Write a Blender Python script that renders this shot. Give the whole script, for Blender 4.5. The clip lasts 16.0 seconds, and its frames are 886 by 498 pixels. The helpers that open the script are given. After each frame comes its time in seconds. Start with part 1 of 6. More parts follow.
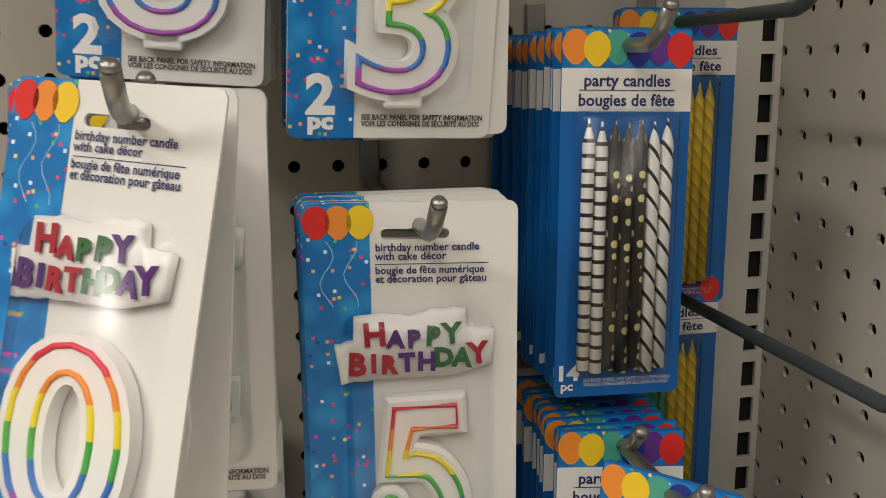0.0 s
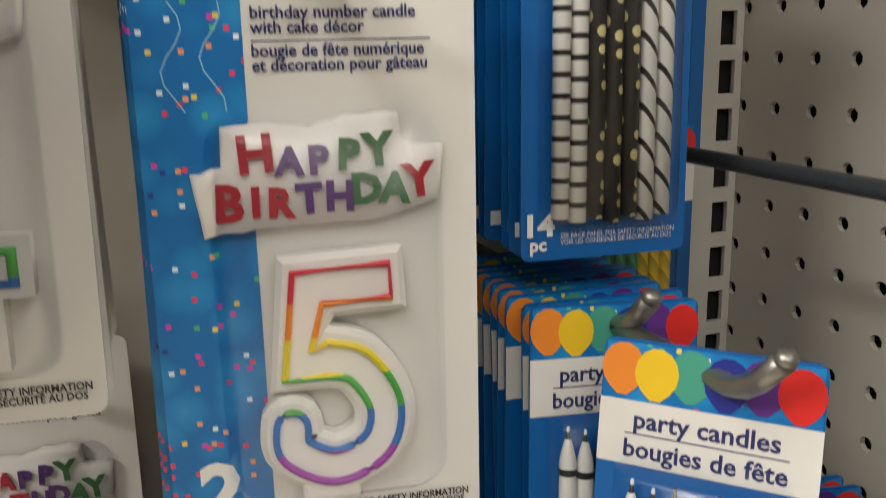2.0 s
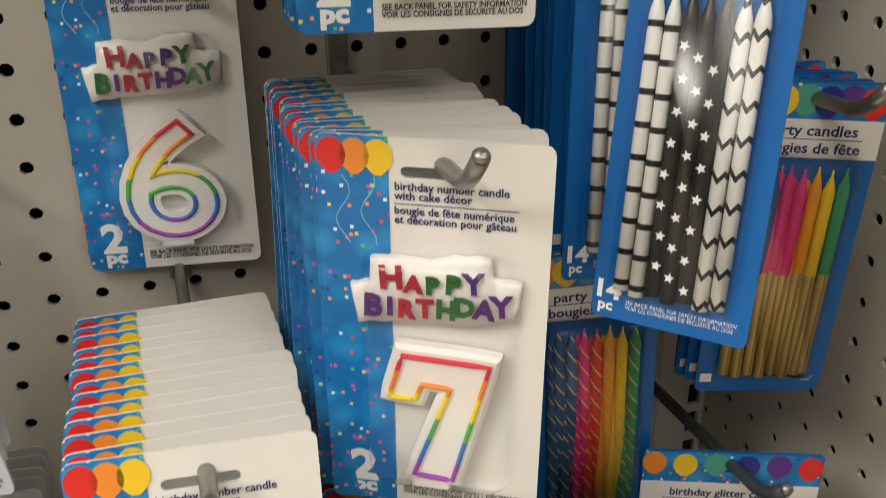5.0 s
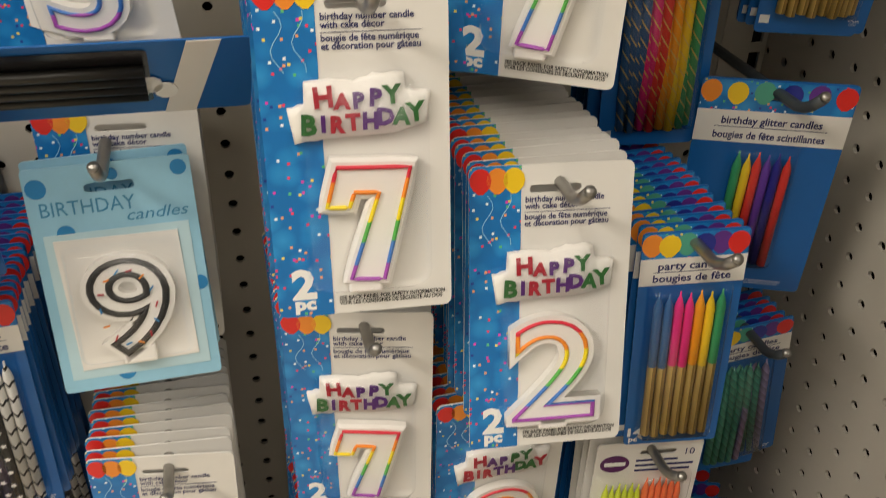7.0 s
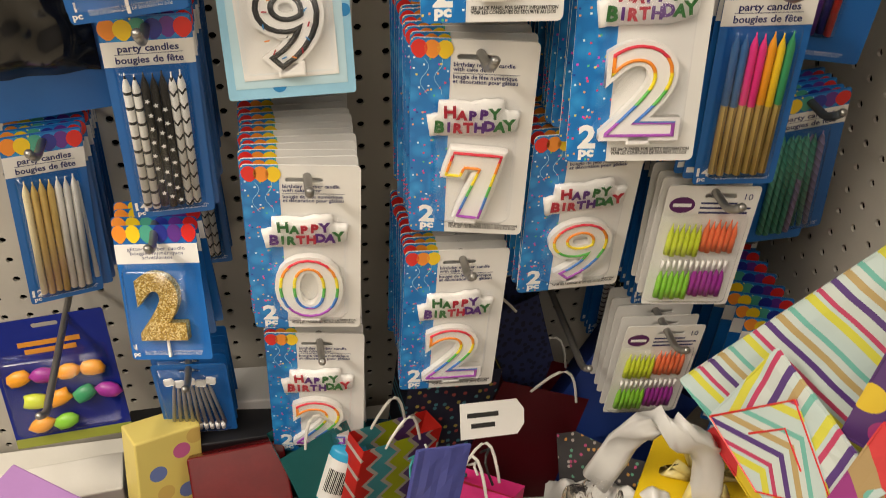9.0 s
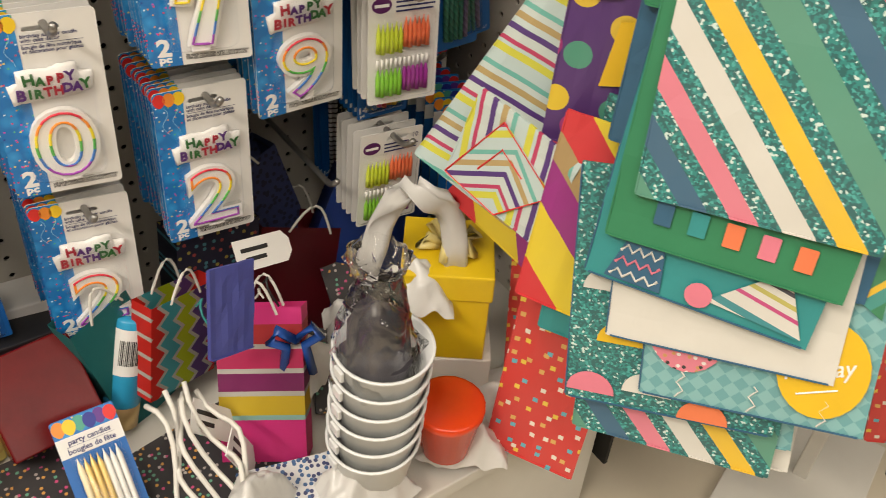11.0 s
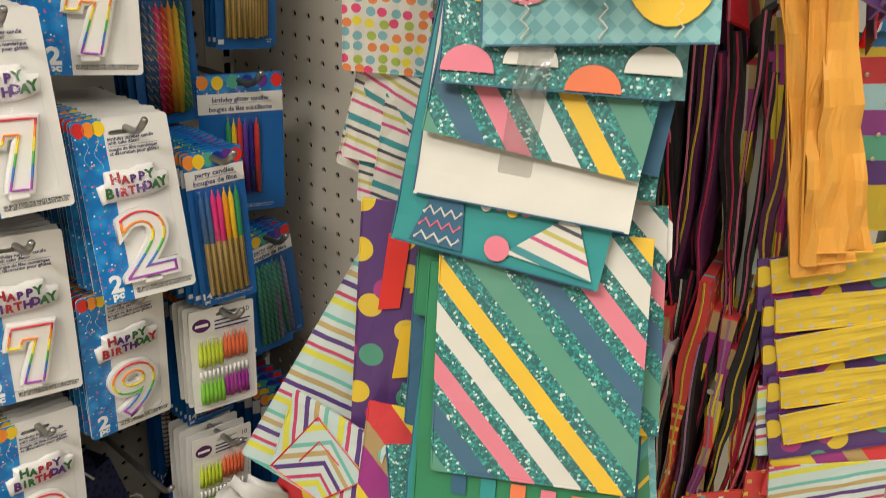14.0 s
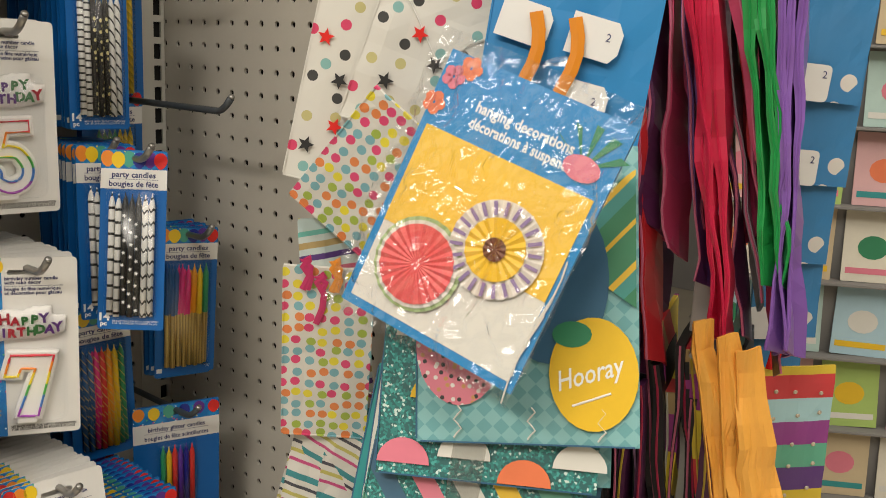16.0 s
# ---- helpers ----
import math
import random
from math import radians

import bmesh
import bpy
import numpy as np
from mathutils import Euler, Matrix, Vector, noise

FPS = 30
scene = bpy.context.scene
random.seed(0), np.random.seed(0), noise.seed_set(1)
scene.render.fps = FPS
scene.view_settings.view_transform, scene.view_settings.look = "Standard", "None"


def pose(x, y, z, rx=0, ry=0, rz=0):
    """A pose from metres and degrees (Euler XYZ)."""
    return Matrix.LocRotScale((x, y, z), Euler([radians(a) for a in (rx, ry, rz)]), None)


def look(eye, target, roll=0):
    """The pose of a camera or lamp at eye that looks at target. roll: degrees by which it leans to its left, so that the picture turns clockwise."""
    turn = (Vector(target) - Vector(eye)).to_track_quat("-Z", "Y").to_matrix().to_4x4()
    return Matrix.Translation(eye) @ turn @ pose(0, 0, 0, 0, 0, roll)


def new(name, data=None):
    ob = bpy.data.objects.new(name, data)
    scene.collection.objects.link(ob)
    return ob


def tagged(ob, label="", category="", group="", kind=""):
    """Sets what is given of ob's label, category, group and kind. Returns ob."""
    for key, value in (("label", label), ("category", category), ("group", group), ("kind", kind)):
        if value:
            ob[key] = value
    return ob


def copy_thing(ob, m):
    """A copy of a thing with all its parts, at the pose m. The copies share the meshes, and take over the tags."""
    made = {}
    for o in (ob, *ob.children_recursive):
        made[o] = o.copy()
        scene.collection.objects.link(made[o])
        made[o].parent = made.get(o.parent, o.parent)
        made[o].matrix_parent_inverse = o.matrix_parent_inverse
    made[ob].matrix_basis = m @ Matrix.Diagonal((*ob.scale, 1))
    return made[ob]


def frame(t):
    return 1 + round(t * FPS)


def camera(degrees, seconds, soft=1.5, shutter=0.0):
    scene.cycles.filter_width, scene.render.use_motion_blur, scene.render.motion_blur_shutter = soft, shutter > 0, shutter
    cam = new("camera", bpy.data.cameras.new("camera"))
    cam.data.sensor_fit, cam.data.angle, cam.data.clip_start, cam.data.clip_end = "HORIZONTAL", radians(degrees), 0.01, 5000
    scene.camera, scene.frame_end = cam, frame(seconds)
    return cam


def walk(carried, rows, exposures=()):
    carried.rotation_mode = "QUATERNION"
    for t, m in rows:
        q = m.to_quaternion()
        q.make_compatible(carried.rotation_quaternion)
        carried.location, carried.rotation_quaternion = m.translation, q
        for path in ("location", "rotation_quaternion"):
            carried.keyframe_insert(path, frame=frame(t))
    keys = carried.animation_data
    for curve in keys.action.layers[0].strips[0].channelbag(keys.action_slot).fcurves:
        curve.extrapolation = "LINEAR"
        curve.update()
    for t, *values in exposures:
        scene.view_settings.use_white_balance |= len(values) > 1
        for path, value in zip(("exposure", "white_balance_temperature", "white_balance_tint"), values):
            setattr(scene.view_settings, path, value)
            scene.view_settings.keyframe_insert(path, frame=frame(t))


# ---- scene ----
cam = camera(53.4, 16.0, soft=0.6, shutter=0.25)
PATH = [
    (0, (-0.33, -0.513, 1.392), (0.08, 1.404, 0.994), -0.5),
    (0.5, (-0.326, -0.453, 1.371), (0.198, 1.441, 1.0), -0.9),
    (1, (-0.323, -0.426, 1.356), (0.339, 1.427, 0.997), -0.8),
    (1.5, (-0.327, -0.406, 1.348), (0.371, 1.43, 0.972), -0.8),
    (2, (-0.319, -0.394, 1.312), (0.36, 1.43, 0.851), -1.2),
    (2.5, (-0.314, -0.384, 1.277), (0.381, 1.397, 0.691), -0.9),
    (3, (-0.317, -0.386, 1.268), (0.379, 1.376, 0.628), -0.7),
    (3.2, (-0.317, -0.39, 1.268), (0.372, 1.372, 0.622), -0.8),
    (5.3, (-0.369, -0.496, 1.208), (0.175, 1.238, 0.371), -0.4),
    (5.5, (-0.371, -0.505, 1.196), (0.158, 1.219, 0.331), -0.3),
    (6, (-0.391, -0.538, 1.186), (0.105, 1.156, 0.245), -0.3),
    (6.5, (-0.413, -0.565, 1.171), (0.064, 1.085, 0.147), 0.7),
    (7, (-0.432, -0.598, 1.15), (0.009, 1.009, 0.044), 1.3),
    (7.5, (-0.447, -0.63, 1.135), (-0.054, 0.942, -0.038), 1.4),
    (8, (-0.459, -0.676, 1.128), (-0.132, 0.882, -0.084), 1.7),
    (8.5, (-0.472, -0.714, 1.119), (-0.198, 0.831, -0.12), 1.8),
    (9, (-0.506, -0.732, 1.112), (-0.183, 0.765, -0.174), 2.2),
    (9.5, (-0.57, -0.776, 1.106), (-0.099, 0.653, -0.213), 2.8),
    (10, (-0.601, -0.823, 1.091), (0.024, 0.521, -0.252), 3.4),
    (10.2, (-0.608, -0.83, 1.083), (0.094, 0.46, -0.274), 4.3),
    (12.3, (-0.625, -0.974, 1.031), (0.538, 0.275, -0.012), 1.7),
    (12.5, (-0.633, -0.972, 1.046), (0.564, 0.279, 0.045), 1.6),
    (13, (-0.64, -0.978, 1.076), (0.61, 0.289, 0.162), 1.5),
    (13.5, (-0.639, -0.977, 1.109), (0.656, 0.287, 0.257), 1.9),
    (14, (-0.641, -0.974, 1.147), (0.712, 0.278, 0.37), 2.5),
    (14.5, (-0.647, -0.971, 1.181), (0.767, 0.283, 0.526), 3.1),
    (15, (-0.642, -0.966, 1.225), (0.823, 0.291, 0.7), 3.5),
    (15.3, (-0.645, -0.953, 1.243), (0.866, 0.279, 0.798), 3.1),
    (15.5, (-0.635, -0.96, 1.276), (0.873, 0.285, 0.858), 3.7),
    (16, (-0.629, -0.948, 1.327), (0.897, 0.273, 0.899), 2.9),
]
walk(cam, [(t, look(eye, target, roll)) for t, eye, target, roll in PATH],
     exposures=[(0, 0.05, 6300, 10), (1.5, 0.27, 6250, 10), (3, 0.22, 6300, 10), (5.5, 0.32, 6500, 10), (7, 0.05, 6800, 10), (9.5, 0.27, 6900, 12), (12.5, 0.25, 6500, 10), (14.5, 0.18, 6400, 9), (16, 0.06, 6500, 9)])

# ---- light ----
world = bpy.data.worlds.new("store_air")
scene.world = world
world.use_nodes = True
world.node_tree.nodes["Background"].inputs[0].default_value = (0.9, 0.95, 1.0, 1)
world.node_tree.nodes["Background"].inputs[1].default_value = 0.12


def tube_lamp(x, y, z, w, d, power):
    lamp = bpy.data.lights.new("fluorescent_lamp", "AREA")
    lamp.shape, lamp.size, lamp.size_y, lamp.energy = "RECTANGLE", w, d, power
    lamp.color = (1.0, 0.93, 0.83)
    ob = new("fluorescent_lamp", lamp)
    ob.matrix_world = pose(x, y, z)
    return ob


tube_lamp(-1.25, -1.45, 3.32, 0.5, 3.2, 44)
tube_lamp(-0.9, -3.45, 3.32, 2.6, 0.5, 24)
tube_lamp(0.9, -2.3, 3.32, 0.5, 3.2, 38)
tube_lamp(-2.9, -0.95, 3.32, 0.5, 2.0, 125)


# ---- materials ----
MATS = {}


def nodes_of(name, rough=0.5, metal=0.0, spec=0.5):
    m = bpy.data.materials.new(name)
    m.use_nodes = True
    nt = m.node_tree
    b = nt.nodes["Principled BSDF"]
    b.inputs["Roughness"].default_value = rough
    b.inputs["Metallic"].default_value = metal
    b.inputs["Specular IOR Level"].default_value = spec
    return m, nt, b


def link(nt, a, b):
    nt.links.new(a, b)


def node(nt, kind, **vals):
    n = nt.nodes.new(kind)
    for k, v in vals.items():
        n.inputs[k].default_value = v
    return n


def coords(nt, which="Object", scale=(1, 1, 1), rot=(0, 0, 0), loc=(0, 0, 0)):
    tc = nt.nodes.new("ShaderNodeTexCoord")
    mp = nt.nodes.new("ShaderNodeMapping")
    mp.inputs["Scale"].default_value = scale
    mp.inputs["Rotation"].default_value = rot
    mp.inputs["Location"].default_value = loc
    link(nt, tc.outputs[which], mp.inputs["Vector"])
    return mp.outputs[0]


def ramp(nt, fac, stops, constant=True):
    r = nt.nodes.new("ShaderNodeValToRGB")
    r.color_ramp.interpolation = "CONSTANT" if constant else "LINEAR"
    while len(r.color_ramp.elements) < len(stops):
        r.color_ramp.elements.new(0.5)
    for e, (p, c) in zip(r.color_ramp.elements, stops):
        e.position, e.color = p, (*c, 1)
    link(nt, fac, r.inputs[0])
    return r.outputs[0]


def math_node(nt, op, a, b=None, c=None):
    n = nt.nodes.new("ShaderNodeMath")
    n.operation = op
    for i, v in enumerate((a, b, c)):
        if v is None:
            continue
        if isinstance(v, (int, float)):
            n.inputs[i].default_value = v
        else:
            link(nt, v, n.inputs[i])
    return n.outputs[0]


def mix(nt, fac, a, b):
    n = nt.nodes.new("ShaderNodeMix")
    n.data_type = "RGBA"
    for s, v in ((n.inputs[0], fac), (n.inputs[6], a), (n.inputs[7], b)):
        if isinstance(v, (int, float)):
            s.default_value = v
        elif isinstance(v, tuple):
            s.default_value = (*v, 1)
        else:
            link(nt, v, s)
    return n.outputs[2]


def relief(nt, b, scale, strength, dist=0.002, vec=None):
    nz = node(nt, "ShaderNodeTexNoise", Scale=scale, Detail=4.0)
    link(nt, vec if vec is not None else coords(nt), nz.inputs["Vector"])
    bp = node(nt, "ShaderNodeBump", Strength=strength, Distance=dist)
    link(nt, nz.outputs["Fac"], bp.inputs["Height"])
    link(nt, bp.outputs[0], b.inputs["Normal"])
    return nz.outputs["Fac"]


def paint(name, col, rough=0.5, metal=0.0, var=0.12, scale=25.0, bump=0.15, spec=0.5):
    """A plain coloured surface with slight blotches and relief."""
    if name in MATS:
        return MATS[name]
    m, nt, b = nodes_of(name, rough, metal, spec)
    f = relief(nt, b, scale, bump)
    nz = node(nt, "ShaderNodeTexNoise", Scale=scale * 9, Detail=3.0)
    link(nt, coords(nt), nz.inputs["Vector"])
    dark = tuple(c * (1 - var) for c in col)
    lite = tuple(min(1, c * (1 + var * 0.6)) for c in col)
    c1 = mix(nt, f, dark, lite)
    c2 = mix(nt, math_node(nt, "MULTIPLY", nz.outputs["Fac"], var), c1, tuple(c * 0.6 for c in col))
    link(nt, c2, b.inputs["Base Color"])
    MATS[name] = m
    return m


def clear_plastic(name="clear_plastic", wrinkle=0.0, tint=(1, 1, 1), gloss_rough=0.22, base=0.015):
    if name in MATS:
        return MATS[name]
    m = bpy.data.materials.new(name)
    m.use_nodes = True
    nt = m.node_tree
    nt.nodes.remove(nt.nodes["Principled BSDF"])
    out = nt.nodes["Material Output"]
    tr = nt.nodes.new("ShaderNodeBsdfTransparent")
    tr.inputs[0].default_value = (*tint, 1)
    gl = nt.nodes.new("ShaderNodeBsdfGlossy")
    gl.inputs["Roughness"].default_value = gloss_rough
    fr = node(nt, "ShaderNodeFresnel", IOR=1.4)
    mx = nt.nodes.new("ShaderNodeMixShader")
    link(nt, math_node(nt, "ADD", fr.outputs[0], base), mx.inputs[0])
    link(nt, tr.outputs[0], mx.inputs[1])
    link(nt, gl.outputs[0], mx.inputs[2])
    link(nt, mx.outputs[0], out.inputs[0])
    if wrinkle:
        nz = node(nt, "ShaderNodeTexNoise", Scale=28.0, Detail=3.0, Distortion=1.6)
        link(nt, coords(nt, scale=(1, 1, 0.6)), nz.inputs["Vector"])
        bp = node(nt, "ShaderNodeBump", Strength=wrinkle, Distance=0.01)
        link(nt, nz.outputs["Fac"], bp.inputs["Height"])
        link(nt, bp.outputs[0], gl.inputs["Normal"])
        link(nt, bp.outputs[0], fr.inputs["Normal"])
    MATS[name] = m
    return m


def confetti_blue():
    """Printed sky-blue card with pale balloon shapes and tiny coloured confetti."""
    if "confetti_print" in MATS:
        return MATS["confetti_print"]
    m, nt, b = nodes_of("confetti_print", 0.32)
    v = coords(nt)
    big = node(nt, "ShaderNodeTexVoronoi", Scale=85.0)
    link(nt, v, big.inputs["Vector"])
    base = ramp(nt, big.outputs["Distance"], [(0, (0.03, 0.30, 0.66)), (0.42, (0.012, 0.22, 0.56)), (0.62, (0.006, 0.16, 0.47))], False)
    small = node(nt, "ShaderNodeTexVoronoi", Scale=290.0)
    small.distance = "CHEBYCHEV"
    link(nt, v, small.inputs["Vector"])
    sep = nt.nodes.new("ShaderNodeSeparateColor")
    link(nt, small.outputs["Color"], sep.inputs[0])
    tone = ramp(nt, sep.outputs[0], [(0, (0.75, 0.05, 0.12)), (0.22, (0.8, 0.62, 0.1)), (0.4, (0.02, 0.05, 0.3)), (0.52, (0.8, 0.35, 0.15)),
                                     (0.66, (0.75, 0.85, 0.9)), (0.8, (0.7, 0.05, 0.4)), (0.92, (0.1, 0.5, 0.2))])
    near = math_node(nt, "LESS_THAN", small.outputs["Distance"], 0.21)
    pick = math_node(nt, "GREATER_THAN", sep.outputs[1], 0.70)
    link(nt, mix(nt, math_node(nt, "MULTIPLY", near, pick), base, tone), b.inputs["Base Color"])
    relief(nt, b, 40, 0.06)
    MATS["confetti_print"] = m
    return m


def rainbow():
    if "rainbow_wax" in MATS:
        return MATS["rainbow_wax"]
    m, nt, b = nodes_of("rainbow_wax", 0.4)
    v = coords(nt, scale=(1, 1, 15.9))
    sep = nt.nodes.new("ShaderNodeSeparateXYZ")
    link(nt, v, sep.inputs[0])
    col = ramp(nt, sep.outputs[2], [(0, (0.36, 0.06, 0.42)), (0.14, (0.04, 0.18, 0.55)), (0.33, (0.08, 0.42, 0.07)), (0.5, (0.85, 0.68, 0.02)),
                                    (0.68, (0.85, 0.26, 0.02)), (0.84, (0.68, 0.02, 0.05))])
    link(nt, col, b.inputs["Base Color"])
    MATS["rainbow_wax"] = m
    return m


def wax(kind):
    """Candle wax: plain colours and printed patterns that run round the stick."""
    key = "wax_" + kind
    if key in MATS:
        return MATS[key]
    m, nt, b = nodes_of(key, 0.38)
    b.inputs["Subsurface Weight"].default_value = 0.0
    v = coords(nt)
    sep = nt.nodes.new("ShaderNodeSeparateXYZ")
    link(nt, v, sep.inputs[0])
    x, z = sep.outputs[0], sep.outputs[2]
    white, black = (0.78, 0.77, 0.73), (0.015, 0.014, 0.012)
    if kind == "rings":
        f = math_node(nt, "LESS_THAN", math_node(nt, "FRACT", math_node(nt, "MULTIPLY", z, 150.0)), 0.27)
        col = mix(nt, f, white, black)
    elif kind == "wide_rings":
        f = math_node(nt, "LESS_THAN", math_node(nt, "FRACT", math_node(nt, "MULTIPLY", z, 82.0)), 0.2)
        col = mix(nt, f, white, black)
    elif kind == "spiral":
        s = math_node(nt, "ADD", math_node(nt, "MULTIPLY", z, 88.0), math_node(nt, "MULTIPLY", x, 120.0))
        col = mix(nt, math_node(nt, "LESS_THAN", math_node(nt, "FRACT", s), 0.22), white, black)
    elif kind == "zigzag":
        tri = math_node(nt, "PINGPONG", math_node(nt, "ADD", x, 0.02), 0.0022)
        s = math_node(nt, "ADD", math_node(nt, "MULTIPLY", z, 82.0), math_node(nt, "MULTIPLY", tri, 110.0))
        col = mix(nt, math_node(nt, "LESS_THAN", math_node(nt, "FRACT", s), 0.2), white, black)
    elif kind in ("dots", "stars"):
        vo = node(nt, "ShaderNodeTexVoronoi", Scale=185.0 if kind == "dots" else 150.0, Randomness=0.45 if kind == "dots" else 0.9)
        if kind == "stars":
            vo.distance = "MANHATTAN"
        link(nt, v, vo.inputs["Vector"])
        f = math_node(nt, "LESS_THAN", vo.outputs["Distance"], 0.34 if kind == "dots" else 0.36)
        col = mix(nt, f, black, (0.75, 0.68, 0.32) if kind == "dots" else white)
    else:
        table = {"white": white, "black": black, "blue": (0.03, 0.12, 0.3), "pink": (0.75, 0.03, 0.22), "red": (0.7, 0.04, 0.03), "orange": (0.85, 0.35, 0.02),
                 "yellow": (0.85, 0.6, 0.03), "green": (0.04, 0.33, 0.14), "teal": (0.12, 0.45, 0.34), "lilac": (0.42, 0.34, 0.6), "violet": (0.12, 0.04, 0.36),
                 "navy": (0.02, 0.02, 0.25), "cream": (0.75, 0.66, 0.42), "lime": (0.62, 0.72, 0.05), "coral": (0.9, 0.2, 0.08), "plum": (0.35, 0.03, 0.3),
                 "leaf": (0.25, 0.6, 0.05), "silver": (0.35, 0.35, 0.36), "gold": (0.72, 0.52, 0.18)}
        base, _, extra = kind.partition("_")
        col = table[base]
        if extra == "gold":
            f = math_node(nt, "LESS_THAN", z, -0.052)
            g = math_node(nt, "FRACT", math_node(nt, "MULTIPLY", x, 260.0))
            col = mix(nt, f, col, mix(nt, g, (0.30, 0.19, 0.04), (0.75, 0.56, 0.2)))
        if extra == "fleck":
            s = math_node(nt, "ADD", math_node(nt, "MULTIPLY", z, 95.0), math_node(nt, "MULTIPLY", x, 150.0))
            col = mix(nt, math_node(nt, "LESS_THAN", math_node(nt, "FRACT", s), 0.14), col, (0.72, 0.52, 0.15))
        if extra == "twist":
            s = math_node(nt, "ADD", math_node(nt, "MULTIPLY", z, 110.0), math_node(nt, "MULTIPLY", x, 160.0))
            col = mix(nt, math_node(nt, "FRACT", s), col, tuple(c * 0.45 for c in col))
    if isinstance(col, tuple):
        col = mix(nt, relief(nt, b, 200, 0.1), col, tuple(c * 0.85 for c in col))
    link(nt, col, b.inputs["Base Color"])
    if kind in ("gold", "silver"):
        b.inputs["Metallic"].default_value = 0.35
        b.inputs["Roughness"].default_value = 0.35
    MATS[key] = m
    return m


WHITE_CARD = paint("white_card", (0.76, 0.745, 0.71), 0.38, var=0.05)
BLUE_CARD = paint("blue_card", (0.005, 0.12, 0.41), 0.36, var=0.12)
PALE_BLUE = paint("pale_blue_card", (0.30, 0.58, 0.76), 0.35, var=0.1, scale=60)
INK = paint("dark_blue_ink", (0.02, 0.025, 0.12), 0.5, var=0.02)
BLACK_INK = paint("black_ink", (0.02, 0.02, 0.02), 0.5, var=0.02)
WHITE_INK = paint("white_ink", (0.82, 0.82, 0.80), 0.45, var=0.02)
WAX_WHITE = paint("white_wax", (0.84, 0.82, 0.78), 0.35, var=0.04, scale=80)
STEEL = paint("hook_steel", (0.33, 0.32, 0.30), 0.34, 0.85, var=0.2, scale=120)
STEEL_DARK = paint("coated_hook_steel", (0.07, 0.08, 0.09), 0.45, 0.3, var=0.2, scale=120)
CLEAR = clear_plastic()
FOIL = clear_plastic("wrinkled_foil", 0.9, base=0.10, gloss_rough=0.07)
BALLOON = {"red": paint("balloon_red", (0.72, 0.025, 0.02), 0.35), "orange": paint("balloon_orange", (0.85, 0.27, 0.03), 0.35),
           "yellow": paint("balloon_yellow", (0.87, 0.58, 0.02), 0.35), "teal": paint("balloon_teal", (0.07, 0.36, 0.26), 0.35),
           "blue": paint("balloon_blue", (0.02, 0.03, 0.28), 0.35), "violet": paint("balloon_violet", (0.12, 0.03, 0.26), 0.35),
           "green": paint("balloon_green", (0.06, 0.38, 0.08), 0.35)}
LETTER = {"red": paint("letter_red", (0.42, 0.012, 0.03), 0.4), "violet": paint("letter_violet", (0.09, 0.015, 0.17), 0.4),
          "green": paint("letter_green", (0.025, 0.14, 0.03), 0.4)}


# ---- mesh helpers ----
def part(name, bm, material, parent=None, label="", smooth=False, m=None):
    """Links a bmesh or a mesh as one object under a thing or a part."""
    if isinstance(bm, bmesh.types.BMesh):
        me = bpy.data.meshes.new(name)
        bm.to_mesh(me)
        bm.free()
        if smooth:
            for p in me.polygons:
                p.use_smooth = True
    else:
        me = bm
    if material is not None and not me.materials:
        me.materials.append(material)
    ob = new(name, me)
    if parent is not None:
        ob.parent = parent
    if m is not None:
        ob.matrix_basis = m
    return tagged(ob, label)


def recolored(me, material):
    me = me.copy()
    me.materials.clear()
    me.materials.append(material)
    return me


def box(w, d, h, cx=0, cy=0, cz=0, bevel=0.0):
    bm = bmesh.new()
    bmesh.ops.create_cube(bm, size=1, matrix=Matrix.Translation((cx, cy, cz)) @ Matrix.Diagonal((w, d, h, 1)))
    if bevel:
        bmesh.ops.bevel(bm, geom=bm.edges[:], offset=bevel, segments=2, affect="EDGES", profile=0.5)
    return bm


def rounded(w, h, r, n=4, cx=0.0, cz=0.0):
    """Corner points of a rounded rectangle in x and z round (cx, cz)."""
    pts = []
    for sx, sz, a0 in ((1, 1, 0), (-1, 1, 90), (-1, -1, 180), (1, -1, 270)):
        for i in range(n + 1):
            a = radians(a0 + 90 * i / n)
            pts.append((cx + sx * (w / 2 - r) + r * math.cos(a), cz + sz * (h / 2 - r) + r * math.sin(a)))
    return pts


def plate(outer, y0, y1, holes=(), bend=0.0):
    """A flat sheet between y0 (front) and y1, cut along outlines in x and z."""
    bm = bmesh.new()
    edges = []
    for loop in (outer, *holes):
        vs = [bm.verts.new((x, y0, z)) for x, z in loop]
        edges += [bm.edges.new((vs[i], vs[(i + 1) % len(vs)])) for i in range(len(vs))]
    bmesh.ops.triangle_fill(bm, use_beauty=True, edges=edges)
    if y1 != y0:
        ext = bmesh.ops.extrude_face_region(bm, geom=bm.faces[:])
        for v in (g for g in ext["geom"] if isinstance(g, bmesh.types.BMVert)):
            v.co.y = y1
    if bend:
        for v in bm.verts:
            v.co.y += bend * v.co.x * v.co.x + bend * 0.3 * v.co.z * v.co.x
    bmesh.ops.recalc_face_normals(bm, faces=bm.faces[:])
    return bm


def ellipse(cx, cz, rx, rz, n=16):
    return [(cx + rx * math.cos(2 * math.pi * i / n), cz + rz * math.sin(2 * math.pi * i / n)) for i in range(n)]


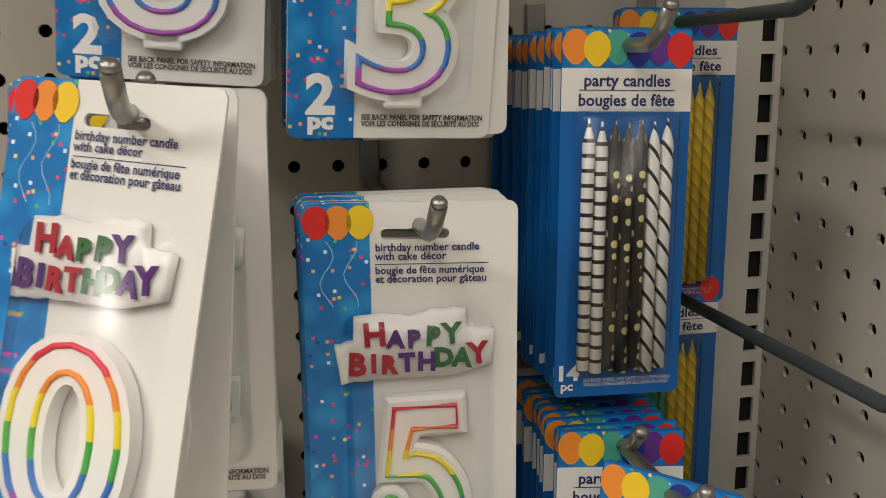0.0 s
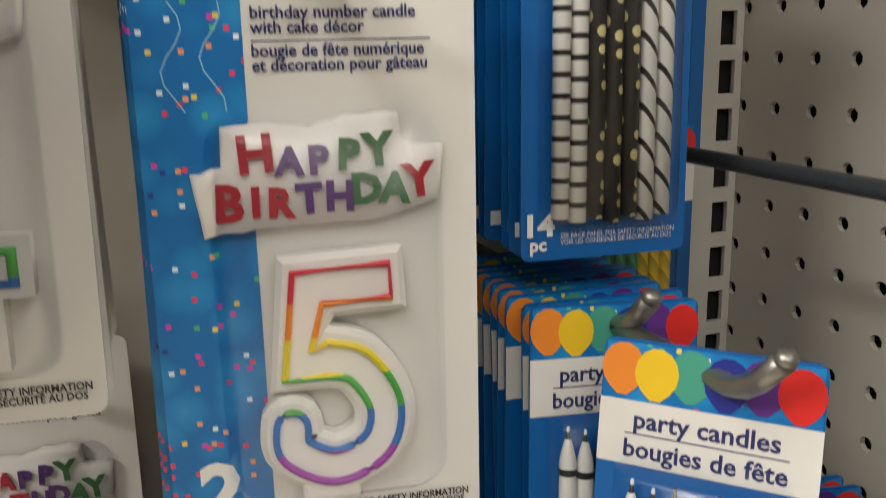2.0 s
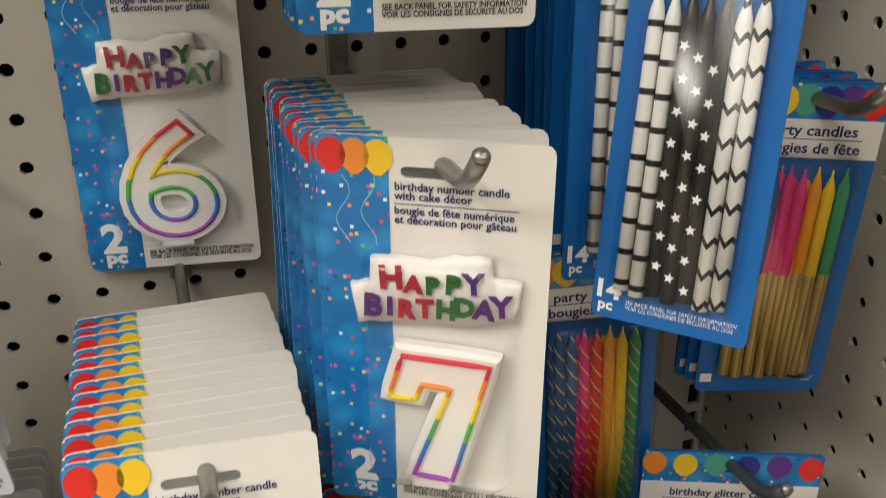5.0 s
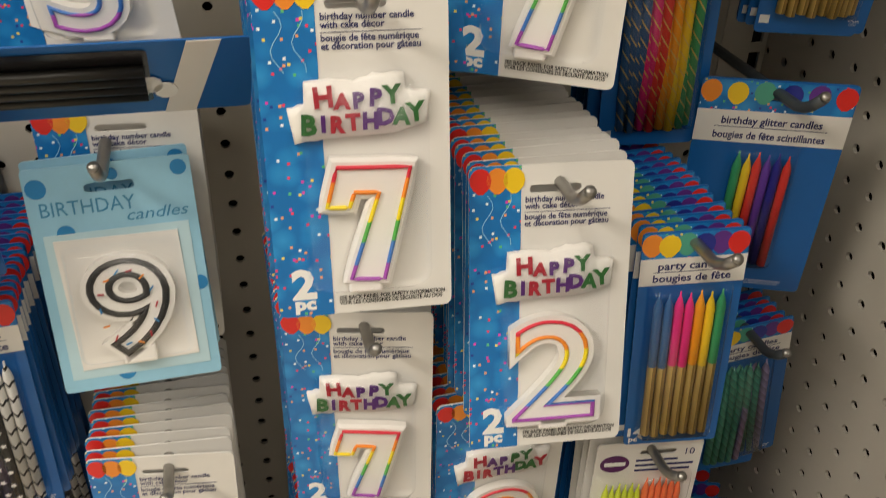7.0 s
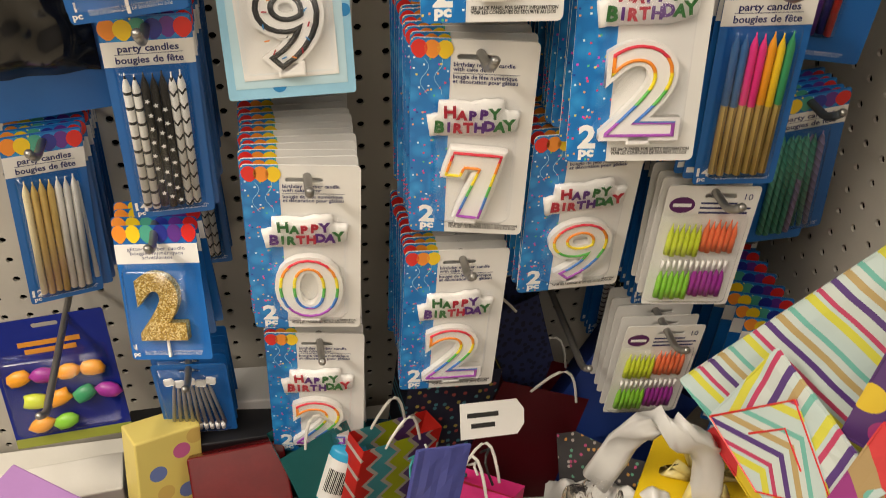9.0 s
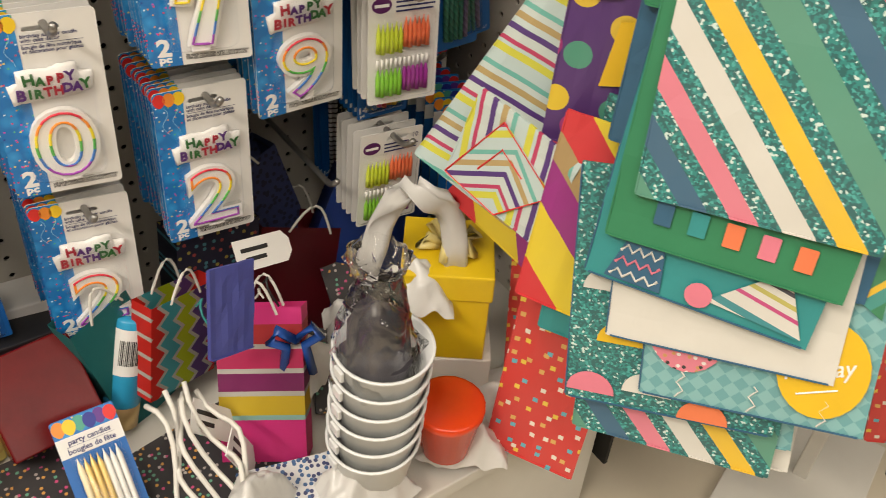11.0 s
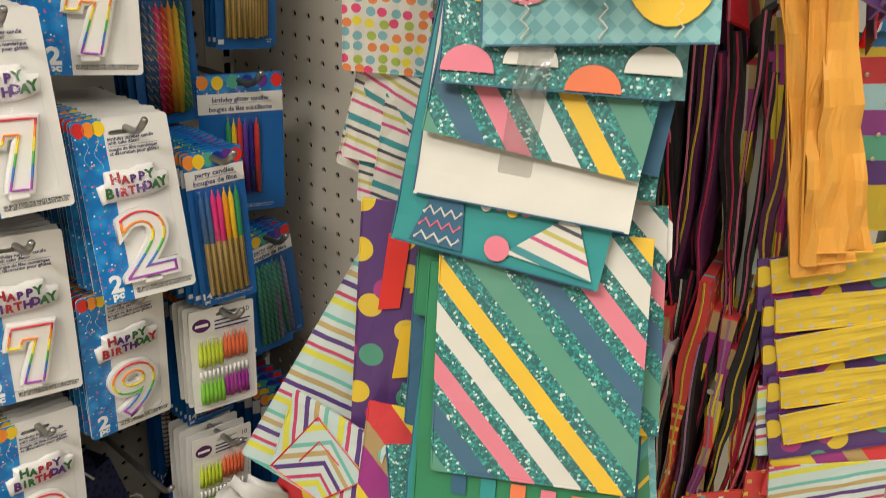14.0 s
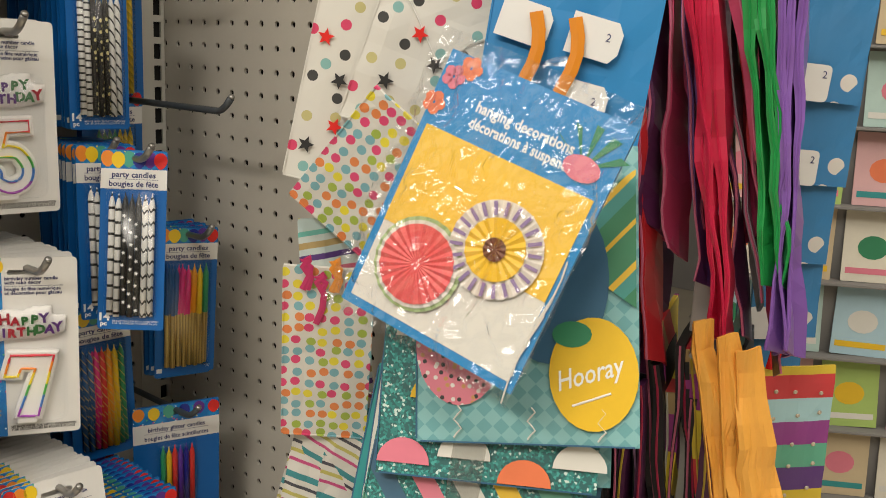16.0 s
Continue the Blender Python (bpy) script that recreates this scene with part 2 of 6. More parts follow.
def balloon_shape(cx, cz, r):
    pts = ellipse(cx, cz, r * 0.86, r, 14)
    pts = [(x, z - (r * 0.12 if z < cz - r * 0.8 else 0)) for x, z in pts]
    return pts


def dome(w, h, r, depth, cx, cz, edge=0.003):
    """A shallow blister: a rounded lid with sloping sides, open at the back."""
    bm = bmesh.new()
    loops = []
    for grow, y in ((edge, 0.0), (0.0, -depth * 0.75), (-edge * 0.6, -depth)):
        loops.append([bm.verts.new((x, y - 0.0012, z)) for x, z in rounded(w + 2 * grow, h + 2 * grow, r, 4, cx, cz)])
    n = len(loops[0])
    for a, b in zip(loops, loops[1:]):
        for i in range(n):
            bm.faces.new((a[i], a[(i + 1) % n], b[(i + 1) % n], b[i]))
    bm.faces.new(loops[-1])
    bmesh.ops.recalc_face_normals(bm, faces=bm.faces[:])
    return bm


def tube(points, r, n=8, closed=False, r_end=None):
    """A round bar along points."""
    bm = bmesh.new()
    pts = [Vector(p) for p in points]
    rings = []
    for i, p in enumerate(pts):
        a, b = pts[max(i - 1, 0)], pts[min(i + 1, len(pts) - 1)]
        d = (b - a).normalized()
        u = d.cross(Vector((1, 0, 0)) if abs(d.x) < 0.9 else Vector((0, 0, 1))).normalized()
        w = d.cross(u)
        rr = r if r_end is None else r + (r_end - r) * i / (len(pts) - 1)
        rings.append([bm.verts.new(p + rr * (math.cos(2 * math.pi * k / n) * u + math.sin(2 * math.pi * k / n) * w)) for k in range(n)])
    for a, b in zip(rings, rings[1:]):
        for k in range(n):
            bm.faces.new((a[k], a[(k + 1) % n], b[(k + 1) % n], b[k]))
    bm.faces.new(rings[0])
    bm.faces.new(rings[-1])
    bmesh.ops.recalc_face_normals(bm, faces=bm.faces[:])
    return bm


def lathe(profile, n=16):
    """A turned body about z from (radius, z) pairs."""
    bm = bmesh.new()
    rings = [[bm.verts.new((r * math.cos(2 * math.pi * k / n), r * math.sin(2 * math.pi * k / n), z)) for k in range(n)] for r, z in profile]
    for a, b in zip(rings, rings[1:]):
        for k in range(n):
            bm.faces.new((a[k], a[(k + 1) % n], b[(k + 1) % n], b[k]))
    bm.faces.new(rings[0])
    bm.faces.new(rings[-1])
    bmesh.ops.recalc_face_normals(bm, faces=bm.faces[:])
    return bm


TEXTS = {}


def text_mesh(body, size, align="LEFT", extrude=0.0, offset=0.0, outline=0.0, shear=0.0, width=None, leading=1.0, res=2):
    """A mesh of words set in the built-in font, standing in x and z and facing -y. width: squeezed to that many metres."""
    key = (body, size, align, extrude, offset, outline, shear, width, leading)
    if key in TEXTS:
        return TEXTS[key]
    cu = bpy.data.curves.new("words", "FONT")
    cu.body, cu.size, cu.align_x, cu.shear, cu.space_line = body, size, align, shear, leading
    cu.extrude, cu.offset, cu.resolution_u = extrude, offset, res
    if outline:
        cu.fill_mode, cu.bevel_depth, cu.bevel_resolution = "NONE", outline, 1
    ob = new("words", cu)
    bpy.context.view_layer.update()
    me = bpy.data.meshes.new_from_object(ob.evaluated_get(bpy.context.evaluated_depsgraph_get()))
    bpy.data.objects.remove(ob)
    bpy.data.curves.remove(cu)
    me.materials.clear()
    me.transform(Matrix.Rotation(radians(90), 4, "X"))
    if width:
        xs = [v.co.x for v in me.vertices]
        x0, x1 = min(xs), max(xs)
        s = width / (x1 - x0)
        anchor = {"LEFT": x0, "RIGHT": x1, "CENTER": (x0 + x1) / 2}[align]
        for v in me.vertices:
            v.co.x = (v.co.x - anchor) * s
    TEXTS[key] = me
    return me


def words(body, size, material, parent, x, z, y=-0.0011, name="lettering", **kw):
    key = ("m", body, size, material.name, tuple(sorted(kw.items())))
    if key not in TEXTS:
        TEXTS[key] = recolored(text_mesh(body, size, **kw), material)
    return part(name, TEXTS[key], None, parent, m=pose(x, y, z))


SHARED = {}


def shared(key, make, material, name, smooth=False):
    """One mesh for all alike pieces."""
    if key not in SHARED:
        bm = make()
        me = bpy.data.meshes.new(name)
        if isinstance(bm, bmesh.types.BMesh):
            bm.to_mesh(me)
            bm.free()
        me.materials.append(material)
        if smooth:
            for p in me.polygons:
                p.use_smooth = True
        SHARED[key] = me
    return SHARED[key]


def thing(name, m, label, category, group=""):
    ob = new(name)
    ob.empty_display_size = 0.02
    ob.matrix_world = m
    return tagged(ob, label, category, group)


# ---- the place: bay of pegboard, store round it ----
PEG = paint("pegboard_paint", (0.50, 0.47, 0.41), 0.55, var=0.1, scale=18, bump=0.1)
PEG_EDGE = paint("upright_paint", (0.62, 0.60, 0.54), 0.5, var=0.06)
# near-black colour that paints the shade inside holes and slots
HOLLOW_SHADE = paint("painted_hollow_shade", (0.012, 0.011, 0.010), 0.9, var=0.1)
FLOOR = paint("floor_vinyl", (0.55, 0.49, 0.38), 0.35, var=0.12, scale=6)
# the unseen closing walls are darkened to this grey to cut bounce light
WALL = paint("store_wall_paint", (0.22, 0.21, 0.20), 0.7, var=0.05, scale=4)
CEIL = paint("ceiling_tile", (0.60, 0.59, 0.57), 0.8, var=0.06, scale=8)
PITCH = 0.0254


def pegboard(nu, nv, r=0.0037, thick=0.003):
    """A sheet of nu by nv cells with a round hole through each; u runs along x, v along z, front at y = 0 facing -y."""
    verts, faces = [], []
    seg = 8
    for i in range(nu):
        for j in range(nv):
            b = len(verts)
            x, z = i * PITCH, j * PITCH
            for sx, sz in ((0, 0), (1, 0), (1, 1), (0, 1)):
                verts.append((x + sx * PITCH, 0, z + sz * PITCH))
            for y in (0, thick):
                for k in range(seg):
                    a = 2 * math.pi * (k + 0.5) / seg - math.pi * 0.75
                    verts.append((x + PITCH / 2 + r * math.cos(a), y, z + PITCH / 2 + r * math.sin(a)))
            h = b + 4
            for k in range(seg):
                k2 = (k + 1) % seg
                c = b + (k // 2 + (k % 2)) % 4
                if k % 2 == 0:
                    faces.append((b + k // 2, h + k2, h + k))
                    faces.append((b + k // 2, b + (k // 2 + 1) % 4, h + k2))
                else:
                    faces.append((c, h + k2, h + k))
                faces.append((h + k, h + k2, h + seg + k2, h + seg + k))
    me = bpy.data.meshes.new("pegboard")
    me.from_pydata(verts, [], faces)
    me.update()
    return me


def structure(name, bm, material, label, category, m=None):
    ob = part(name, bm, material, None, label, m=m)
    return tagged(ob, label, category, kind="structure")


# back panel: one column of holes lies at x = -0.41
BX0 = -0.4090 - PITCH * 35.5
me = pegboard(50, 70)
structure("wall_back", me, PEG, "beige perforated pegboard back panel of the bay", "pegboard", pose(BX0, 0, 0.2032 + 0.0045))
# added black sheet: paints the shade seen through the back panel's holes
structure("wall_back_hollow", box(1.45, 0.02, 1.9, -0.70, 0.045, 1.05), HOLLOW_SHADE, "near-black sheet painted as shade behind the pegboard back panel", "panel")
me = pegboard(18, 70)
structure("wall_side", me, PEG, "beige perforated pegboard side panel of the bay", "pegboard", pose(0, 0.0102, 0.1951, 0, 0, -90))
structure("wall_side_hollow", box(0.012, 0.455, 1.9, 0.026, -0.205, 1.05), PEG, "beige outer sheet of the side panel", "panel")
# the same painted shade behind the side panel's holes
structure("wall_side_core", box(0.006, 0.472, 1.9, 0.013, -0.217, 1.05), HOLLOW_SHADE, "near-black sheet painted as shade behind the pegboard side panel", "panel")
structure("floor", box(9, 7, 0.05, 0, -1.2, -0.025), FLOOR, "tan vinyl store floor", "floor")
structure("ceiling", box(9, 7, 0.05, 0, -1.2, 3.40), CEIL, "white tiled store ceiling", "ceiling")
structure("wall_north", box(9, 0.1, 3.37, 0, 2.25, 1.687), WALL, "plain dark grey store wall, kept dark to cut bounce light", "wall")
structure("wall_south", box(9, 0.1, 3.37, 0, -4.65, 1.687), WALL, "plain dark grey store wall, kept dark to cut bounce light", "wall")
structure("wall_west", box(0.1, 6.8, 3.37, -4.45, -1.2, 1.687), WALL, "plain dark grey store wall, kept dark to cut bounce light", "wall")
structure("wall_east", box(0.1, 6.8, 3.37, 4.45, -1.2, 1.687), WALL, "plain dark grey store wall, kept dark to cut bounce light", "wall")


def upright():
    """A slotted steel post with a row of oblong openings."""
    z0, z1, half, edge = 0.22, 1.98, 0.0205, 0.0045
    bm = bmesh.new()

    def bar(x0, x1, za, zb):
        put = bmesh.ops.create_cube(bm, size=1.0, matrix=pose((x0 + x1) / 2, 0.00125, (za + zb) / 2) @ Matrix.Diagonal((x1 - x0, 0.0025, zb - za, 1)))
        return put

    bar(-half, half - edge - 0.0100, z0, z1)
    bar(half - edge, half, z0, z1)
    z = z0 + 0.012
    while z < z1:
        bar(half - edge - 0.0100, half - edge, z, min(z1, z + 0.0078))
        z += 0.0254
    return bm


post = thing("upright_post", pose(-0.0208, -0.001, 0), "beige slotted steel upright in the corner of the bay", "upright")
part("slotted_face", upright(), PEG_EDGE, post)
# black strip that paints shade into the post's slots
part("post_core", box(0.036, 0.003, 1.74, 0, 0.0075, 1.1), HOLLOW_SHADE, post, "near-black sheet painted as shade inside the post")
# unseen panel, added only to block lamp light from the upper bay
structure("canopy", box(1.5, 0.36, 0.03, -0.75, -0.17, 1.86), PEG_EDGE, "plain beige unseen panel added over the bay to shade it", "shelf")
# base shelf
shelf = thing("base_shelf", pose(-0.75, -0.23, 0.0), "beige steel base shelf of the bay", "shelf")
part("deck", box(1.5, 0.44, 0.02, 0, 0, 0.235, 0.002), PEG_EDGE, shelf)
part("kick_plate", box(1.5, 0.015, 0.22, 0, -0.20, 0.112, 0.002), PEG_EDGE, shelf)


# ---- hooks ----
def hook(x, z, y_front, dark=False, up=0.014):
    """A round steel peg hook with an upturned end and a backing plate."""
    ob = thing("peg_hook", pose(x, 0, z), "grey steel peg hook with upturned end" if not dark else "dark coated steel peg hook with upturned end", "hook", "peg hooks")
    L = -y_front
    pts = [(0, 0.006, 0), (0, -L + 0.010, 0), (0, -L + 0.004, 0.002), (0, -L - 0.002, 0.006), (0, -L - 0.010, up)]
    key = ("hook", round(L, 3), dark, up)
    part("rod", shared(key, lambda: tube(pts, 0.0034, 10), STEEL_DARK if dark else STEEL, "rod", True), None, ob)
    part("tip", shared(("tip", dark), lambda: lathe([(0.0031, 0.0), (0.0034, 0.0015), (0.0025, 0.003), (0.0005, 0.0034)], 10), STEEL, "tip", True), None, ob,
         "bright worn tip", m=Matrix.Translation((0, -L - 0.0098, up)) @ Matrix.Rotation(radians(32), 4, "X"))
    part("back_plate", shared("plate", lambda: box(0.012, 0.003, 0.040, 0, -0.002, 0.008, 0.001), STEEL, "back_plate"), None, ob)
    return ob


def blister(me_, parent):
    ob = part("blister", me_, None, parent, "clear plastic blister")
    ob.visible_shadow = False
    return ob


# ---- number candle cards ----
CW, CH = 0.090, 0.170
BANDX = -CW / 2 + CW * 0.313


def card_outline(w, h, r=0.004):
    return rounded(w, h, r, 3, 0, -h / 2)


def slot_outline(w, cz, cx=0.0, h=0.0045):
    return rounded(w, h, h / 2 - 0.0001, 3, cx, cz)


def band_outline(h, w0, w1, r=0.004):
    """Left band with the card's rounded outer corners."""
    pts = []
    for i in range(4):
        a = radians(90 + 30 * i)
        pts.append((w0 + r + r * math.cos(a), -r + r * math.sin(a)))
    for i in range(4):
        a = radians(180 + 30 * i)
        pts.append((w0 + r + r * math.cos(a), -h + r + r * math.sin(a)))
    return [(w1, 0)] + pts + [(w1, -h)]


PLAQUE = [("H", -0.0155, 0.0098, 0.0135, -3), ("A", -0.0055, 0.0091, 0.0100, 2), ("P", 0.0030, 0.0089, 0.0102, -2), ("P", 0.0105, 0.0099, 0.0112, 3), ("Y", 0.0182, 0.0103, 0.0120, -4),
          ("B", -0.0225, -0.0026, 0.0135, 3), ("I", -0.0128, -0.0018, 0.0108, 0), ("R", -0.0085, -0.0022, 0.0108, 2), ("T", -0.0005, -0.0016, 0.0108, -2), ("H", 0.0068, -0.0012, 0.0110, 1),
          ("D", 0.0140, 0.0002, 0.0112, -2), ("A", 0.0218, 0.0004, 0.0112, 4), ("Y", 0.0292, 0.0012, 0.0125, -6)]
TONES = [("red", "violet", "violet", "green", "green", "red", "red", "red", "violet", "violet", "green", "green", "red"),
         ("red", "red", "green", "green", "violet", "violet", "violet", "red", "red", "green", "green", "violet", "violet"),
         ("red", "red", "violet", "violet", "green", "green", "violet", "red", "red", "violet", "violet", "green", "green"),
         ("green", "green", "red", "red", "violet", "violet", "green", "green", "red", "red", "violet", "violet", "green")]


def plaque(parent, tones, x, z):
    """Raised white cake plaque with thirteen coloured letters."""
    ob = part("cake_plaque", shared("plaque", plaque_mesh, WAX_WHITE, "cake_plaque", True), None, parent, "white HAPPY BIRTHDAY cake decoration", m=pose(x, -0.0012, z))
    for (ch, lx, lz, s, tilt), tone in zip(PLAQUE, TONES[tones % 4]):
        me_key = ("letter", ch, s, tone)
        if me_key not in TEXTS:
            TEXTS[me_key] = recolored(text_mesh(ch, s, extrude=0.0004, offset=0.0005), LETTER[tone])
        part("letter", TEXTS[me_key], None, ob, m=pose(lx, -0.0052, lz - 0.004, 0, tilt, 0))
    return ob


def plaque_mesh():
    """Wavy-edged white slab behind the letters."""
    bm = bmesh.new()
    top = [(-0.0195, 0.0175), (-0.008, 0.0185), (0.004, 0.0172), (0.013, 0.0200), (0.0275, 0.0205), (0.0285, 0.0120), (0.0400, 0.0112)]
    low = [(0.0385, -0.0040), (0.022, -0.0088), (0.006, -0.0092), (-0.010, -0.0098), (-0.0255, -0.0115), (-0.0280, 0.0050), (-0.0200, 0.0072)]
    pts = []
    src = top + low
    for i, (x, z) in enumerate(src):
        x2, z2 = src[(i + 1) % len(src)]
        for k in range(3):
            f = k / 3
            pts.append((x + (x2 - x) * f, z + (z2 - z) * f + 0.0004 * math.sin(9 * (i + f))))
    loops = []
    for s, y in ((1.0, 0.0), (1.0, -0.0026), (0.965, -0.0040)):
        loops.append([bm.verts.new((0.004 + (x - 0.004) * s, y, 0.004 + (z - 0.004) * s)) for x, z in pts])
    n = len(pts)
    for a, b in zip(loops, loops[1:]):
        for i in range(n):
            bm.faces.new((a[i], a[(i + 1) % n], b[(i + 1) % n], b[i]))
    e = [bm.edges.get((loops[-1][i], loops[-1][(i + 1) % n])) for i in range(n)]
    bmesh.ops.triangle_fill(bm, use_beauty=True, edges=e)
    bmesh.ops.recalc_face_normals(bm, faces=bm.faces[:])
    return bm


def offset_loop(pts, d):
    """The closed outline pushed out by d."""
    n, out = len(pts), []
    area = sum(pts[i][0] * pts[(i + 1) % n][1] - pts[(i + 1) % n][0] * pts[i][1] for i in range(n))
    s = 1 if area > 0 else -1
    for i in range(n):
        a, b, c = Vector(pts[i - 1]), Vector(pts[i]), Vector(pts[(i + 1) % n])
        u, v = (b - a).normalized(), (c - b).normalized()
        n1, n2 = Vector((u.y, -u.x)) * s, Vector((v.y, -v.x)) * s
        q = b + d * (n1 + n2) / max(1.0, 1 + n1.dot(n2))
        out.append((q.x, q.y))
    return out


def stroke_loop(pts, half):
    """The outline of a pen stroke of that half width along points."""
    v = [Vector(q) for q in pts]
    left, right = [], []
    for i, q in enumerate(v):
        a = (q - v[i - 1]).normalized() if i else (v[1] - q).normalized()
        b = (v[i + 1] - q).normalized() if i < len(v) - 1 else a
        n1, n2 = Vector((-a.y, a.x)), Vector((-b.y, b.x))
        m = half * (n1 + n2) / max(0.95, 1 + n1.dot(n2))
        left.append((q + m)[:])
        right.append((q - m)[:])
    d = (v[-1] - v[-2]).normalized()
    n = Vector((-d.y, d.x))
    cap = [(v[-1] + half * (n * math.cos(math.pi * k / 8) + d * math.sin(math.pi * k / 8)))[:] for k in range(1, 8)]
    return left + cap + right[::-1]


def glide(pts, n=6):
    """A smooth line through points."""
    out = []
    for i in range(len(pts) - 1):
        p0, p1, p2, p3 = (Vector(pts[max(0, min(len(pts) - 1, i + k))]) for k in (-1, 0, 1, 2))
        for k in range(n):
            t = k / n
            out.append((0.5 * (2 * p1 + (p2 - p0) * t + (2 * p0 - 5 * p1 + 4 * p2 - p3) * t * t + (3 * p1 - p0 - 3 * p2 + p3) * t ** 3))[:])
    return out + [tuple(pts[-1])]


FIVE = stroke_loop([(0.0187, 0.0600), (-0.0072, 0.0590), (-0.0112, 0.0362)] + glide([(-0.0020, 0.0376), (0.0080, 0.0345), (0.0158, 0.0222), (0.0128, 0.0098), (-0.0005, 0.0040), (-0.0132, 0.0098), (-0.0142, 0.0172)]), 0.0050)
SEVEN = [(-0.0150, 0.0600), (0.0225, 0.0585), (0.0070, 0.0), (-0.0105, 0.0012), (0.0060, 0.0465), (-0.0065, 0.0472), (-0.0095, 0.0395), (-0.0210, 0.0400)]
SEVEN = [(a[0] + (b[0] - a[0]) * k / 6, a[1] + (b[1] - a[1]) * k / 6) for a, b in zip(SEVEN, SEVEN[1:] + SEVEN[:1]) for k in range(6)]
FIVE = [(x * 0.88 - 0.0008, z * 0.965) for x, z in FIVE]
SEVEN = [(x * 0.95, z) for x, z in SEVEN]
CUT = {"5": FIVE, "7": SEVEN}


def cut_numeral(parent, digit, x, z, outline_mat, detail):
    """A numeral cut to its own outline: a puffy white body with a coloured line on top."""
    loop_ = CUT[digit]

    def body():
        bm = bmesh.new()
        rings = [[bm.verts.new((qx, y, qz)) for qx, qz in offset_loop(loop_, d)] for d, y in ((0.0042, 0.003), (0.0044, -0.0018), (0.0026, -0.0034))]
        n = len(loop_)
        for a, b in zip(rings, rings[1:]):
            for i in range(n):
                bm.faces.new((a[i], a[(i + 1) % n], b[(i + 1) % n], b[i]))
        bmesh.ops.triangle_fill(bm, use_beauty=True, edges=[bm.edges.get((rings[-1][i], rings[-1][(i + 1) % n])) for i in range(n)])
        bmesh.ops.recalc_face_normals(bm, faces=bm.faces[:])
        return bm

    ob = part("candle", shared(("cut", digit), body, WAX_WHITE, "candle"), None, parent, "white wax numeral candle", m=pose(x, -0.0042, z) if detail else pose(x, -0.0012, z) @ Matrix.Diagonal((1, 0.3, 1, 1)))
    if detail:
        line = [(qx, -0.0040, qz) for qx, qz in loop_]
        part("edge_line", shared(("cutline", digit), lambda: tube(line + line[:2], 0.0011, 6), outline_mat, "edge_line"), None, ob, "coloured outline")
    part("candle_base", shared("numbase", lambda: box(0.017, 0.006, 0.010, 0, 0, 0, 0.0015), WAX_WHITE, "candle_base"), None, ob, m=pose(-0.003, 0, -0.0025))
    return ob


def numeral(parent, digit, x, z, size, outline_mat, detail=True):
    """A moulded white numeral candle with a coloured line round its edge."""
    if digit in CUT and outline_mat is not BLACK_INK:
        return cut_numeral(parent, digit, x, z, outline_mat, detail)
    key = ("num", digit, size)
    if key not in SHARED:
        me_ = text_mesh(digit, size, "CENTER", extrude=0.0030, offset=0.0042, res=5).copy()
        me_.transform(Matrix.Diagonal((1.0 if digit == "7" else 1.2, 1, 1, 1)))
        me_.materials.append(WAX_WHITE)
        SHARED[key] = me_
    ob = part("candle", SHARED[key], None, parent, "white wax numeral candle", m=pose(x, -0.0042, z) if detail else pose(x, -0.0012, z) @ Matrix.Diagonal((1, 0.3, 1, 1)))
    if detail:
        k2 = ("numline", digit, size, outline_mat.name)
        if k2 not in SHARED:
            SHARED[k2] = recolored(text_mesh(digit, size, "CENTER", outline=0.0015 if outline_mat is BLACK_INK else 0.0011, offset=0.0004, res=5), outline_mat)
            SHARED[k2].transform(Matrix.Diagonal((1.0 if digit == "7" else 1.2, 1, 1, 1)))
        part("edge_line", SHARED[k2], None, ob, "coloured outline", m=pose(0, -0.0032, 0))
    part("candle_base", shared("numbase", lambda: box(0.017, 0.006, 0.010, 0, 0, 0, 0.0015), WAX_WHITE, "candle_base"), None, ob, m=pose(-0.013 if digit == "7" else 0, 0, -0.003))
    return ob


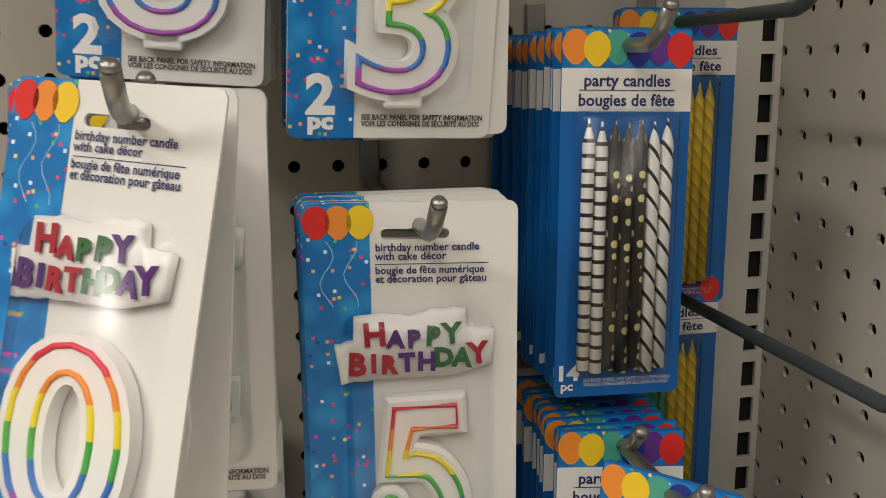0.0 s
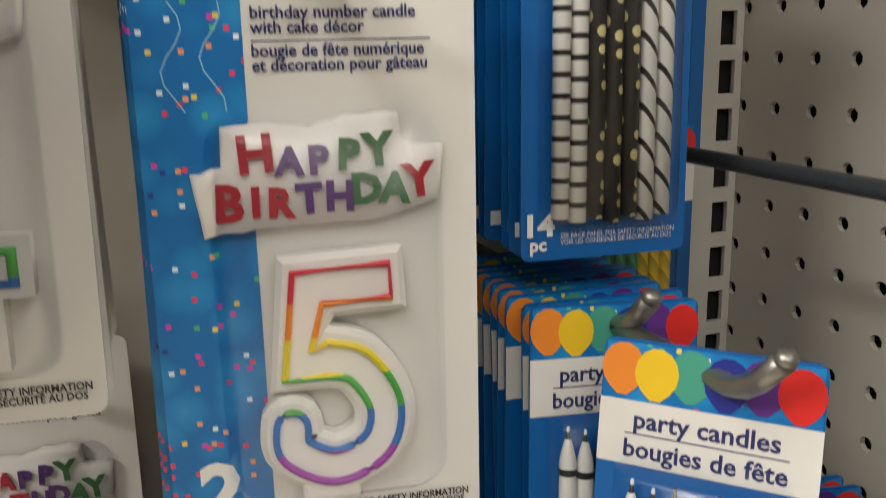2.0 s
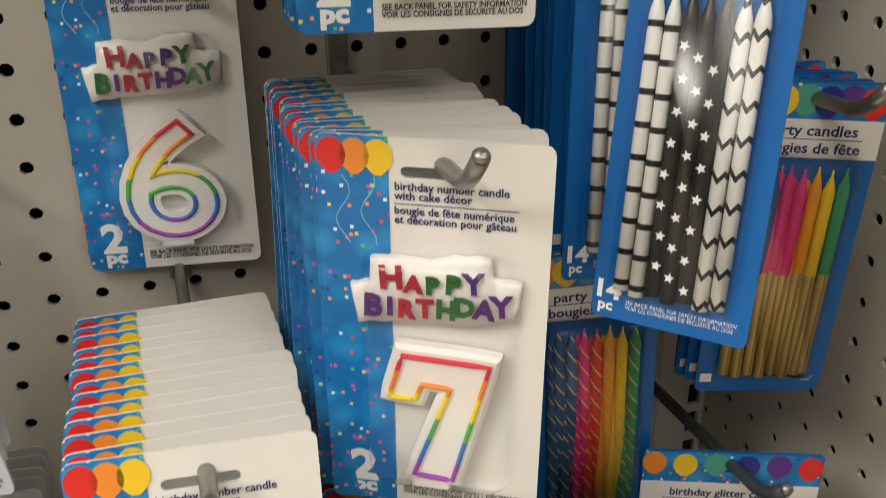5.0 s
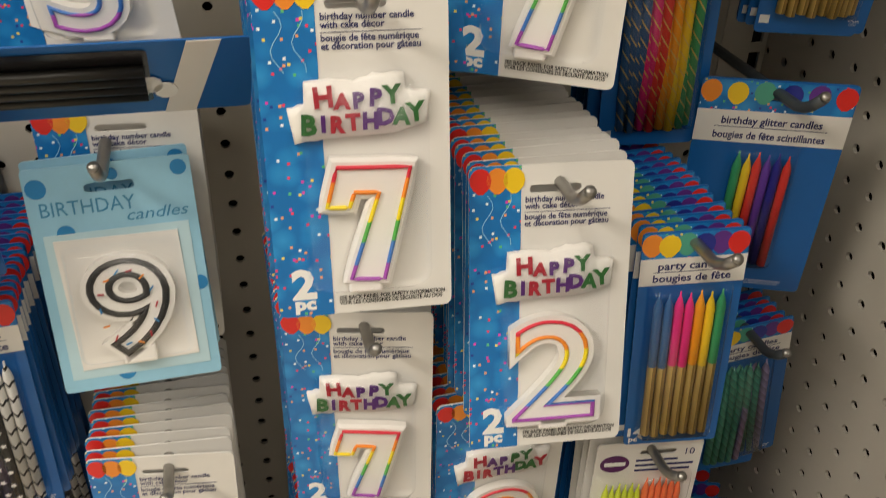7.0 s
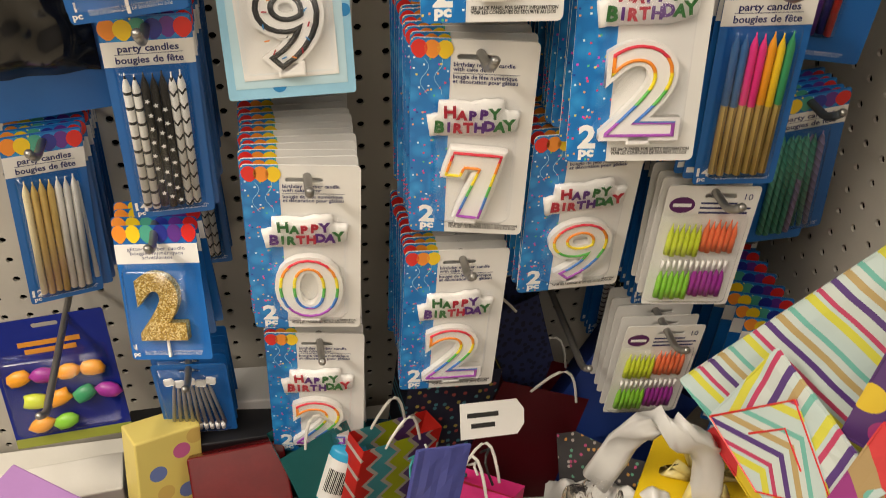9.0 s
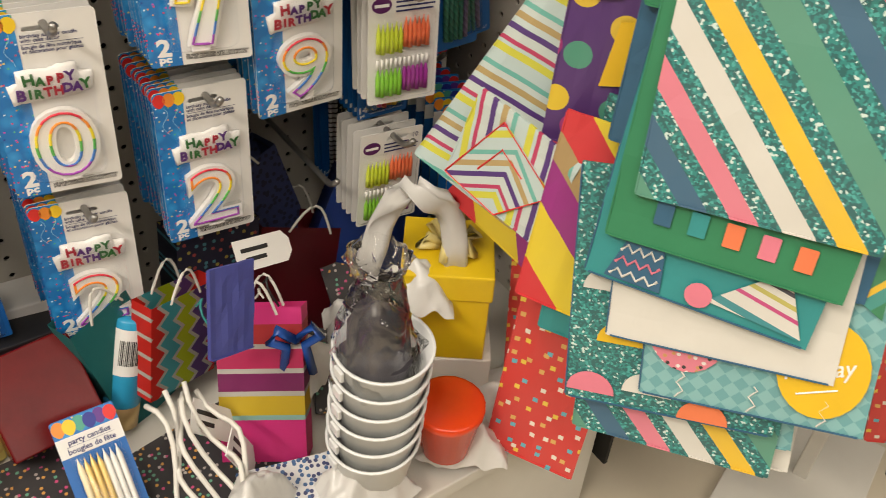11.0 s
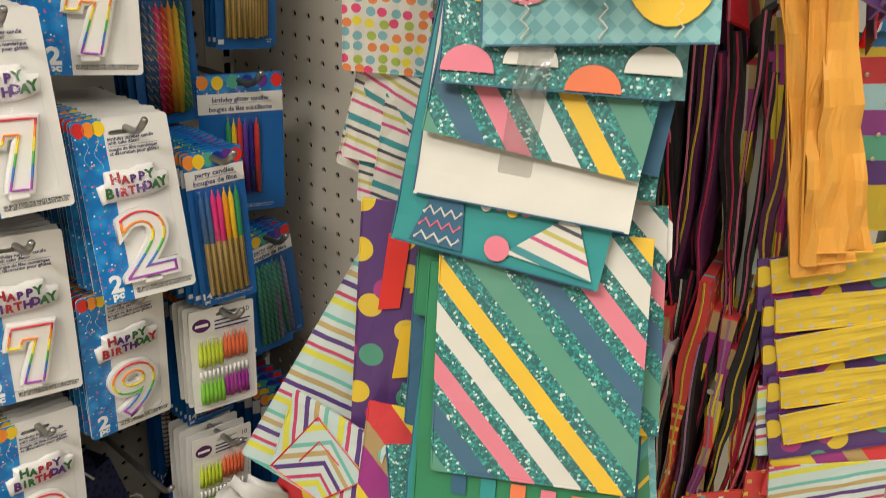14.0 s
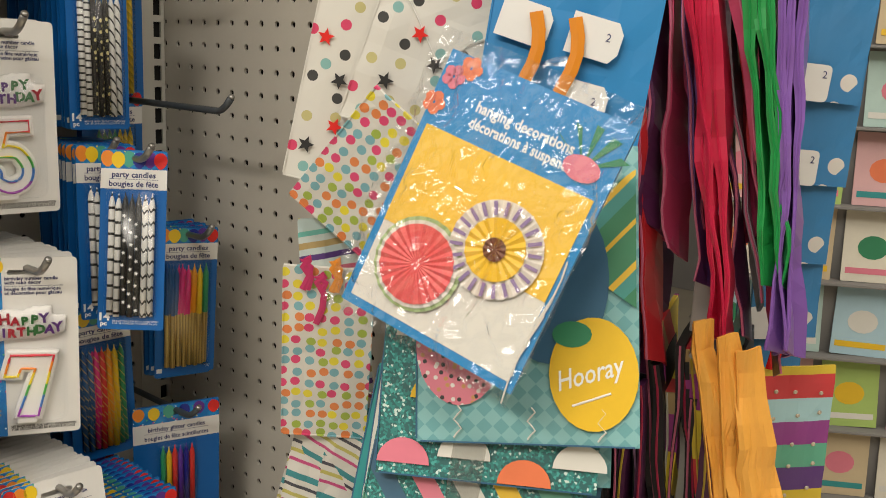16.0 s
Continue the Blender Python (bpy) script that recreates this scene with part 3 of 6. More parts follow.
def number_card(m, digit, front=True, tones=0, group=""):
    names = {"0": "zero", "2": "two", "3": "three", "4": "four", "5": "five", "6": "six", "7": "seven", "8": "eight", "9": "nine"}
    label = "white and blue blister card with a rainbow-edged number %s candle" % names[digit]
    ob = thing("number_candle_card", m, label, "candle pack", group)
    slot = slot_outline(0.0285, -0.0135, 0.002)
    if front:
        part("card", shared("numcard", lambda: plate(card_outline(CW, CH), -0.0005, 0.0005, [slot]), WHITE_CARD, "card"), None, ob)
    else:
        part("card", shared("numcard2", lambda: plate(card_outline(CW, CH), -0.0005, 0.0005, [slot]), WHITE_CARD, "card"), None, ob)
    part("printed_band", shared("band", lambda: plate(band_outline(CH, -CW / 2, BANDX), -0.0009, -0.0006), confetti_blue(), "printed_band"), None, ob, "sky-blue confetti print")
    for i, c in enumerate(("red", "orange", "yellow")):
        part("balloon", shared(("nb", c), lambda: plate(balloon_shape(0, 0, 0.0068), -0.0012, -0.0010), BALLOON[c], "balloon"), None, ob, m=pose(-CW / 2 + 0.0062 + i * 0.0090, 0, -0.0078))
    numeral(ob, digit, 0.0028, -CH + 0.0212, 0.087 if digit != "7" else 0.085, rainbow(), front)
    if not front:
        return ob
    for i, (c, dx) in enumerate((("a", 0), ("b", 1))):
        pts = [(-CW / 2 + 0.010 + i * 0.010 + 0.003 * math.sin(k * 0.9 + i), -0.00095, -0.016 - 0.0035 * k) for k in range(9)]
        part("ribbon_print", shared(("rib", i), lambda: tube(pts, 0.00022, 4), PALE_BLUE, "ribbon_print"), None, ob)
    X = BANDX + 0.002
    words("birthday number candle\nwith cake décor", 0.0046, INK, ob, X, -0.0205, width=0.0436, leading=0.82, offset=0.00009, name="caption")
    part("rule", shared("rule", lambda: box(0.0475, 0.0002, 0.00025), INK, "rule"), None, ob, m=pose(X + 0.02375, -0.0007, -0.0262))
    words("bougie de fête numérique\net décoration pour gâteau", 0.0046, INK, ob, X, -0.0302, width=0.0465, leading=0.82, offset=0.00009, name="caption")
    words("2", 0.0222, WHITE_INK, ob, -CW / 2 + 0.0075, -CH + 0.0105, offset=0.0009, width=0.0125, name="count")
    words("pc", 0.0095, WHITE_INK, ob, -CW / 2 + 0.0085, -CH + 0.0040, offset=0.0005, width=0.0108, name="count")
    words("SEE BACK PANEL FOR SAFETY INFORMATION\nVOIR LES CONSIGNES DE SÉCURITÉ AU DOS", 0.0032, BLACK_INK, ob, X + 0.001, -CH + 0.0078, width=0.0552, leading=0.85, offset=0.00008, name="safety_note")
    plaque(ob, tones, -0.0048, -0.0655)
    blister(shared("numblister", lambda: dome(0.058, 0.106, 0.009, 0.0092, 0.0030, -0.1015), CLEAR, "blister", True), ob)
    return ob


# ---- packs of slim candles ----
KW, KH = 0.0615, 0.170
ROW = ("orange", "yellow", "teal", "blue", "violet", "red")


def stick(kind, length=0.112, r=0.0030):
    key = ("stick", kind, length, r)
    prof = [(r, -length), (r, -0.0135), (r * 0.93, -0.0125), (r * 1.04, -0.0095), (r * 0.90, -0.006), (r * 0.48, -0.0012), (0.0007, 0.0008), (0.0005, 0.004)]
    return shared(key, lambda: lathe(prof, 10), wax(kind), "candle", True)


def candle_pack(m, sticks, count="14", front=True, title=("party candles", "bougies de fête"), w=KW, h=KH, group="", label="blue blister pack of slim party candles", length=0.112, card=None, top=1.0):
    ob = thing("candle_pack", m, label, "candle pack", group)
    card = card or BLUE_CARD
    slot = slot_outline(0.022, -0.0115, 0.0)
    part("card", shared(("kcard", w, h, card.name), lambda: plate(card_outline(w, h, 0.003), -0.0005, 0.0005, [slot]), card, "card"), None, ob)
    n = len(ROW)
    part("sky_print", shared(("ktop", w), lambda: plate([(-w / 2 + 0.001, -0.001), (w / 2 - 0.001, -0.001), (w / 2 - 0.0005, -0.018 * top), (-w / 2 + 0.0005, -0.018 * top)], -0.00075, -0.0006, [slot]), confetti_blue(), "sky_print"), None, ob)
    for i, c in enumerate(ROW):
        part("balloon", shared(("kb", c), lambda: plate(balloon_shape(0, 0, 0.0074), -0.0010, -0.0008), BALLOON[c], "balloon"), None, ob,
             m=pose(-w / 2 + 0.0062 + i * (w - 0.0124) / (n - 1), -0.0001 * (i % 2), -0.0084 - 0.0008 * (i % 2)))
    part("title_strip", shared(("kstrip", w), lambda: plate([(-w / 2, -0.018 * top), (w / 2, -0.018 * top), (w / 2, -0.037 * top), (-w / 2, -0.037 * top)], -0.0009, -0.0006), WHITE_CARD, "title_strip"), None, ob, "white title strip")
    if front:
        words(title[0], 0.0075, INK, ob, 0, -0.0258 * top, align="CENTER", width=w * 0.66, offset=0.00016, name="title")
        part("rule", shared(("krule", w), lambda: box(w * 0.74, 0.0002, 0.0003), INK, "rule"), None, ob, m=pose(0, -0.0011, -0.0276 * top))
        words(title[1], 0.0075, INK, ob, 0, -0.0345 * top, align="CENTER", width=w * 0.74, offset=0.00016, name="title")
        words(count, 0.0100, WHITE_INK, ob, -w / 2 + 0.002, -h + 0.0085, offset=0.0004, width=0.0100, name="count")
        words("pc", 0.006, WHITE_INK, ob, -w / 2 + 0.003, -h + 0.0035, offset=0.0002, width=0.006, name="count")
        words("SEE BACK PANEL FOR SAFETY INFORMATION\nVOIR LES CONSIGNES DE SÉCURITÉ AU DOS", 0.0024, WHITE_INK, ob, -w / 2 + 0.014, -h + 0.0072, width=w * 0.70, leading=0.9, name="safety_note")
    part("count_mark", shared("kcm", lambda: plate([(-0.003, 0), (0.003, 0), (0.003, 0.005), (-0.003, 0.005)], -0.0009, -0.0006), WHITE_INK, "count_mark"), None, ob, m=pose(-w / 2 + 0.005, 0, -h + 0.006)) if not front else None
    k = len(sticks)
    for i, s in enumerate(sticks):
        sl = length * (1.0 if h > 0.16 else 0.92)
        s = "black" if front and s == "stars" else s
        part("candle", stick(s, sl), None, ob, m=pose((i - (k - 1) / 2) * 0.0062, -0.0042, -0.044 * top - 0.0015 * (i % 2)))
    if front and "stars" in sticks:
        scatter = random.Random(9)
        points = [((0.0021 if i % 2 == 0 else 0.00095) * math.sin(math.pi * i / 5), (0.0021 if i % 2 == 0 else 0.00095) * math.cos(math.pi * i / 5)) for i in range(10)]
        for i in range(24):
            part("star_print", shared("starprint", lambda: plate(points, -0.0002, 0.0002), WHITE_INK, "star_print"), None, ob,
                 m=pose((i % 3 - 1) * 0.0062 + scatter.uniform(-0.0012, 0.0012), -0.0074, (-0.062 - 0.0116 * (i // 3) - 0.0038 * (i % 3)) * top, 0, scatter.uniform(0, 70), 0))
    if front:
        blister(shared(("kblister", k, length, h), lambda: dome(k * 0.0062 + 0.003, length + 0.009, 0.003, 0.0085, 0, -0.042 * top - length / 2, 0.002), CLEAR, "blister", True), ob)
    return ob


POLKA = ("rings", "rings", "dots", "dots", "dots", "spiral", "spiral")
STAR = ("wide_rings", "wide_rings", "stars", "stars", "stars", "zigzag", "zigzag")
GOLDS = ("blue_gold", "blue_gold", "pink_gold", "pink_gold", "orange_gold", "yellow_gold", "green_gold")
TWIST = ("blue_fleck", "blue_fleck", "pink_fleck", "red_fleck", "orange_fleck", "yellow_fleck", "green_fleck")
YELLOW = ("green_twist", "green_twist", "green_twist", "green_twist", "yellow_twist", "yellow_twist", "yellow_twist")
GLIT = ("green", "yellow", "red", "violet", "navy", "red")
MINT = ("teal_twist", "teal_twist", "teal_twist", "teal_twist", "lilac_twist")
GWHITE = ("cream", "gold", "gold", "gold", "white", "white", "white")


def stack(make, x, y, z, rx, ry, rz, n, step=0.010, hook_up=0.014, slot=0.0125, dark=False, reach=0.03, lift=0.0, back=None, second=False):
    """A front pack and n more behind it along one hook."""
    rnd = random.Random(int(1000 * abs(x) + 100 * z))
    make(pose(x, y, z, rx, ry, rz), True)
    f = rz if back is None else back / 0.72
    for k in range(1, n + 1):
        yy = y + step * k
        if yy > -0.012:
            break
        f = f * 0.72
        make(pose(x + rnd.uniform(-0.0015, 0.0015), yy, z + lift * k + rnd.uniform(-0.001, 0.001), rx * 0.4 + rnd.uniform(-1, 1), ry * 0.5 + rnd.uniform(-1.2, 1.2), f + rnd.uniform(-1.5, 1.5)), second and k == 1)
    hx = x + 0.004 * math.cos(radians(rz)) if slot > 0.0128 else x
    hook(hx, z - slot + 0.0035, y - reach, dark, hook_up)


def cards(digit, x, y, z, rx, ry, rz, n, tones=0, step=0.010, **kw):
    stack(lambda m, fr: number_card(m, digit, fr, tones, "number candle cards"), x, y, z, rx, ry, rz, n, step, slot=0.0135, **kw)


def packs(sticks, x, y, z, rx, ry, rz, n, label, step=0.009, slot=0.0115, dark=False, reach=0.03, back=None, second=False, **kw):
    stack(lambda m, fr: candle_pack(m, sticks, front=fr, group="slim candle packs", label=label, **kw), x, y, z, rx, ry, rz, n, step, slot=slot, dark=dark, reach=reach, back=back, second=second)


L_POLKA = "blue blister pack of black and white dotted candles"
L_STAR = "blue blister pack of black and white star candles"
L_GOLD = "blue blister pack of bright candles with gold dipped ends"
L_TWIST = "blue blister pack of bright candles with gold flecks"
L_YEL = "blue blister pack of green and yellow twisted candles"

cards("0", -0.373, -0.196, 1.389, -14, 3, -35, 1, 1, 0.012)
cards("4", -0.369, -0.149, 1.385, 1, 1, -5, 6, 2)
cards("8", -0.356, -0.103, 1.558, -1, 4, -12, 5, 0)
cards("3", -0.264, -0.150, 1.533, 5, 2, 8, 8, 3)
cards("5", -0.268, -0.158, 1.339, 0, 0, -9, 6, 0, 0.006)
cards("7", -0.272, -0.187, 1.135, 2, 1, -29, 12, 1)
cards("6", -0.366, -0.014, 1.196, -1, 0, -9, 0, 2)
cards("7", -0.370, -0.202, 1.034, -11, 0, -5, 12, 2)
cards("7", -0.372, -0.192, 0.834, 0, 0, -13, 10, 2)
cards("2", -0.373, -0.177, 0.633, -1, 2, -3, 9, 3)
cards("2", -0.268, -0.215, 0.932, -14, 0, -7, 13, 2)
cards("9", -0.280, -0.203, 0.758, 4, -1, -2, 7, 0)
cards("0", -0.498, -0.180, 0.734, 0, 2, -7, 11, 3)
cards("2", -0.499, -0.164, 0.540, 0, 2, -8, 9, 0)
cards("3", -0.508, -0.118, 1.134, 6, -4, -16, 5, 1)

packs(POLKA, -0.164, -0.136, 1.410, -2, 1, -2, 13, L_POLKA)
packs(STAR, -0.167, -0.201, 1.226, -10, 0, -48, 0, L_STAR, reach=0.018)
packs(STAR, -0.167, -0.150, 1.226, -7, 3, -5, 9, L_STAR, second=True, back=-2, reach=0.01)
packs(TWIST, -0.183, -0.152, 1.063, 8, -4, -15, 6, L_TWIST)
packs(GOLDS, -0.184, -0.232, 0.889, 1, -4, -12, 15, L_GOLD)
packs(YELLOW, -0.094, -0.045, 1.425, 0, 0, 0, 1, L_YEL, reach=0.12, dark=True, w=0.072)
packs(YELLOW, -0.097, -0.045, 1.272, 0, 0, 0, 1, L_YEL, reach=0.2, dark=True, w=0.072)
packs(GOLDS, -0.082, -0.163, 1.136, 6, 1, -26, 4, L_GOLD)
packs(GLIT, -0.105, -0.169, 0.945, 6, -1, -24, 0, "blue blister pack of bright glitter candles with holders", w=0.092, h=0.165, top=1.2,
      title=("birthday glitter candles", "bougies de fête scintillantes"), dark=True, length=0.085)
packs(MINT, -0.084, -0.175, 0.759, 9, -12, -7, 4, "blue blister pack of green and lilac twisted candles", dark=True)
packs(STAR, -0.593, -0.152, 0.846, 1, 2, 5, 14, L_STAR)
packs(GWHITE, -0.697, -0.095, 0.727, 0, 6, 19, 8, "blue blister pack of gold and white candles", count="12")


# ---- other cards on hooks ----
def cake_number_card(m, front=True):
    """Pale-blue card with a black-edged numeral on a square tray."""
    ob = thing("sprinkle_number_card", m, "pale blue birthday candle card with a black-edged number nine", "candle pack", "number candle cards")
    ob.scale = (1.13, 1.13, 1.13)
    ob.location.z -= 0.012
    w, h = 0.080, 0.120
    part("card", shared("b9card", lambda: plate(card_outline(w, h, 0.002), -0.0005, 0.0005, [slot_outline(0.024, -0.012)]), PALE_BLUE, "card"), None, ob)
    for x, z, r in ((-0.034, -0.010, 0.005), (0.034, -0.006, 0.004), (-0.024, -0.034, 0.0045), (0.036, -0.068, 0.004), (-0.008, -0.112, 0.0045), (0.002, -0.006, 0.003)):
        part("dot", plate(ellipse(x, z, r, r, 14), -0.0008, -0.0006), paint("dot_blue", (0.02, 0.22, 0.5), 0.4), ob)
    words("BIRTHDAY", 0.0105, paint("title_blue", (0.05, 0.25, 0.45), 0.5), ob, -0.034, -0.0245, y=-0.0008, width=0.045, name="title")
    words("candles", 0.0085, paint("title_blue", (0.05, 0.25, 0.45), 0.5), ob, 0.006, -0.0305, y=-0.0008, width=0.030, shear=0.3, name="title")
    scal = [(0.035 * sx + 0.0, z) for sx, z in ((-1, -0.034), (1, -0.034), (1, -0.113), (-1, -0.113))]
    part("scalloped_frame", plate(scal, -0.0009, -0.0006), paint("frame_blue", (0.48, 0.68, 0.76), 0.5), ob)
    part("tray", plate([(-0.031, -0.037), (0.029, -0.038), (0.030, -0.107), (-0.029, -0.108)], -0.0016, -0.0009), WHITE_CARD, ob, "cream paper square")
    if front:
        numeral(ob, "9", 0.001, -0.098, 0.070, BLACK_INK)
        sprinkle = random.Random(5)
        for k in range(14):
            a = 2 * math.pi * k / 14
            part("sprinkle", shared(("spr", k % 3), lambda: box(0.0032, 0.0006, 0.0008, 0, 0, 0), (LETTER["red"], paint("dot_blue", (0.02, 0.22, 0.5), 0.4), BALLOON["orange"])[k % 3], "sprinkle"), None, ob,
                 m=pose(0.0105 * math.cos(a) * 1.3, -0.0086, -0.074 + 0.020 * math.sin(a), 0, sprinkle.uniform(0, 180), 0))
        blister(shared("b9blister", lambda: dome(0.052, 0.060, 0.004, 0.010, 0, -0.0725), CLEAR, "blister", True), ob)
    return ob


def neon_card(m, front=True):
    """White card with four blocks of short neon candles and an oval mark."""
    ob = thing("neon_candle_card", m, "white blister card with four blocks of short neon candles", "candle pack", "slim candle packs")
    w, h = 0.076, 0.120
    part("card", shared("wlcard", lambda: plate(card_outline(w, h, 0.003), -0.0005, 0.0005, [slot_outline(0.026, -0.009, 0.006)]), WHITE_CARD, "card"), None, ob)
    if not front:
        return ob
    part("oval_mark", plate(ellipse(-0.024, -0.018, 0.0105, 0.0075, 20), -0.0009, -0.0006), paint("oval_plum", (0.09, 0.01, 0.10), 0.4), ob, "dark plum oval mark")
    part("mark_bar", box(0.015, 0.0003, 0.003, -0.024, -0.0011, -0.018), WHITE_INK, ob)
    words("10", 0.0085, INK, ob, 0.024, -0.0125, name="count")
    for i, (lw, z) in enumerate(((0.030, -0.016), (0.042, -0.0205), (0.040, -0.025))):
        part("caption_bar", box(lw, 0.0003, 0.0016, -0.009 + lw / 2, -0.0008, z), INK, ob)
    for bx, bz, c in ((-0.0165, -0.038, "lime"), (0.0125, -0.034, "coral"), (-0.0165, -0.083, "leaf"), (0.0125, -0.080, "plum")):
        for k in range(6):
            part("candle", stick(c, 0.026, 0.0026), None, ob, m=pose(bx + (k - 2.5) * 0.0047, -0.0036, bz - 0.0015 * (k % 2)))
    for k in range(12):
        part("candle_stem", shared("stem", lambda: lathe([(0.0013, -0.010), (0.0016, 0)], 8), WAX_WHITE, "candle_stem", True), None, ob, m=pose((k - 5.5) * 0.0049 - 0.002, -0.0036, -0.071))
    blister(shared("wlblister", lambda: dome(0.066, 0.084, 0.004, 0.008, -0.002, -0.071), CLEAR, "blister", True), ob)
    return ob


def glitter_number(m, digit, front=True):
    ob = thing("glitter_number_pack", m, "blue pack with a gold glitter number candle on a pick", "candle pack", "number candle cards")
    w, h = 0.072, 0.120
    part("card", shared("g2card", lambda: plate(card_outline(w, h, 0.003), -0.0005, 0.0005, [slot_outline(0.022, -0.010)]), BLUE_CARD, "card"), None, ob)
    for i, c in enumerate(("orange", "yellow", "teal", "blue", "violet", "red")):
        part("balloon", shared(("kb", c), lambda: plate(balloon_shape(0, 0, 0.0064), -0.0010, -0.0008), BALLOON[c], "balloon"), None, ob, m=pose(-w / 2 + 0.006 + i * 0.012, 0, -0.0068))
    part("title_strip", shared("g2strip", lambda: plate([(-w / 2, -0.016), (w / 2, -0.016), (w / 2, -0.033), (-w / 2, -0.033)], -0.0009, -0.0006), WHITE_CARD, "title_strip"), None, ob, "white title strip")
    if front:
        words("glitter number candle\nbougies numériques\nscintillantes", 0.0045, INK, ob, 0, -0.0215, align="CENTER", width=0.050, leading=0.85, name="title")
        gold = glitter_gold()
        part("candle", recolored(text_mesh(digit, 0.074, "CENTER", extrude=0.004, offset=0.0045, res=5), gold), None, ob, "gold glitter numeral candle", m=pose(0, -0.0060, -0.094))
        part("pick", box(0.002, 0.002, 0.020, 0, -0.004, -0.106), WAX_WHITE, ob)
        words("1", 0.0085, WHITE_INK, ob, -w / 2 + 0.003, -h + 0.0085, offset=0.0002, name="count")
        words("pc", 0.006, WHITE_INK, ob, -w / 2 + 0.002, -h + 0.0035, offset=0.0002, width=0.006, name="count")
        words("SEE BACK PANEL FOR SAFETY INFORMATION\nVOIR LES CONSIGNES DE SÉCURITÉ AU DOS", 0.0024, WHITE_INK, ob, -w / 2 + 0.012, -h + 0.0068, width=0.052, leading=0.9, name="safety_note")
        blister(shared("g2blister", lambda: dome(0.058, 0.074, 0.006, 0.012, 0, -0.072), CLEAR, "blister", True), ob)
    return ob


def glitter_gold():
    if "glitter_gold" in MATS:
        return MATS["glitter_gold"]
    m, nt, b = nodes_of("glitter_gold", 0.4, 0.6)
    vo = node(nt, "ShaderNodeTexVoronoi", Scale=900.0)
    link(nt, coords(nt), vo.inputs["Vector"])
    sep = nt.nodes.new("ShaderNodeSeparateColor")
    link(nt, vo.outputs["Color"], sep.inputs[0])
    link(nt, ramp(nt, sep.outputs[0], [(0, (0.34, 0.19, 0.03)), (0.5, (0.62, 0.40, 0.08)), (0.9, (0.95, 0.80, 0.4))], False), b.inputs["Base Color"])
    MATS["glitter_gold"] = m
    return m


def pick_pack(m, front=True):
    """Short blue pack of silver candles fanned out under white wording picks."""
    ob = thing("silver_candle_pack", m, "blue pack of silver candles with lettered picks", "candle pack", "slim candle packs")
    w, h = 0.072, 0.100
    part("card", shared("svcard", lambda: plate(card_outline(w, h, 0.003), -0.0005, 0.0005, [slot_outline(0.02, -0.008)]), BLUE_CARD, "card"), None, ob)
    for k in range(9):
        part("candle", stick("silver", 0.058, 0.0018), None, ob, m=pose((k - 4) * 0.0042, -0.004, -0.026, 0, (k - 4) * -2.2, 0))
        part("holder", shared("svh", lambda: lathe([(0.0022, -0.008), (0.0026, 0)], 8), WAX_WHITE, "holder", True), None, ob, m=pose((k - 4) * 0.0058, -0.004, -0.084))
    for k in range(5):
        part("letter_pick", shared(("lp", k % 2), lambda: box(0.010, 0.002, 0.009, 0, 0, 0, 0.002), WAX_WHITE, "letter_pick"), None, ob, m=pose((k - 2) * 0.010, -0.006, -0.018 - 0.003 * (k % 2), 0, (k - 2) * 6, 0))
    blister(shared("svblister", lambda: dome(0.060, 0.084, 0.004, 0.009, 0, -0.050), CLEAR, "blister", True), ob)
    return ob


def figure_set(m, front=True):
    """Navy pack of moulded pumpkin-coloured candle figures."""
    ob = thing("figure_candle_set", m, "navy pack with orange, green and purple moulded candle shapes", "candle pack", "")
    w, h = 0.115, 0.135
    navy = paint("navy_card", (0.004, 0.014, 0.17), 0.22, var=0.2)
    part("card", plate(card_outline(w, h, 0.003), -0.0006, 0.0006, [slot_outline(0.026, -0.008)]), navy, ob)
    part("foot_band", plate([(-w / 2, -h + 0.010), (w / 2, -h + 0.010), (w / 2, -h), (-w / 2, -h)], -0.0012, -0.0008), paint("olive_print", (0.25, 0.28, 0.04), 0.4), ob)
    rnd = random.Random(3)
    tones = ["orange", "plum", "orange", "orange", "lime", "orange", "green", "plum", "orange", "leaf"]
    for k in range(10):
        cx, cz = -0.036 + 0.024 * (k % 4) + (0.01 if k >= 4 else 0), -0.058 - 0.026 * (k // 4)
        bm = lathe([(0.001, 0.008), (0.008, 0.006), (0.0105, 0.0), (0.009, -0.006), (0.003, -0.008)], 12)
        for v in bm.verts:
            v.co.x *= 1.2 + 0.25 * math.sin(5 * v.co.z * 100 + k)
            v.co.y *= 0.6
        part("candle_figure", bm, wax(tones[k]), ob, smooth=True, m=pose(cx, -0.006, cz, 0, rnd.uniform(-25, 25), 0))
    for i, (lw, z) in enumerate(((0.060, -0.026), (0.050, -0.034))):
        part("title_bar", box(lw, 0.0004, 0.005, 0, -0.001, z), paint("title_orange", (0.5, 0.2, 0.02), 0.4), ob)
    bl = part("blister", dome(0.098, 0.080, 0.006, 0.014, 0, -0.078), CLEAR, ob, "clear plastic blister", True)
    bl.visible_shadow = False
    return ob


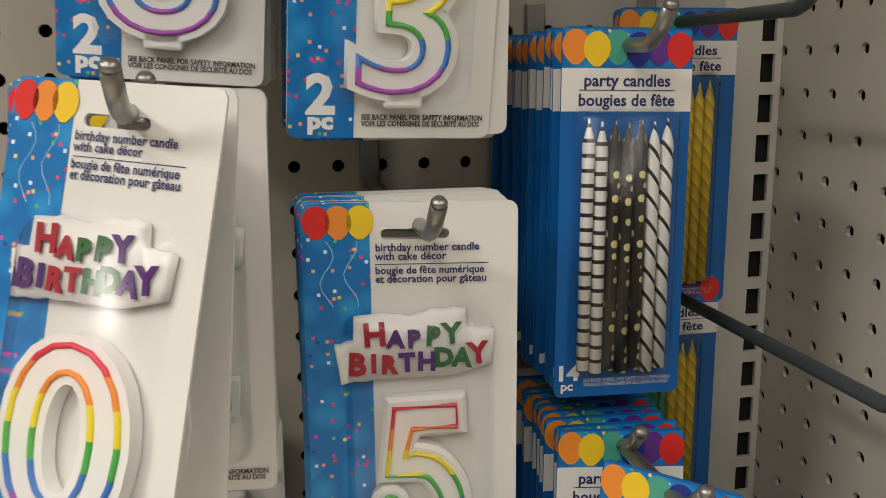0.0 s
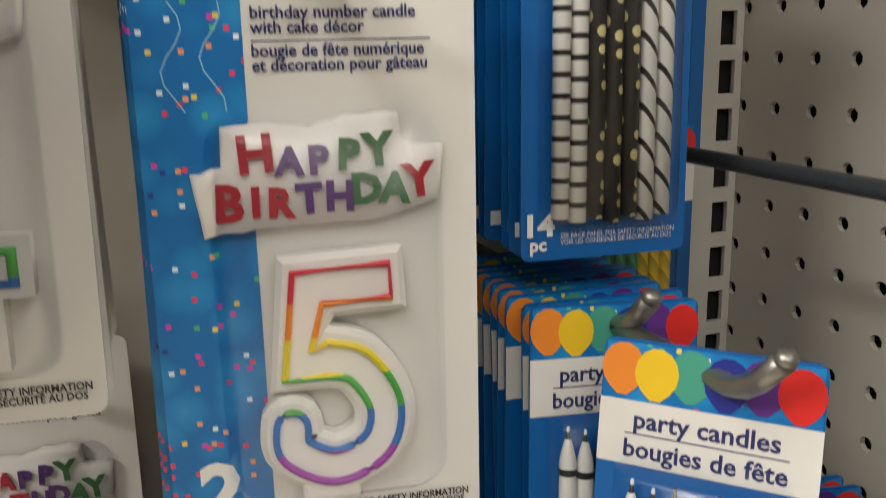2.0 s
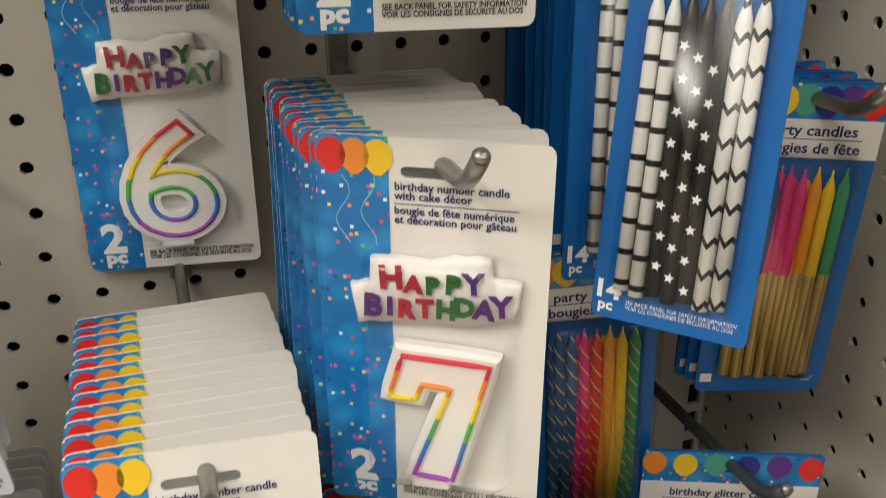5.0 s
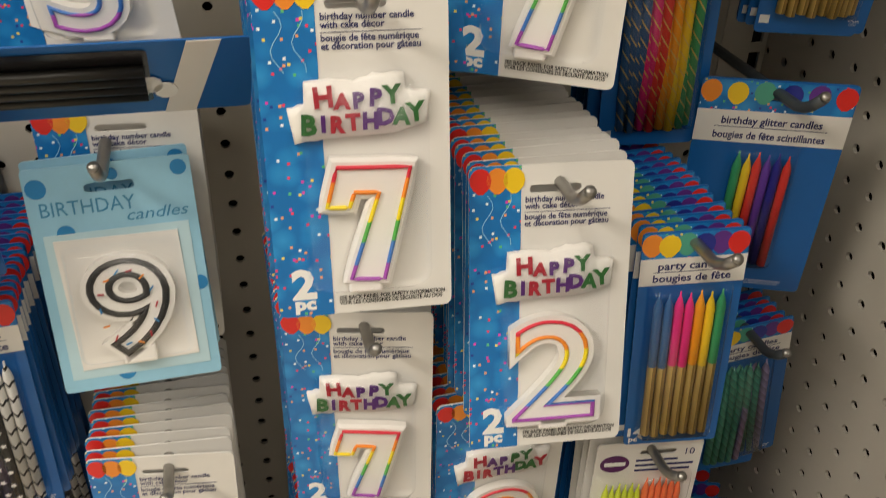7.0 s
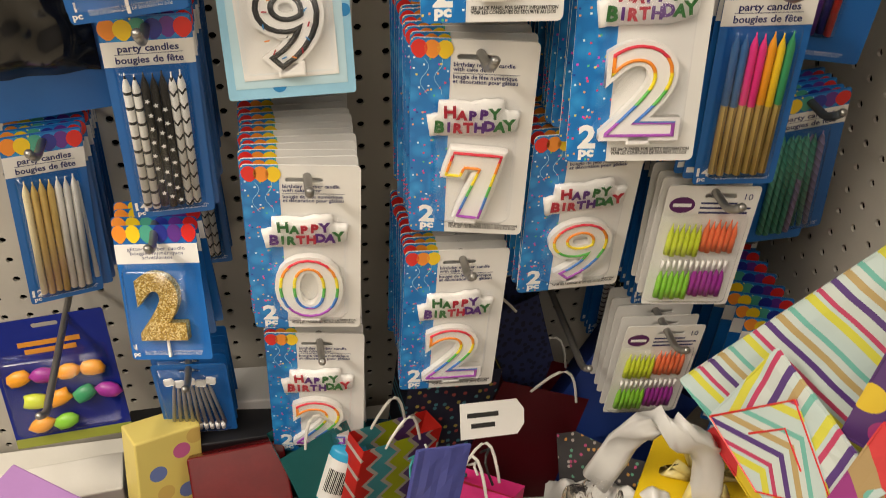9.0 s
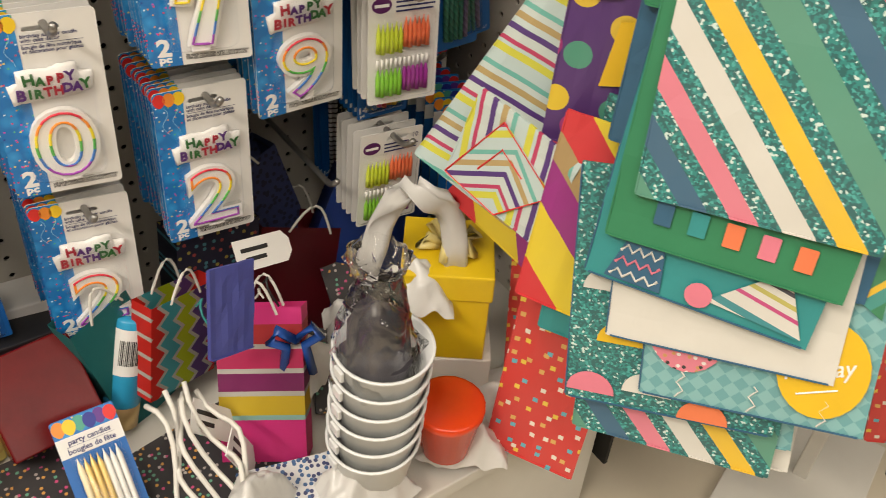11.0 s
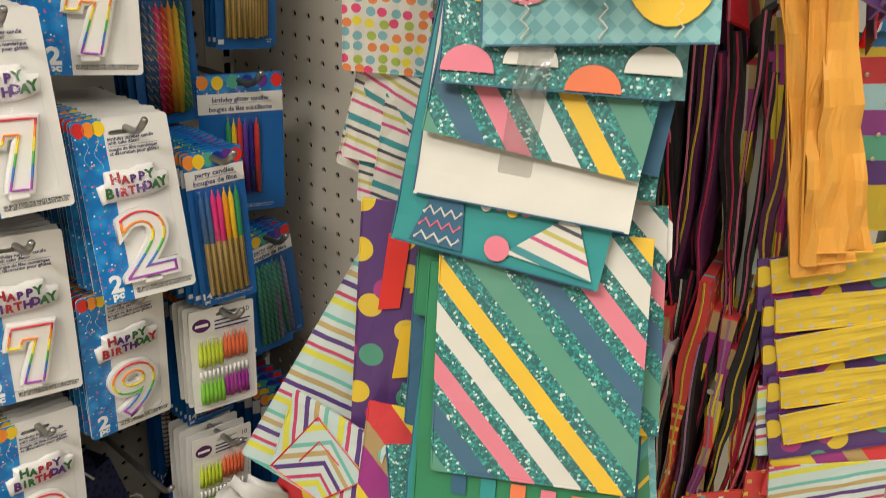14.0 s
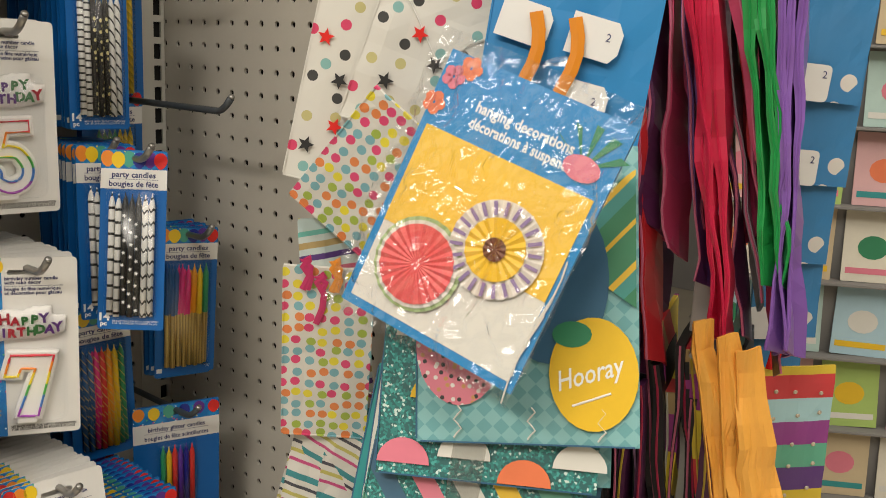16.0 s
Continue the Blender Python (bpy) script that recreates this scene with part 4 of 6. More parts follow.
stack(cake_number_card, -0.500, -0.131, 0.928, -16, -1, -1, 1, 0.01)
for k in range(9):
    number_card(pose(-0.492, -0.112 + 0.0095 * k, 0.941 + 0.001 * (k % 2), 0, 1, -3), "9", k == 0, 1, "number candle cards")
stack(neon_card, -0.178, -0.222, 0.711, -4, 2, -7, 3, 0.012, slot=0.009)
for k in range(8):
    candle_pack(pose(-0.172, -0.175 + 0.010 * k, 0.712, 0, 0, -2), TWIST, group="slim candle packs", label=L_TWIST, front=k == 0)
stack(neon_card, -0.178, -0.207, 0.541, 0, 3, -4, 4, 0.014, slot=0.009)
stack(lambda m, fr: glitter_number(m, "2", fr), -0.622, -0.131, 0.653, -23, -7, -15, 3, 0.012, slot=0.010)
stack(lambda m, fr: glitter_number(m, "2", fr), -0.603, -0.187, 0.982, -1, -4, 5, 3, 0.012, slot=0.010)
stack(pick_pack, -0.622, -0.118, 0.470, 0, 0, -6, 4, 0.012, slot=0.008)
figure_set(pose(-0.757, -0.060, 0.500, -24, -6, -2))
hook(-0.735, 0.50, -0.19)
hook(-0.251, 0.490, -0.205)
packs(GOLDS, -0.060, -0.090, 0.560, 0, 0, -8, 6, L_GOLD)
for k in range(9):
    candle_pack(pose(-0.070, -0.235 + 0.018 * k, 0.540, 0, 0, -20), GOLDS, group="slim candle packs", label=L_GOLD, front=False)
packs(POLKA, -0.160, -0.065, 0.560, 0, 0, 0, 2, L_POLKA)
packs(STAR, -0.602, -0.040, 0.700, 0, 0, 0, 2, L_STAR)

# the pack that hangs on its side, seen from below, and the black one beside it
lace = thing("lace_candle_pack", pose(-0.491, -0.163, 0.976, 39, 2, 2), "blue pack with black candles and white lace trim hanging askew", "candle pack")
part("card", plate(rounded(0.15, 0.070, 0.003, 3), -0.0005, 0.0005), BLUE_CARD, lace)
part("window", plate(rounded(0.095, 0.050, 0.003, 3, -0.022, 0.004), -0.0012, -0.0008), paint("black_satin", (0.01, 0.01, 0.012), 0.2), lace)
part("title_strip", plate([(0.030, -0.035), (0.046, -0.035), (0.060, 0.035), (0.044, 0.035)], -0.0012, -0.0008), WHITE_CARD, lace)
for k in range(5):
    part("lace_tooth", plate(ellipse(0.004 + 0.007 * k, -0.010 + 0.006 * (k % 2), 0.006, 0.008, 10), -0.0018, -0.0013), WHITE_INK, lace)
for k in range(4):
    part("candle", stick("black", 0.085, 0.003), None, lace, m=pose(-0.062, -0.004, -0.010 + 0.008 * k, 0, -90, 0))

garment = thing("black_foil_pack", pose(-0.708, -0.083, 0.936, -2, 1, 12), "black wrapped party item in a blue pouch", "party pack")
part("pouch", plate(rounded(0.15, 0.20, 0.004, 3, 0, -0.10), 0, 0.004), BLUE_CARD, garment)
bm = bmesh.new()
bmesh.ops.create_grid(bm, x_segments=22, y_segments=26, size=0.5, matrix=pose(0, -0.008, -0.088, 90) @ Matrix.Diagonal((0.135, 0.155, 1, 1)))
for v in bm.verts:
    p = v.co
    edge = min(0.0675 - abs(p.x), 0.0775 - abs(p.z + 0.088))
    v.co.y += 0.006 - 0.016 * min(1, edge / 0.02) + 0.010 * noise.noise(Vector((p.x * 45, 3, p.z * 40)))
part("black_wrap", bm, paint("black_film", (0.008, 0.008, 0.009), 0.16, var=0.4), garment, "crumpled glossy black film", True)


# ---- gift bags ----
def stripes(name, cols, period, angle, glitter=(), rough=0.5, loc=0.0, fold=None):
    """Printed stripes across the sheet; glitter lists the colours that sparkle."""
    if name in MATS:
        return MATS[name]
    m, nt, b = nodes_of(name, rough)
    v = coords(nt)
    sep = nt.nodes.new("ShaderNodeSeparateXYZ")
    link(nt, v, sep.inputs[0])
    across = sep.outputs[0] if fold is None else math_node(nt, "ABSOLUTE", math_node(nt, "SUBTRACT", sep.outputs[0], fold))
    s = math_node(nt, "ADD", math_node(nt, "MULTIPLY", across, math.cos(radians(angle)) / period), math_node(nt, "MULTIPLY", sep.outputs[2], math.sin(radians(angle)) / period))
    s = math_node(nt, "FRACT", math_node(nt, "ADD", s, 20.0 + loc))
    total = sum(w for _, w in cols)
    stops, at = [], 0.0
    for c, w in cols:
        stops.append((at / total, c))
        at += w
    col = ramp(nt, s, stops)
    if glitter:
        vo = node(nt, "ShaderNodeTexVoronoi", Scale=520.0)
        link(nt, v, vo.inputs["Vector"])
        sp = nt.nodes.new("ShaderNodeSeparateColor")
        link(nt, vo.outputs["Color"], sp.inputs[0])
        flags = ramp(nt, s, [(p, (1, 1, 1) if c in glitter else (0, 0, 0)) for p, c in stops])
        spark = ramp(nt, sp.outputs[0], [(0, (0.005, 0.11, 0.11)), (0.45, (0.01, 0.22, 0.20)), (0.78, (0.05, 0.38, 0.34)), (0.93, (0.6, 0.75, 0.7))])
        col = mix(nt, flags, col, spark)
    fz = relief(nt, b, 14, 0.25, 0.004)
    col = mix(nt, math_node(nt, "MULTIPLY", fz, 0.22), col, (0.25, 0.24, 0.22))
    link(nt, col, b.inputs["Base Color"])
    MATS[name] = m
    return m


def spots(name, base, cols, scale, radius, rough=0.5, rand=0.45, metric="EUCLIDEAN", keep=0.0):
    if name in MATS:
        return MATS[name]
    m, nt, b = nodes_of(name, rough)
    vo = node(nt, "ShaderNodeTexVoronoi", Scale=scale, Randomness=rand)
    vo.voronoi_dimensions = "2D"
    vo.distance = metric
    tc = nt.nodes.new("ShaderNodeTexCoord")
    sep0 = nt.nodes.new("ShaderNodeSeparateXYZ")
    com = nt.nodes.new("ShaderNodeCombineXYZ")
    link(nt, tc.outputs["Object"], sep0.inputs[0])
    link(nt, sep0.outputs[0], com.inputs[0])
    link(nt, sep0.outputs[2], com.inputs[1])
    link(nt, com.outputs[0], vo.inputs["Vector"])
    sep = nt.nodes.new("ShaderNodeSeparateColor")
    link(nt, vo.outputs["Color"], sep.inputs[0])
    tone = ramp(nt, sep.outputs[0], [(i / len(cols), c) for i, c in enumerate(cols)])
    f = math_node(nt, "LESS_THAN", vo.outputs["Distance"], radius)
    if keep:
        f = math_node(nt, "MULTIPLY", f, math_node(nt, "GREATER_THAN", sep.outputs[1], keep))
    fz = relief(nt, b, 14, 0.25, 0.004)
    col = mix(nt, f, base, tone)
    col = mix(nt, math_node(nt, "MULTIPLY", fz, 0.2), col, (0.25, 0.24, 0.22))
    link(nt, col, b.inputs["Base Color"])
    MATS[name] = m
    return m


TEAL, SEA, NAVY, PINK, SUN, CREAM, LEAFY = (0.03, 0.27, 0.27), (0.05, 0.30, 0.20), (0.035, 0.12, 0.21), (0.72, 0.20, 0.27), (0.80, 0.50, 0.02), (0.68, 0.66, 0.60), (0.03, 0.22, 0.10)
GLT = (0.01, 0.20, 0.19)
BOLD = stripes("bold_diagonal_print", [(NAVY, 1.0), (GLT, 0.8), (PINK, 1.0), (GLT, 0.8), (CREAM, 1.1), (GLT, 0.7), (SUN, 1.0), (GLT, 0.9), ((0.085, 0.29, 0.20), 1.4), (GLT, 0.9)], 0.148, 41, (GLT,), loc=-0.17)
GLITTER = stripes("teal_glitter", [(GLT, 1)], 0.2, 10, (GLT,))
PLAIN_TEAL = paint("teal_paper", TEAL, 0.5, var=0.12)
PLAIN_SEA = paint("green_paper", LEAFY, 0.5, var=0.12)
PLAIN_NAVY = paint("slate_paper", NAVY, 0.5, var=0.15)
PLAIN_WHITE = paint("white_paper", CREAM, 0.55, var=0.07)
PINKP = paint("pink_print", PINK, 0.5)
SUNP = paint("yellow_print", SUN, 0.5)
ORANGEP = paint("coral_print", (0.80, 0.20, 0.08), 0.5)
ARGYLE = spots("turquoise_diamond_print", (0.22, 0.47, 0.47), [(0.13, 0.36, 0.38)], 75, 0.48, rand=0.0, metric="MANHATTAN")
FINE = stripes("fine_stripe_print", [(CREAM, 2.2), ((0.55, 0.05, 0.2), 0.7), (CREAM, 1.2), ((0.5, 0.45, 0.1), 0.8), (CREAM, 1.2), ((0.04, 0.04, 0.06), 0.7), (CREAM, 1.2), ((0.02, 0.25, 0.28), 1.4)], 0.042, 78)
POLKAS = spots("bright_dot_print", CREAM, [(0.70, 0.04, 0.16), (0.78, 0.66, 0.02), (0.18, 0.42, 0.48), (0.35, 0.46, 0.05), (0.75, 0.22, 0.05)], 92, 0.38, rand=0.35)
SPARSE = spots("sparse_dot_print", CREAM, [(0.65, 0.03, 0.12), (0.02, 0.02, 0.02), (0.50, 0.45, 0.18), (0.2, 0.42, 0.40)], 42, 0.19, rand=0.75)
PURPLE = spots("purple_gold_dot_print", (0.075, 0.015, 0.16), [(0.78, 0.55, 0.02), (0.72, 0.50, 0.03), (0.06, 0.30, 0.2), (0.4, 0.02, 0.2)], 28, 0.33, rand=0.8)
SUNDOT = spots("yellow_silver_dot_print", (0.72, 0.50, 0.02), [(0.55, 0.47, 0.33)], 55, 0.14, rand=0.4)
SLANTS = [((0.55, 0.68, 0.66), 2.0), ((0.70, 0.68, 0.05), 1.2), ((0.55, 0.68, 0.66), 0.6), ((0.55, 0.03, 0.12), 0.7), ((0.62, 0.70, 0.66), 1.4), ((0.08, 0.02, 0.2), 0.9), ((0.60, 0.70, 0.68), 1.0), ((0.5, 0.36, 0.14), 1.0), ((0.62, 0.70, 0.66), 1.0), ((0.15, 0.5, 0.42), 0.8)]
BRIGHT = stripes("bright_slant_print", SLANTS, 0.062, 98)
BRIGHT_UP = stripes("bright_upright_print", SLANTS, 0.062, 12)
BRIGHT_FOLD = stripes("bright_chevron_print", SLANTS, 0.058, 52, fold=0.056)
FLAME = stripes("red_yellow_slant_print", [((0.70, 0.02, 0.03), 1.1), ((0.82, 0.62, 0.02), 1.5), ((0.33, 0.01, 0.22), 1.1), ((0.45, 0.30, 0.12), 0.7)], 0.12, 45)
FLECK = spots("red_fleck_print", (0.62, 0.03, 0.025), [(0.78, 0.55, 0.05), (0.7, 0.4, 0.1), (0.1, 0.4, 0.5), (0.75, 0.7, 0.6)], 62, 0.17, rand=0.9, metric="CHEBYCHEV")
GEMS = stripes("gem_band_print", [((0.70, 0.50, 0.02), 1.9), ((0.09, 0.02, 0.18), 1.0), ((0.10, 0.40, 0.26), 1.0), ((0.27, 0.03, 0.24), 1.0), ((0.38, 0.62, 0.66), 1.0), ((0.62, 0.02, 0.03), 1.0)], 0.200, 90)


def sheet_bag(name, m, w, h, material, label, thick=0.003, bend=0.6, gusset=None):
    """A gift bag pressed flat: front and back leaves, a folded gusset line and a base flap. Origin at its bottom left corner."""
    ob = thing(name, m, label, "gift bag", "hanging gift bags")
    rnd = random.Random(int(w * 10000 + h * 777))
    bm = bmesh.new()
    nx, nz = 8, 10
    for y, f in ((-thick / 2, 1), (thick / 2, -1)):
        grid = [[bm.verts.new((w * i / nx, y + 0.0020 * noise.noise(Vector((i * 0.6, j * 0.5, w * 90))), h * j / nz)) for i in range(nx + 1)] for j in range(nz + 1)]
        for j in range(nz):
            for i in range(nx):
                q = (grid[j][i], grid[j][i + 1], grid[j + 1][i + 1], grid[j + 1][i])
                bm.faces.new(q if f > 0 else q[::-1])
        if f > 0:
            first = grid
    rim = lambda g: [g[0][i] for i in range(nx + 1)] + [g[j][nx] for j in range(1, nz + 1)] + [g[nz][i] for i in range(nx - 1, -1, -1)] + [g[j][0] for j in range(nz - 1, 0, -1)]
    a, b = rim(first), rim(grid)
    for i in range(len(a)):
        bm.faces.new((a[i], b[i], b[(i + 1) % len(a)], a[(i + 1) % len(a)]))
    part("body", bm, material, ob)
    part("gusset", box(0.0012, thick * 1.8, h * 0.98, 0.0, 0.0005, h / 2), gusset or material, ob, "folded side gusset")
    part("base_flap", box(w * 0.96, 0.0012, 0.0012, w / 2, -thick / 2 - 0.0008, 0.0006), gusset or material, ob)
    return ob


def at_plane(px, py, rz, u, z, off, ry=0.0):
    c, s = math.cos(radians(rz)), math.sin(radians(rz))
    return pose(px + u * c + off * s, py + u * s - off * c, z, 0, ry, rz)


def zig(x0, x1, z, amp, n, r):
    return tube([(x0 + (x1 - x0) * k / n, 0, z + amp * (1 if k % 2 else -1)) for k in range(n + 1)], r, 4)


def main_bag(kind, m, w, h):
    if kind == "bold":
        return sheet_bag("gift_bag", m, w, h, BOLD, "flat gift bag with bold teal glitter diagonal stripes")
    if kind == "white":
        ob = sheet_bag("gift_bag", m, w, h, PLAIN_WHITE, "flat gift bag with a plain white base panel", gusset=PLAIN_NAVY)
        for x, c in ((0.022, SUNP), (0.045, ORANGEP), (0.072, PLAIN_SEA), (0.115, PLAIN_NAVY)):
            part("print_patch", plate(ellipse(x, 0.056, 0.010, 0.007, 10), -0.0042, -0.0038), c, ob)
        return ob
    if kind == "half":
        ob = sheet_bag("gift_bag", m, w, h, GLITTER, "flat teal glitter gift bag with half-moon print", gusset=PLAIN_NAVY)
        for k, (x, z2, c) in enumerate(((0.022, 0.010, PINKP), (0.070, 0.018, PLAIN_WHITE), (0.118, 0.002, ORANGEP), (0.160, 0.018, PLAIN_WHITE), (0.045, 0.062, SUNP), (0.100, 0.060, PLAIN_NAVY), (0.150, 0.064, PINKP), (0.030, 0.110, PLAIN_WHITE), (0.085, 0.108, PINKP))):
            moon = [(x + 0.021 * math.cos(math.pi * i / 12), z2 + 0.020 * math.sin(math.pi * i / 12)) for i in range(13)]
            part("half_moon", plate(moon, -0.0042, -0.0036), c, ob)
        return ob
    if kind == "hat":
        ob = sheet_bag("gift_bag", m, w, h, PLAIN_TEAL, "flat teal gift bag with party hat print", gusset=PLAIN_NAVY)
        part("dark_hat", plate([(0.016, 0.004), (0.062, 0.004), (0.056, 0.044), (0.028, 0.044)], -0.0042, -0.0036), PLAIN_NAVY, ob)
        for i, (z2, c) in enumerate(((0.010, PLAIN_WHITE), (0.021, PINKP), (0.032, PLAIN_WHITE))):
            part("zigzag", zig(0.020 + i * 0.002, 0.058 - i * 0.001, z2, 0.003, 7, 0.0013), c, ob, m=pose(0, -0.0044, 0))
        part("striped_hat", plate([(0.096, 0.012), (0.170, 0.006), (0.146, 0.058)], -0.0042, -0.0036), FINE, ob)
        part("pompom", plate(ellipse(0.090, 0.014, 0.0105, 0.0105, 16), -0.0046, -0.0040), PINKP, ob)
        for k in range(4):
            part("confetti_dot", plate(ellipse(0.074 + 0.011 * k, 0.046 + 0.003 * (k % 2), 0.0048, 0.0048, 10), -0.0042, -0.0036), (PLAIN_WHITE, ORANGEP, SUNP, PINKP)[k], ob)
        return ob
    if kind == "green":
        ob = sheet_bag("gift_bag", m, w, h, PLAIN_SEA, "flat green gift bag with small bunting print")
        for k, c in enumerate((PLAIN_NAVY, PLAIN_TEAL, ORANGEP, PINKP, ORANGEP)):
            part("bunting", plate(rounded(0.013, 0.019, 0.0008, 2, 0.040 + 0.026 * k, 0.030 - 0.001 * k), -0.0042, -0.0036), c, ob)
        return ob
    ob = sheet_bag("gift_bag", m, w, h, ARGYLE, "flat turquoise gift bag with three balloons and Hooray wording", gusset=PLAIN_NAVY)
    part("balloon", plate(ellipse(0.034, 0.075, 0.034, 0.046, 24), -0.0042, -0.0036), spots("pink_dot_print", PINK, [(0.02, 0.02, 0.02), (0.8, 0.75, 0.7), (0.6, 0.3, 0.1)], 150, 0.25, rand=0.8), ob, "pink dotted balloon print")
    part("balloon", plate(ellipse(0.105, 0.128, 0.044, 0.066, 28), -0.0047, -0.0043), PLAIN_NAVY, ob, "slate blue balloon print")
    part("balloon", plate(ellipse(0.137, 0.055, 0.0335, 0.043, 26), -0.0053, -0.0048), SUNP, ob, "yellow balloon print")
    part("balloon", plate([(0.169, 0.105 + 0.105 * k / 10) if k <= 10 else (0.169 - 0.048 * math.sin(math.pi * (k - 10) / 12), 0.210 - 0.105 * (k - 10) / 12) for k in range(22)], -0.0044, -0.0041), stripes("green_gold_stripe_print", [(LEAFY, 2.4), (SUN, 0.6), ((0.05, 0.30, 0.26), 1.2), (LEAFY, 1.6), (SUN, 0.4)], 0.05, -45), ob, "green balloon print with gold stripes")
    part("overlap", plate(ellipse(0.121, 0.085, 0.015, 0.010, 16), -0.0058, -0.0055), PLAIN_SEA, ob)
    words("Hooray", 0.021, WHITE_INK, ob, 0.111, 0.044, y=-0.0058, shear=0.35, width=0.053, offset=0.0002, name="wording").matrix_basis = pose(0.111, -0.0058, 0.042, 0, -16, 0)
    part("underline", tube([(0.121, -0.0058, 0.031), (0.150, -0.0058, 0.041)], 0.0009, 4), WHITE_INK, ob)
    for x in (0.033, 0.090, 0.143):
        part("string", tube([(x + 0.003 * math.sin(k * 1.6), -0.0048, 0.029 - 0.0035 * k) for k in range(8)], 0.0007, 4), PLAIN_WHITE, ob)
    return ob


LAYERS = [("bold", -0.1880, -0.5450, 0.4120, -14, -6, -57, 0.174, 0.215), ("half", -0.2021, -0.5404, 0.4575, -14, -8.4, -54.7, 0.175, 0.218), ("hooray", -0.1684, -0.5900, 0.4905, -14, -8.8, -56.3, 0.175, 0.237),
          ("white", -0.1849, -0.5544, 0.5371, -14, -7.2, -57.2, 0.177, 0.220), ("hat", -0.1950, -0.5256, 0.5914, -14, 0.7, -60.9, 0.176, 0.217), ("green", -0.1885, -0.5328, 0.6316, -14, -1.6, -60.2, 0.177, 0.222),
          ("bold", -0.1788, -0.5440, 0.6730, -14, -3.2, -59.7, 0.173, 0.215), ("hat", -0.1690, -0.4776, 0.8673, -13.9, 5.9, -63.9, 0.176, 0.214), ("white", -0.1579, -0.4915, 0.9083, -13.9, 2.9, -63.6, 0.176, 0.214),
          ("bold", -0.1533, -0.4949, 0.9611, -14, 6.7, -63.4, 0.174, 0.218), ("half", -0.1519, -0.5087, 1.0014, -13.9, -0.3, -58.9, 0.174, 0.215), ("hooray", -0.1353, -0.5364, 1.0314, -14, -5.2, -60.6, 0.171, 0.228)]
TUCKED = {0: ("white", 0.016, -0.01), 1: ("hooray", 0.018, -0.03), 3: ("plain_navy", 0.014, 0.012), 4: ("argyle", 0.014, 0.030), 5: ("plain_navy", 0.016, -0.01), 6: ("bold", 0.016, 0.040), 7: ("plain_navy", 0.013, 0.0), 8: ("half", 0.014, 0.02), 9: ("plain_navy", 0.013, 0.0), 10: ("argyle", 0.012, -0.004)}
SHEETS = {"plain_navy": PLAIN_NAVY, "argyle": ARGYLE, "bold": BOLD, "half": GLITTER, "white": PLAIN_WHITE, "hooray": ARGYLE}
for k, (kind, x, y, z, rx, ry, rz, w, h) in enumerate(LAYERS):
    main_bag(kind, pose(x, y, z, rx, ry, rz), w, h)
    if k in TUCKED:
        tone, du, dz = TUCKED[k]
        sheet_bag("gift_bag", pose(x, y, z, rx, ry, rz) @ pose(du, 0.022, dz, 0, -2, 0), w, h * 0.9, SHEETS[tone], "flat folded gift bag in teal and slate tones")
# bags whose edges show along the strip's inner side
for x, y, z, w, h, tone in ((-0.178, -0.505, 0.800, 0.10, 0.16, PLAIN_SEA), (-0.186, -0.505, 0.690, 0.10, 0.16, PLAIN_NAVY), (-0.180, -0.485, 0.560, 0.10, 0.15, GLITTER), (-0.200, -0.480, 0.470, 0.10, 0.16, PLAIN_TEAL), (-0.134, -0.486, 0.985, 0.10, 0.18, PLAIN_NAVY), (-0.124, -0.500, 1.100, 0.10, 0.16, ARGYLE)):
    sheet_bag("gift_bag", pose(x, y, z, -8, 0, -62) @ pose(0, 0.030, 0), w, h, tone, "flat folded gift bag in teal and slate tones")

# clear strip that carries the bags, with a band of tape
strip = thing("hang_strip", pose(-0.1533, -0.4949, 0.9611, -14, 4, -62) @ pose(0.082, -0.022, -0.02), "clear plastic merchandising strip holding the bags", "hang strip")
cl = part("band", plate(rounded(0.026, 0.28, 0.002, 2, 0, 0.14), 0, 0.0006), clear_plastic("tape", 0.3, (0.86, 0.86, 0.84), 0.25, 0.10), strip)
cl.visible_shadow = False
strip2 = copy_thing(strip, pose(-0.1353, -0.5364, 1.0314, -14, 0, -60.6) @ pose(0.080, -0.004, 0.300))

# hanging decoration packet
deco = thing("decoration_packet", pose(-0.1196, -0.5423, 1.3318, -13, 18, -78), "blue packet of paper fan hanging decorations in shiny film", "party pack")
W, H = 0.1475, 0.200
BORDER = paint("azure_card", (0.02, 0.24, 0.55), 0.35)
part("card", plate([(0, 0), (W, 0), (W, -H), (0, -H)], -0.004, 0.0), BORDER, deco)
part("panel", plate([(0.006, -0.056), (W - 0.006, -0.056), (W - 0.006, -H + 0.007), (0.006, -H + 0.007)], -0.0048, -0.0042), PLAIN_WHITE, deco)
part("panel_top", plate([(0.006, -0.056), (W - 0.006, -0.056), (W - 0.006, -0.132), (0.006, -0.132)], -0.0054, -0.0050), paint("sunny_panel", (0.83, 0.52, 0.05), 0.5), deco)
words("hanging decorations", 0.011, WHITE_INK, deco, 0.036, -0.034, y=-0.0045, width=0.078, offset=0.0003, name="title")
words("décorations à suspendre", 0.011, WHITE_INK, deco, 0.036, -0.046, y=-0.0045, width=0.086, offset=0.0003, name="title")
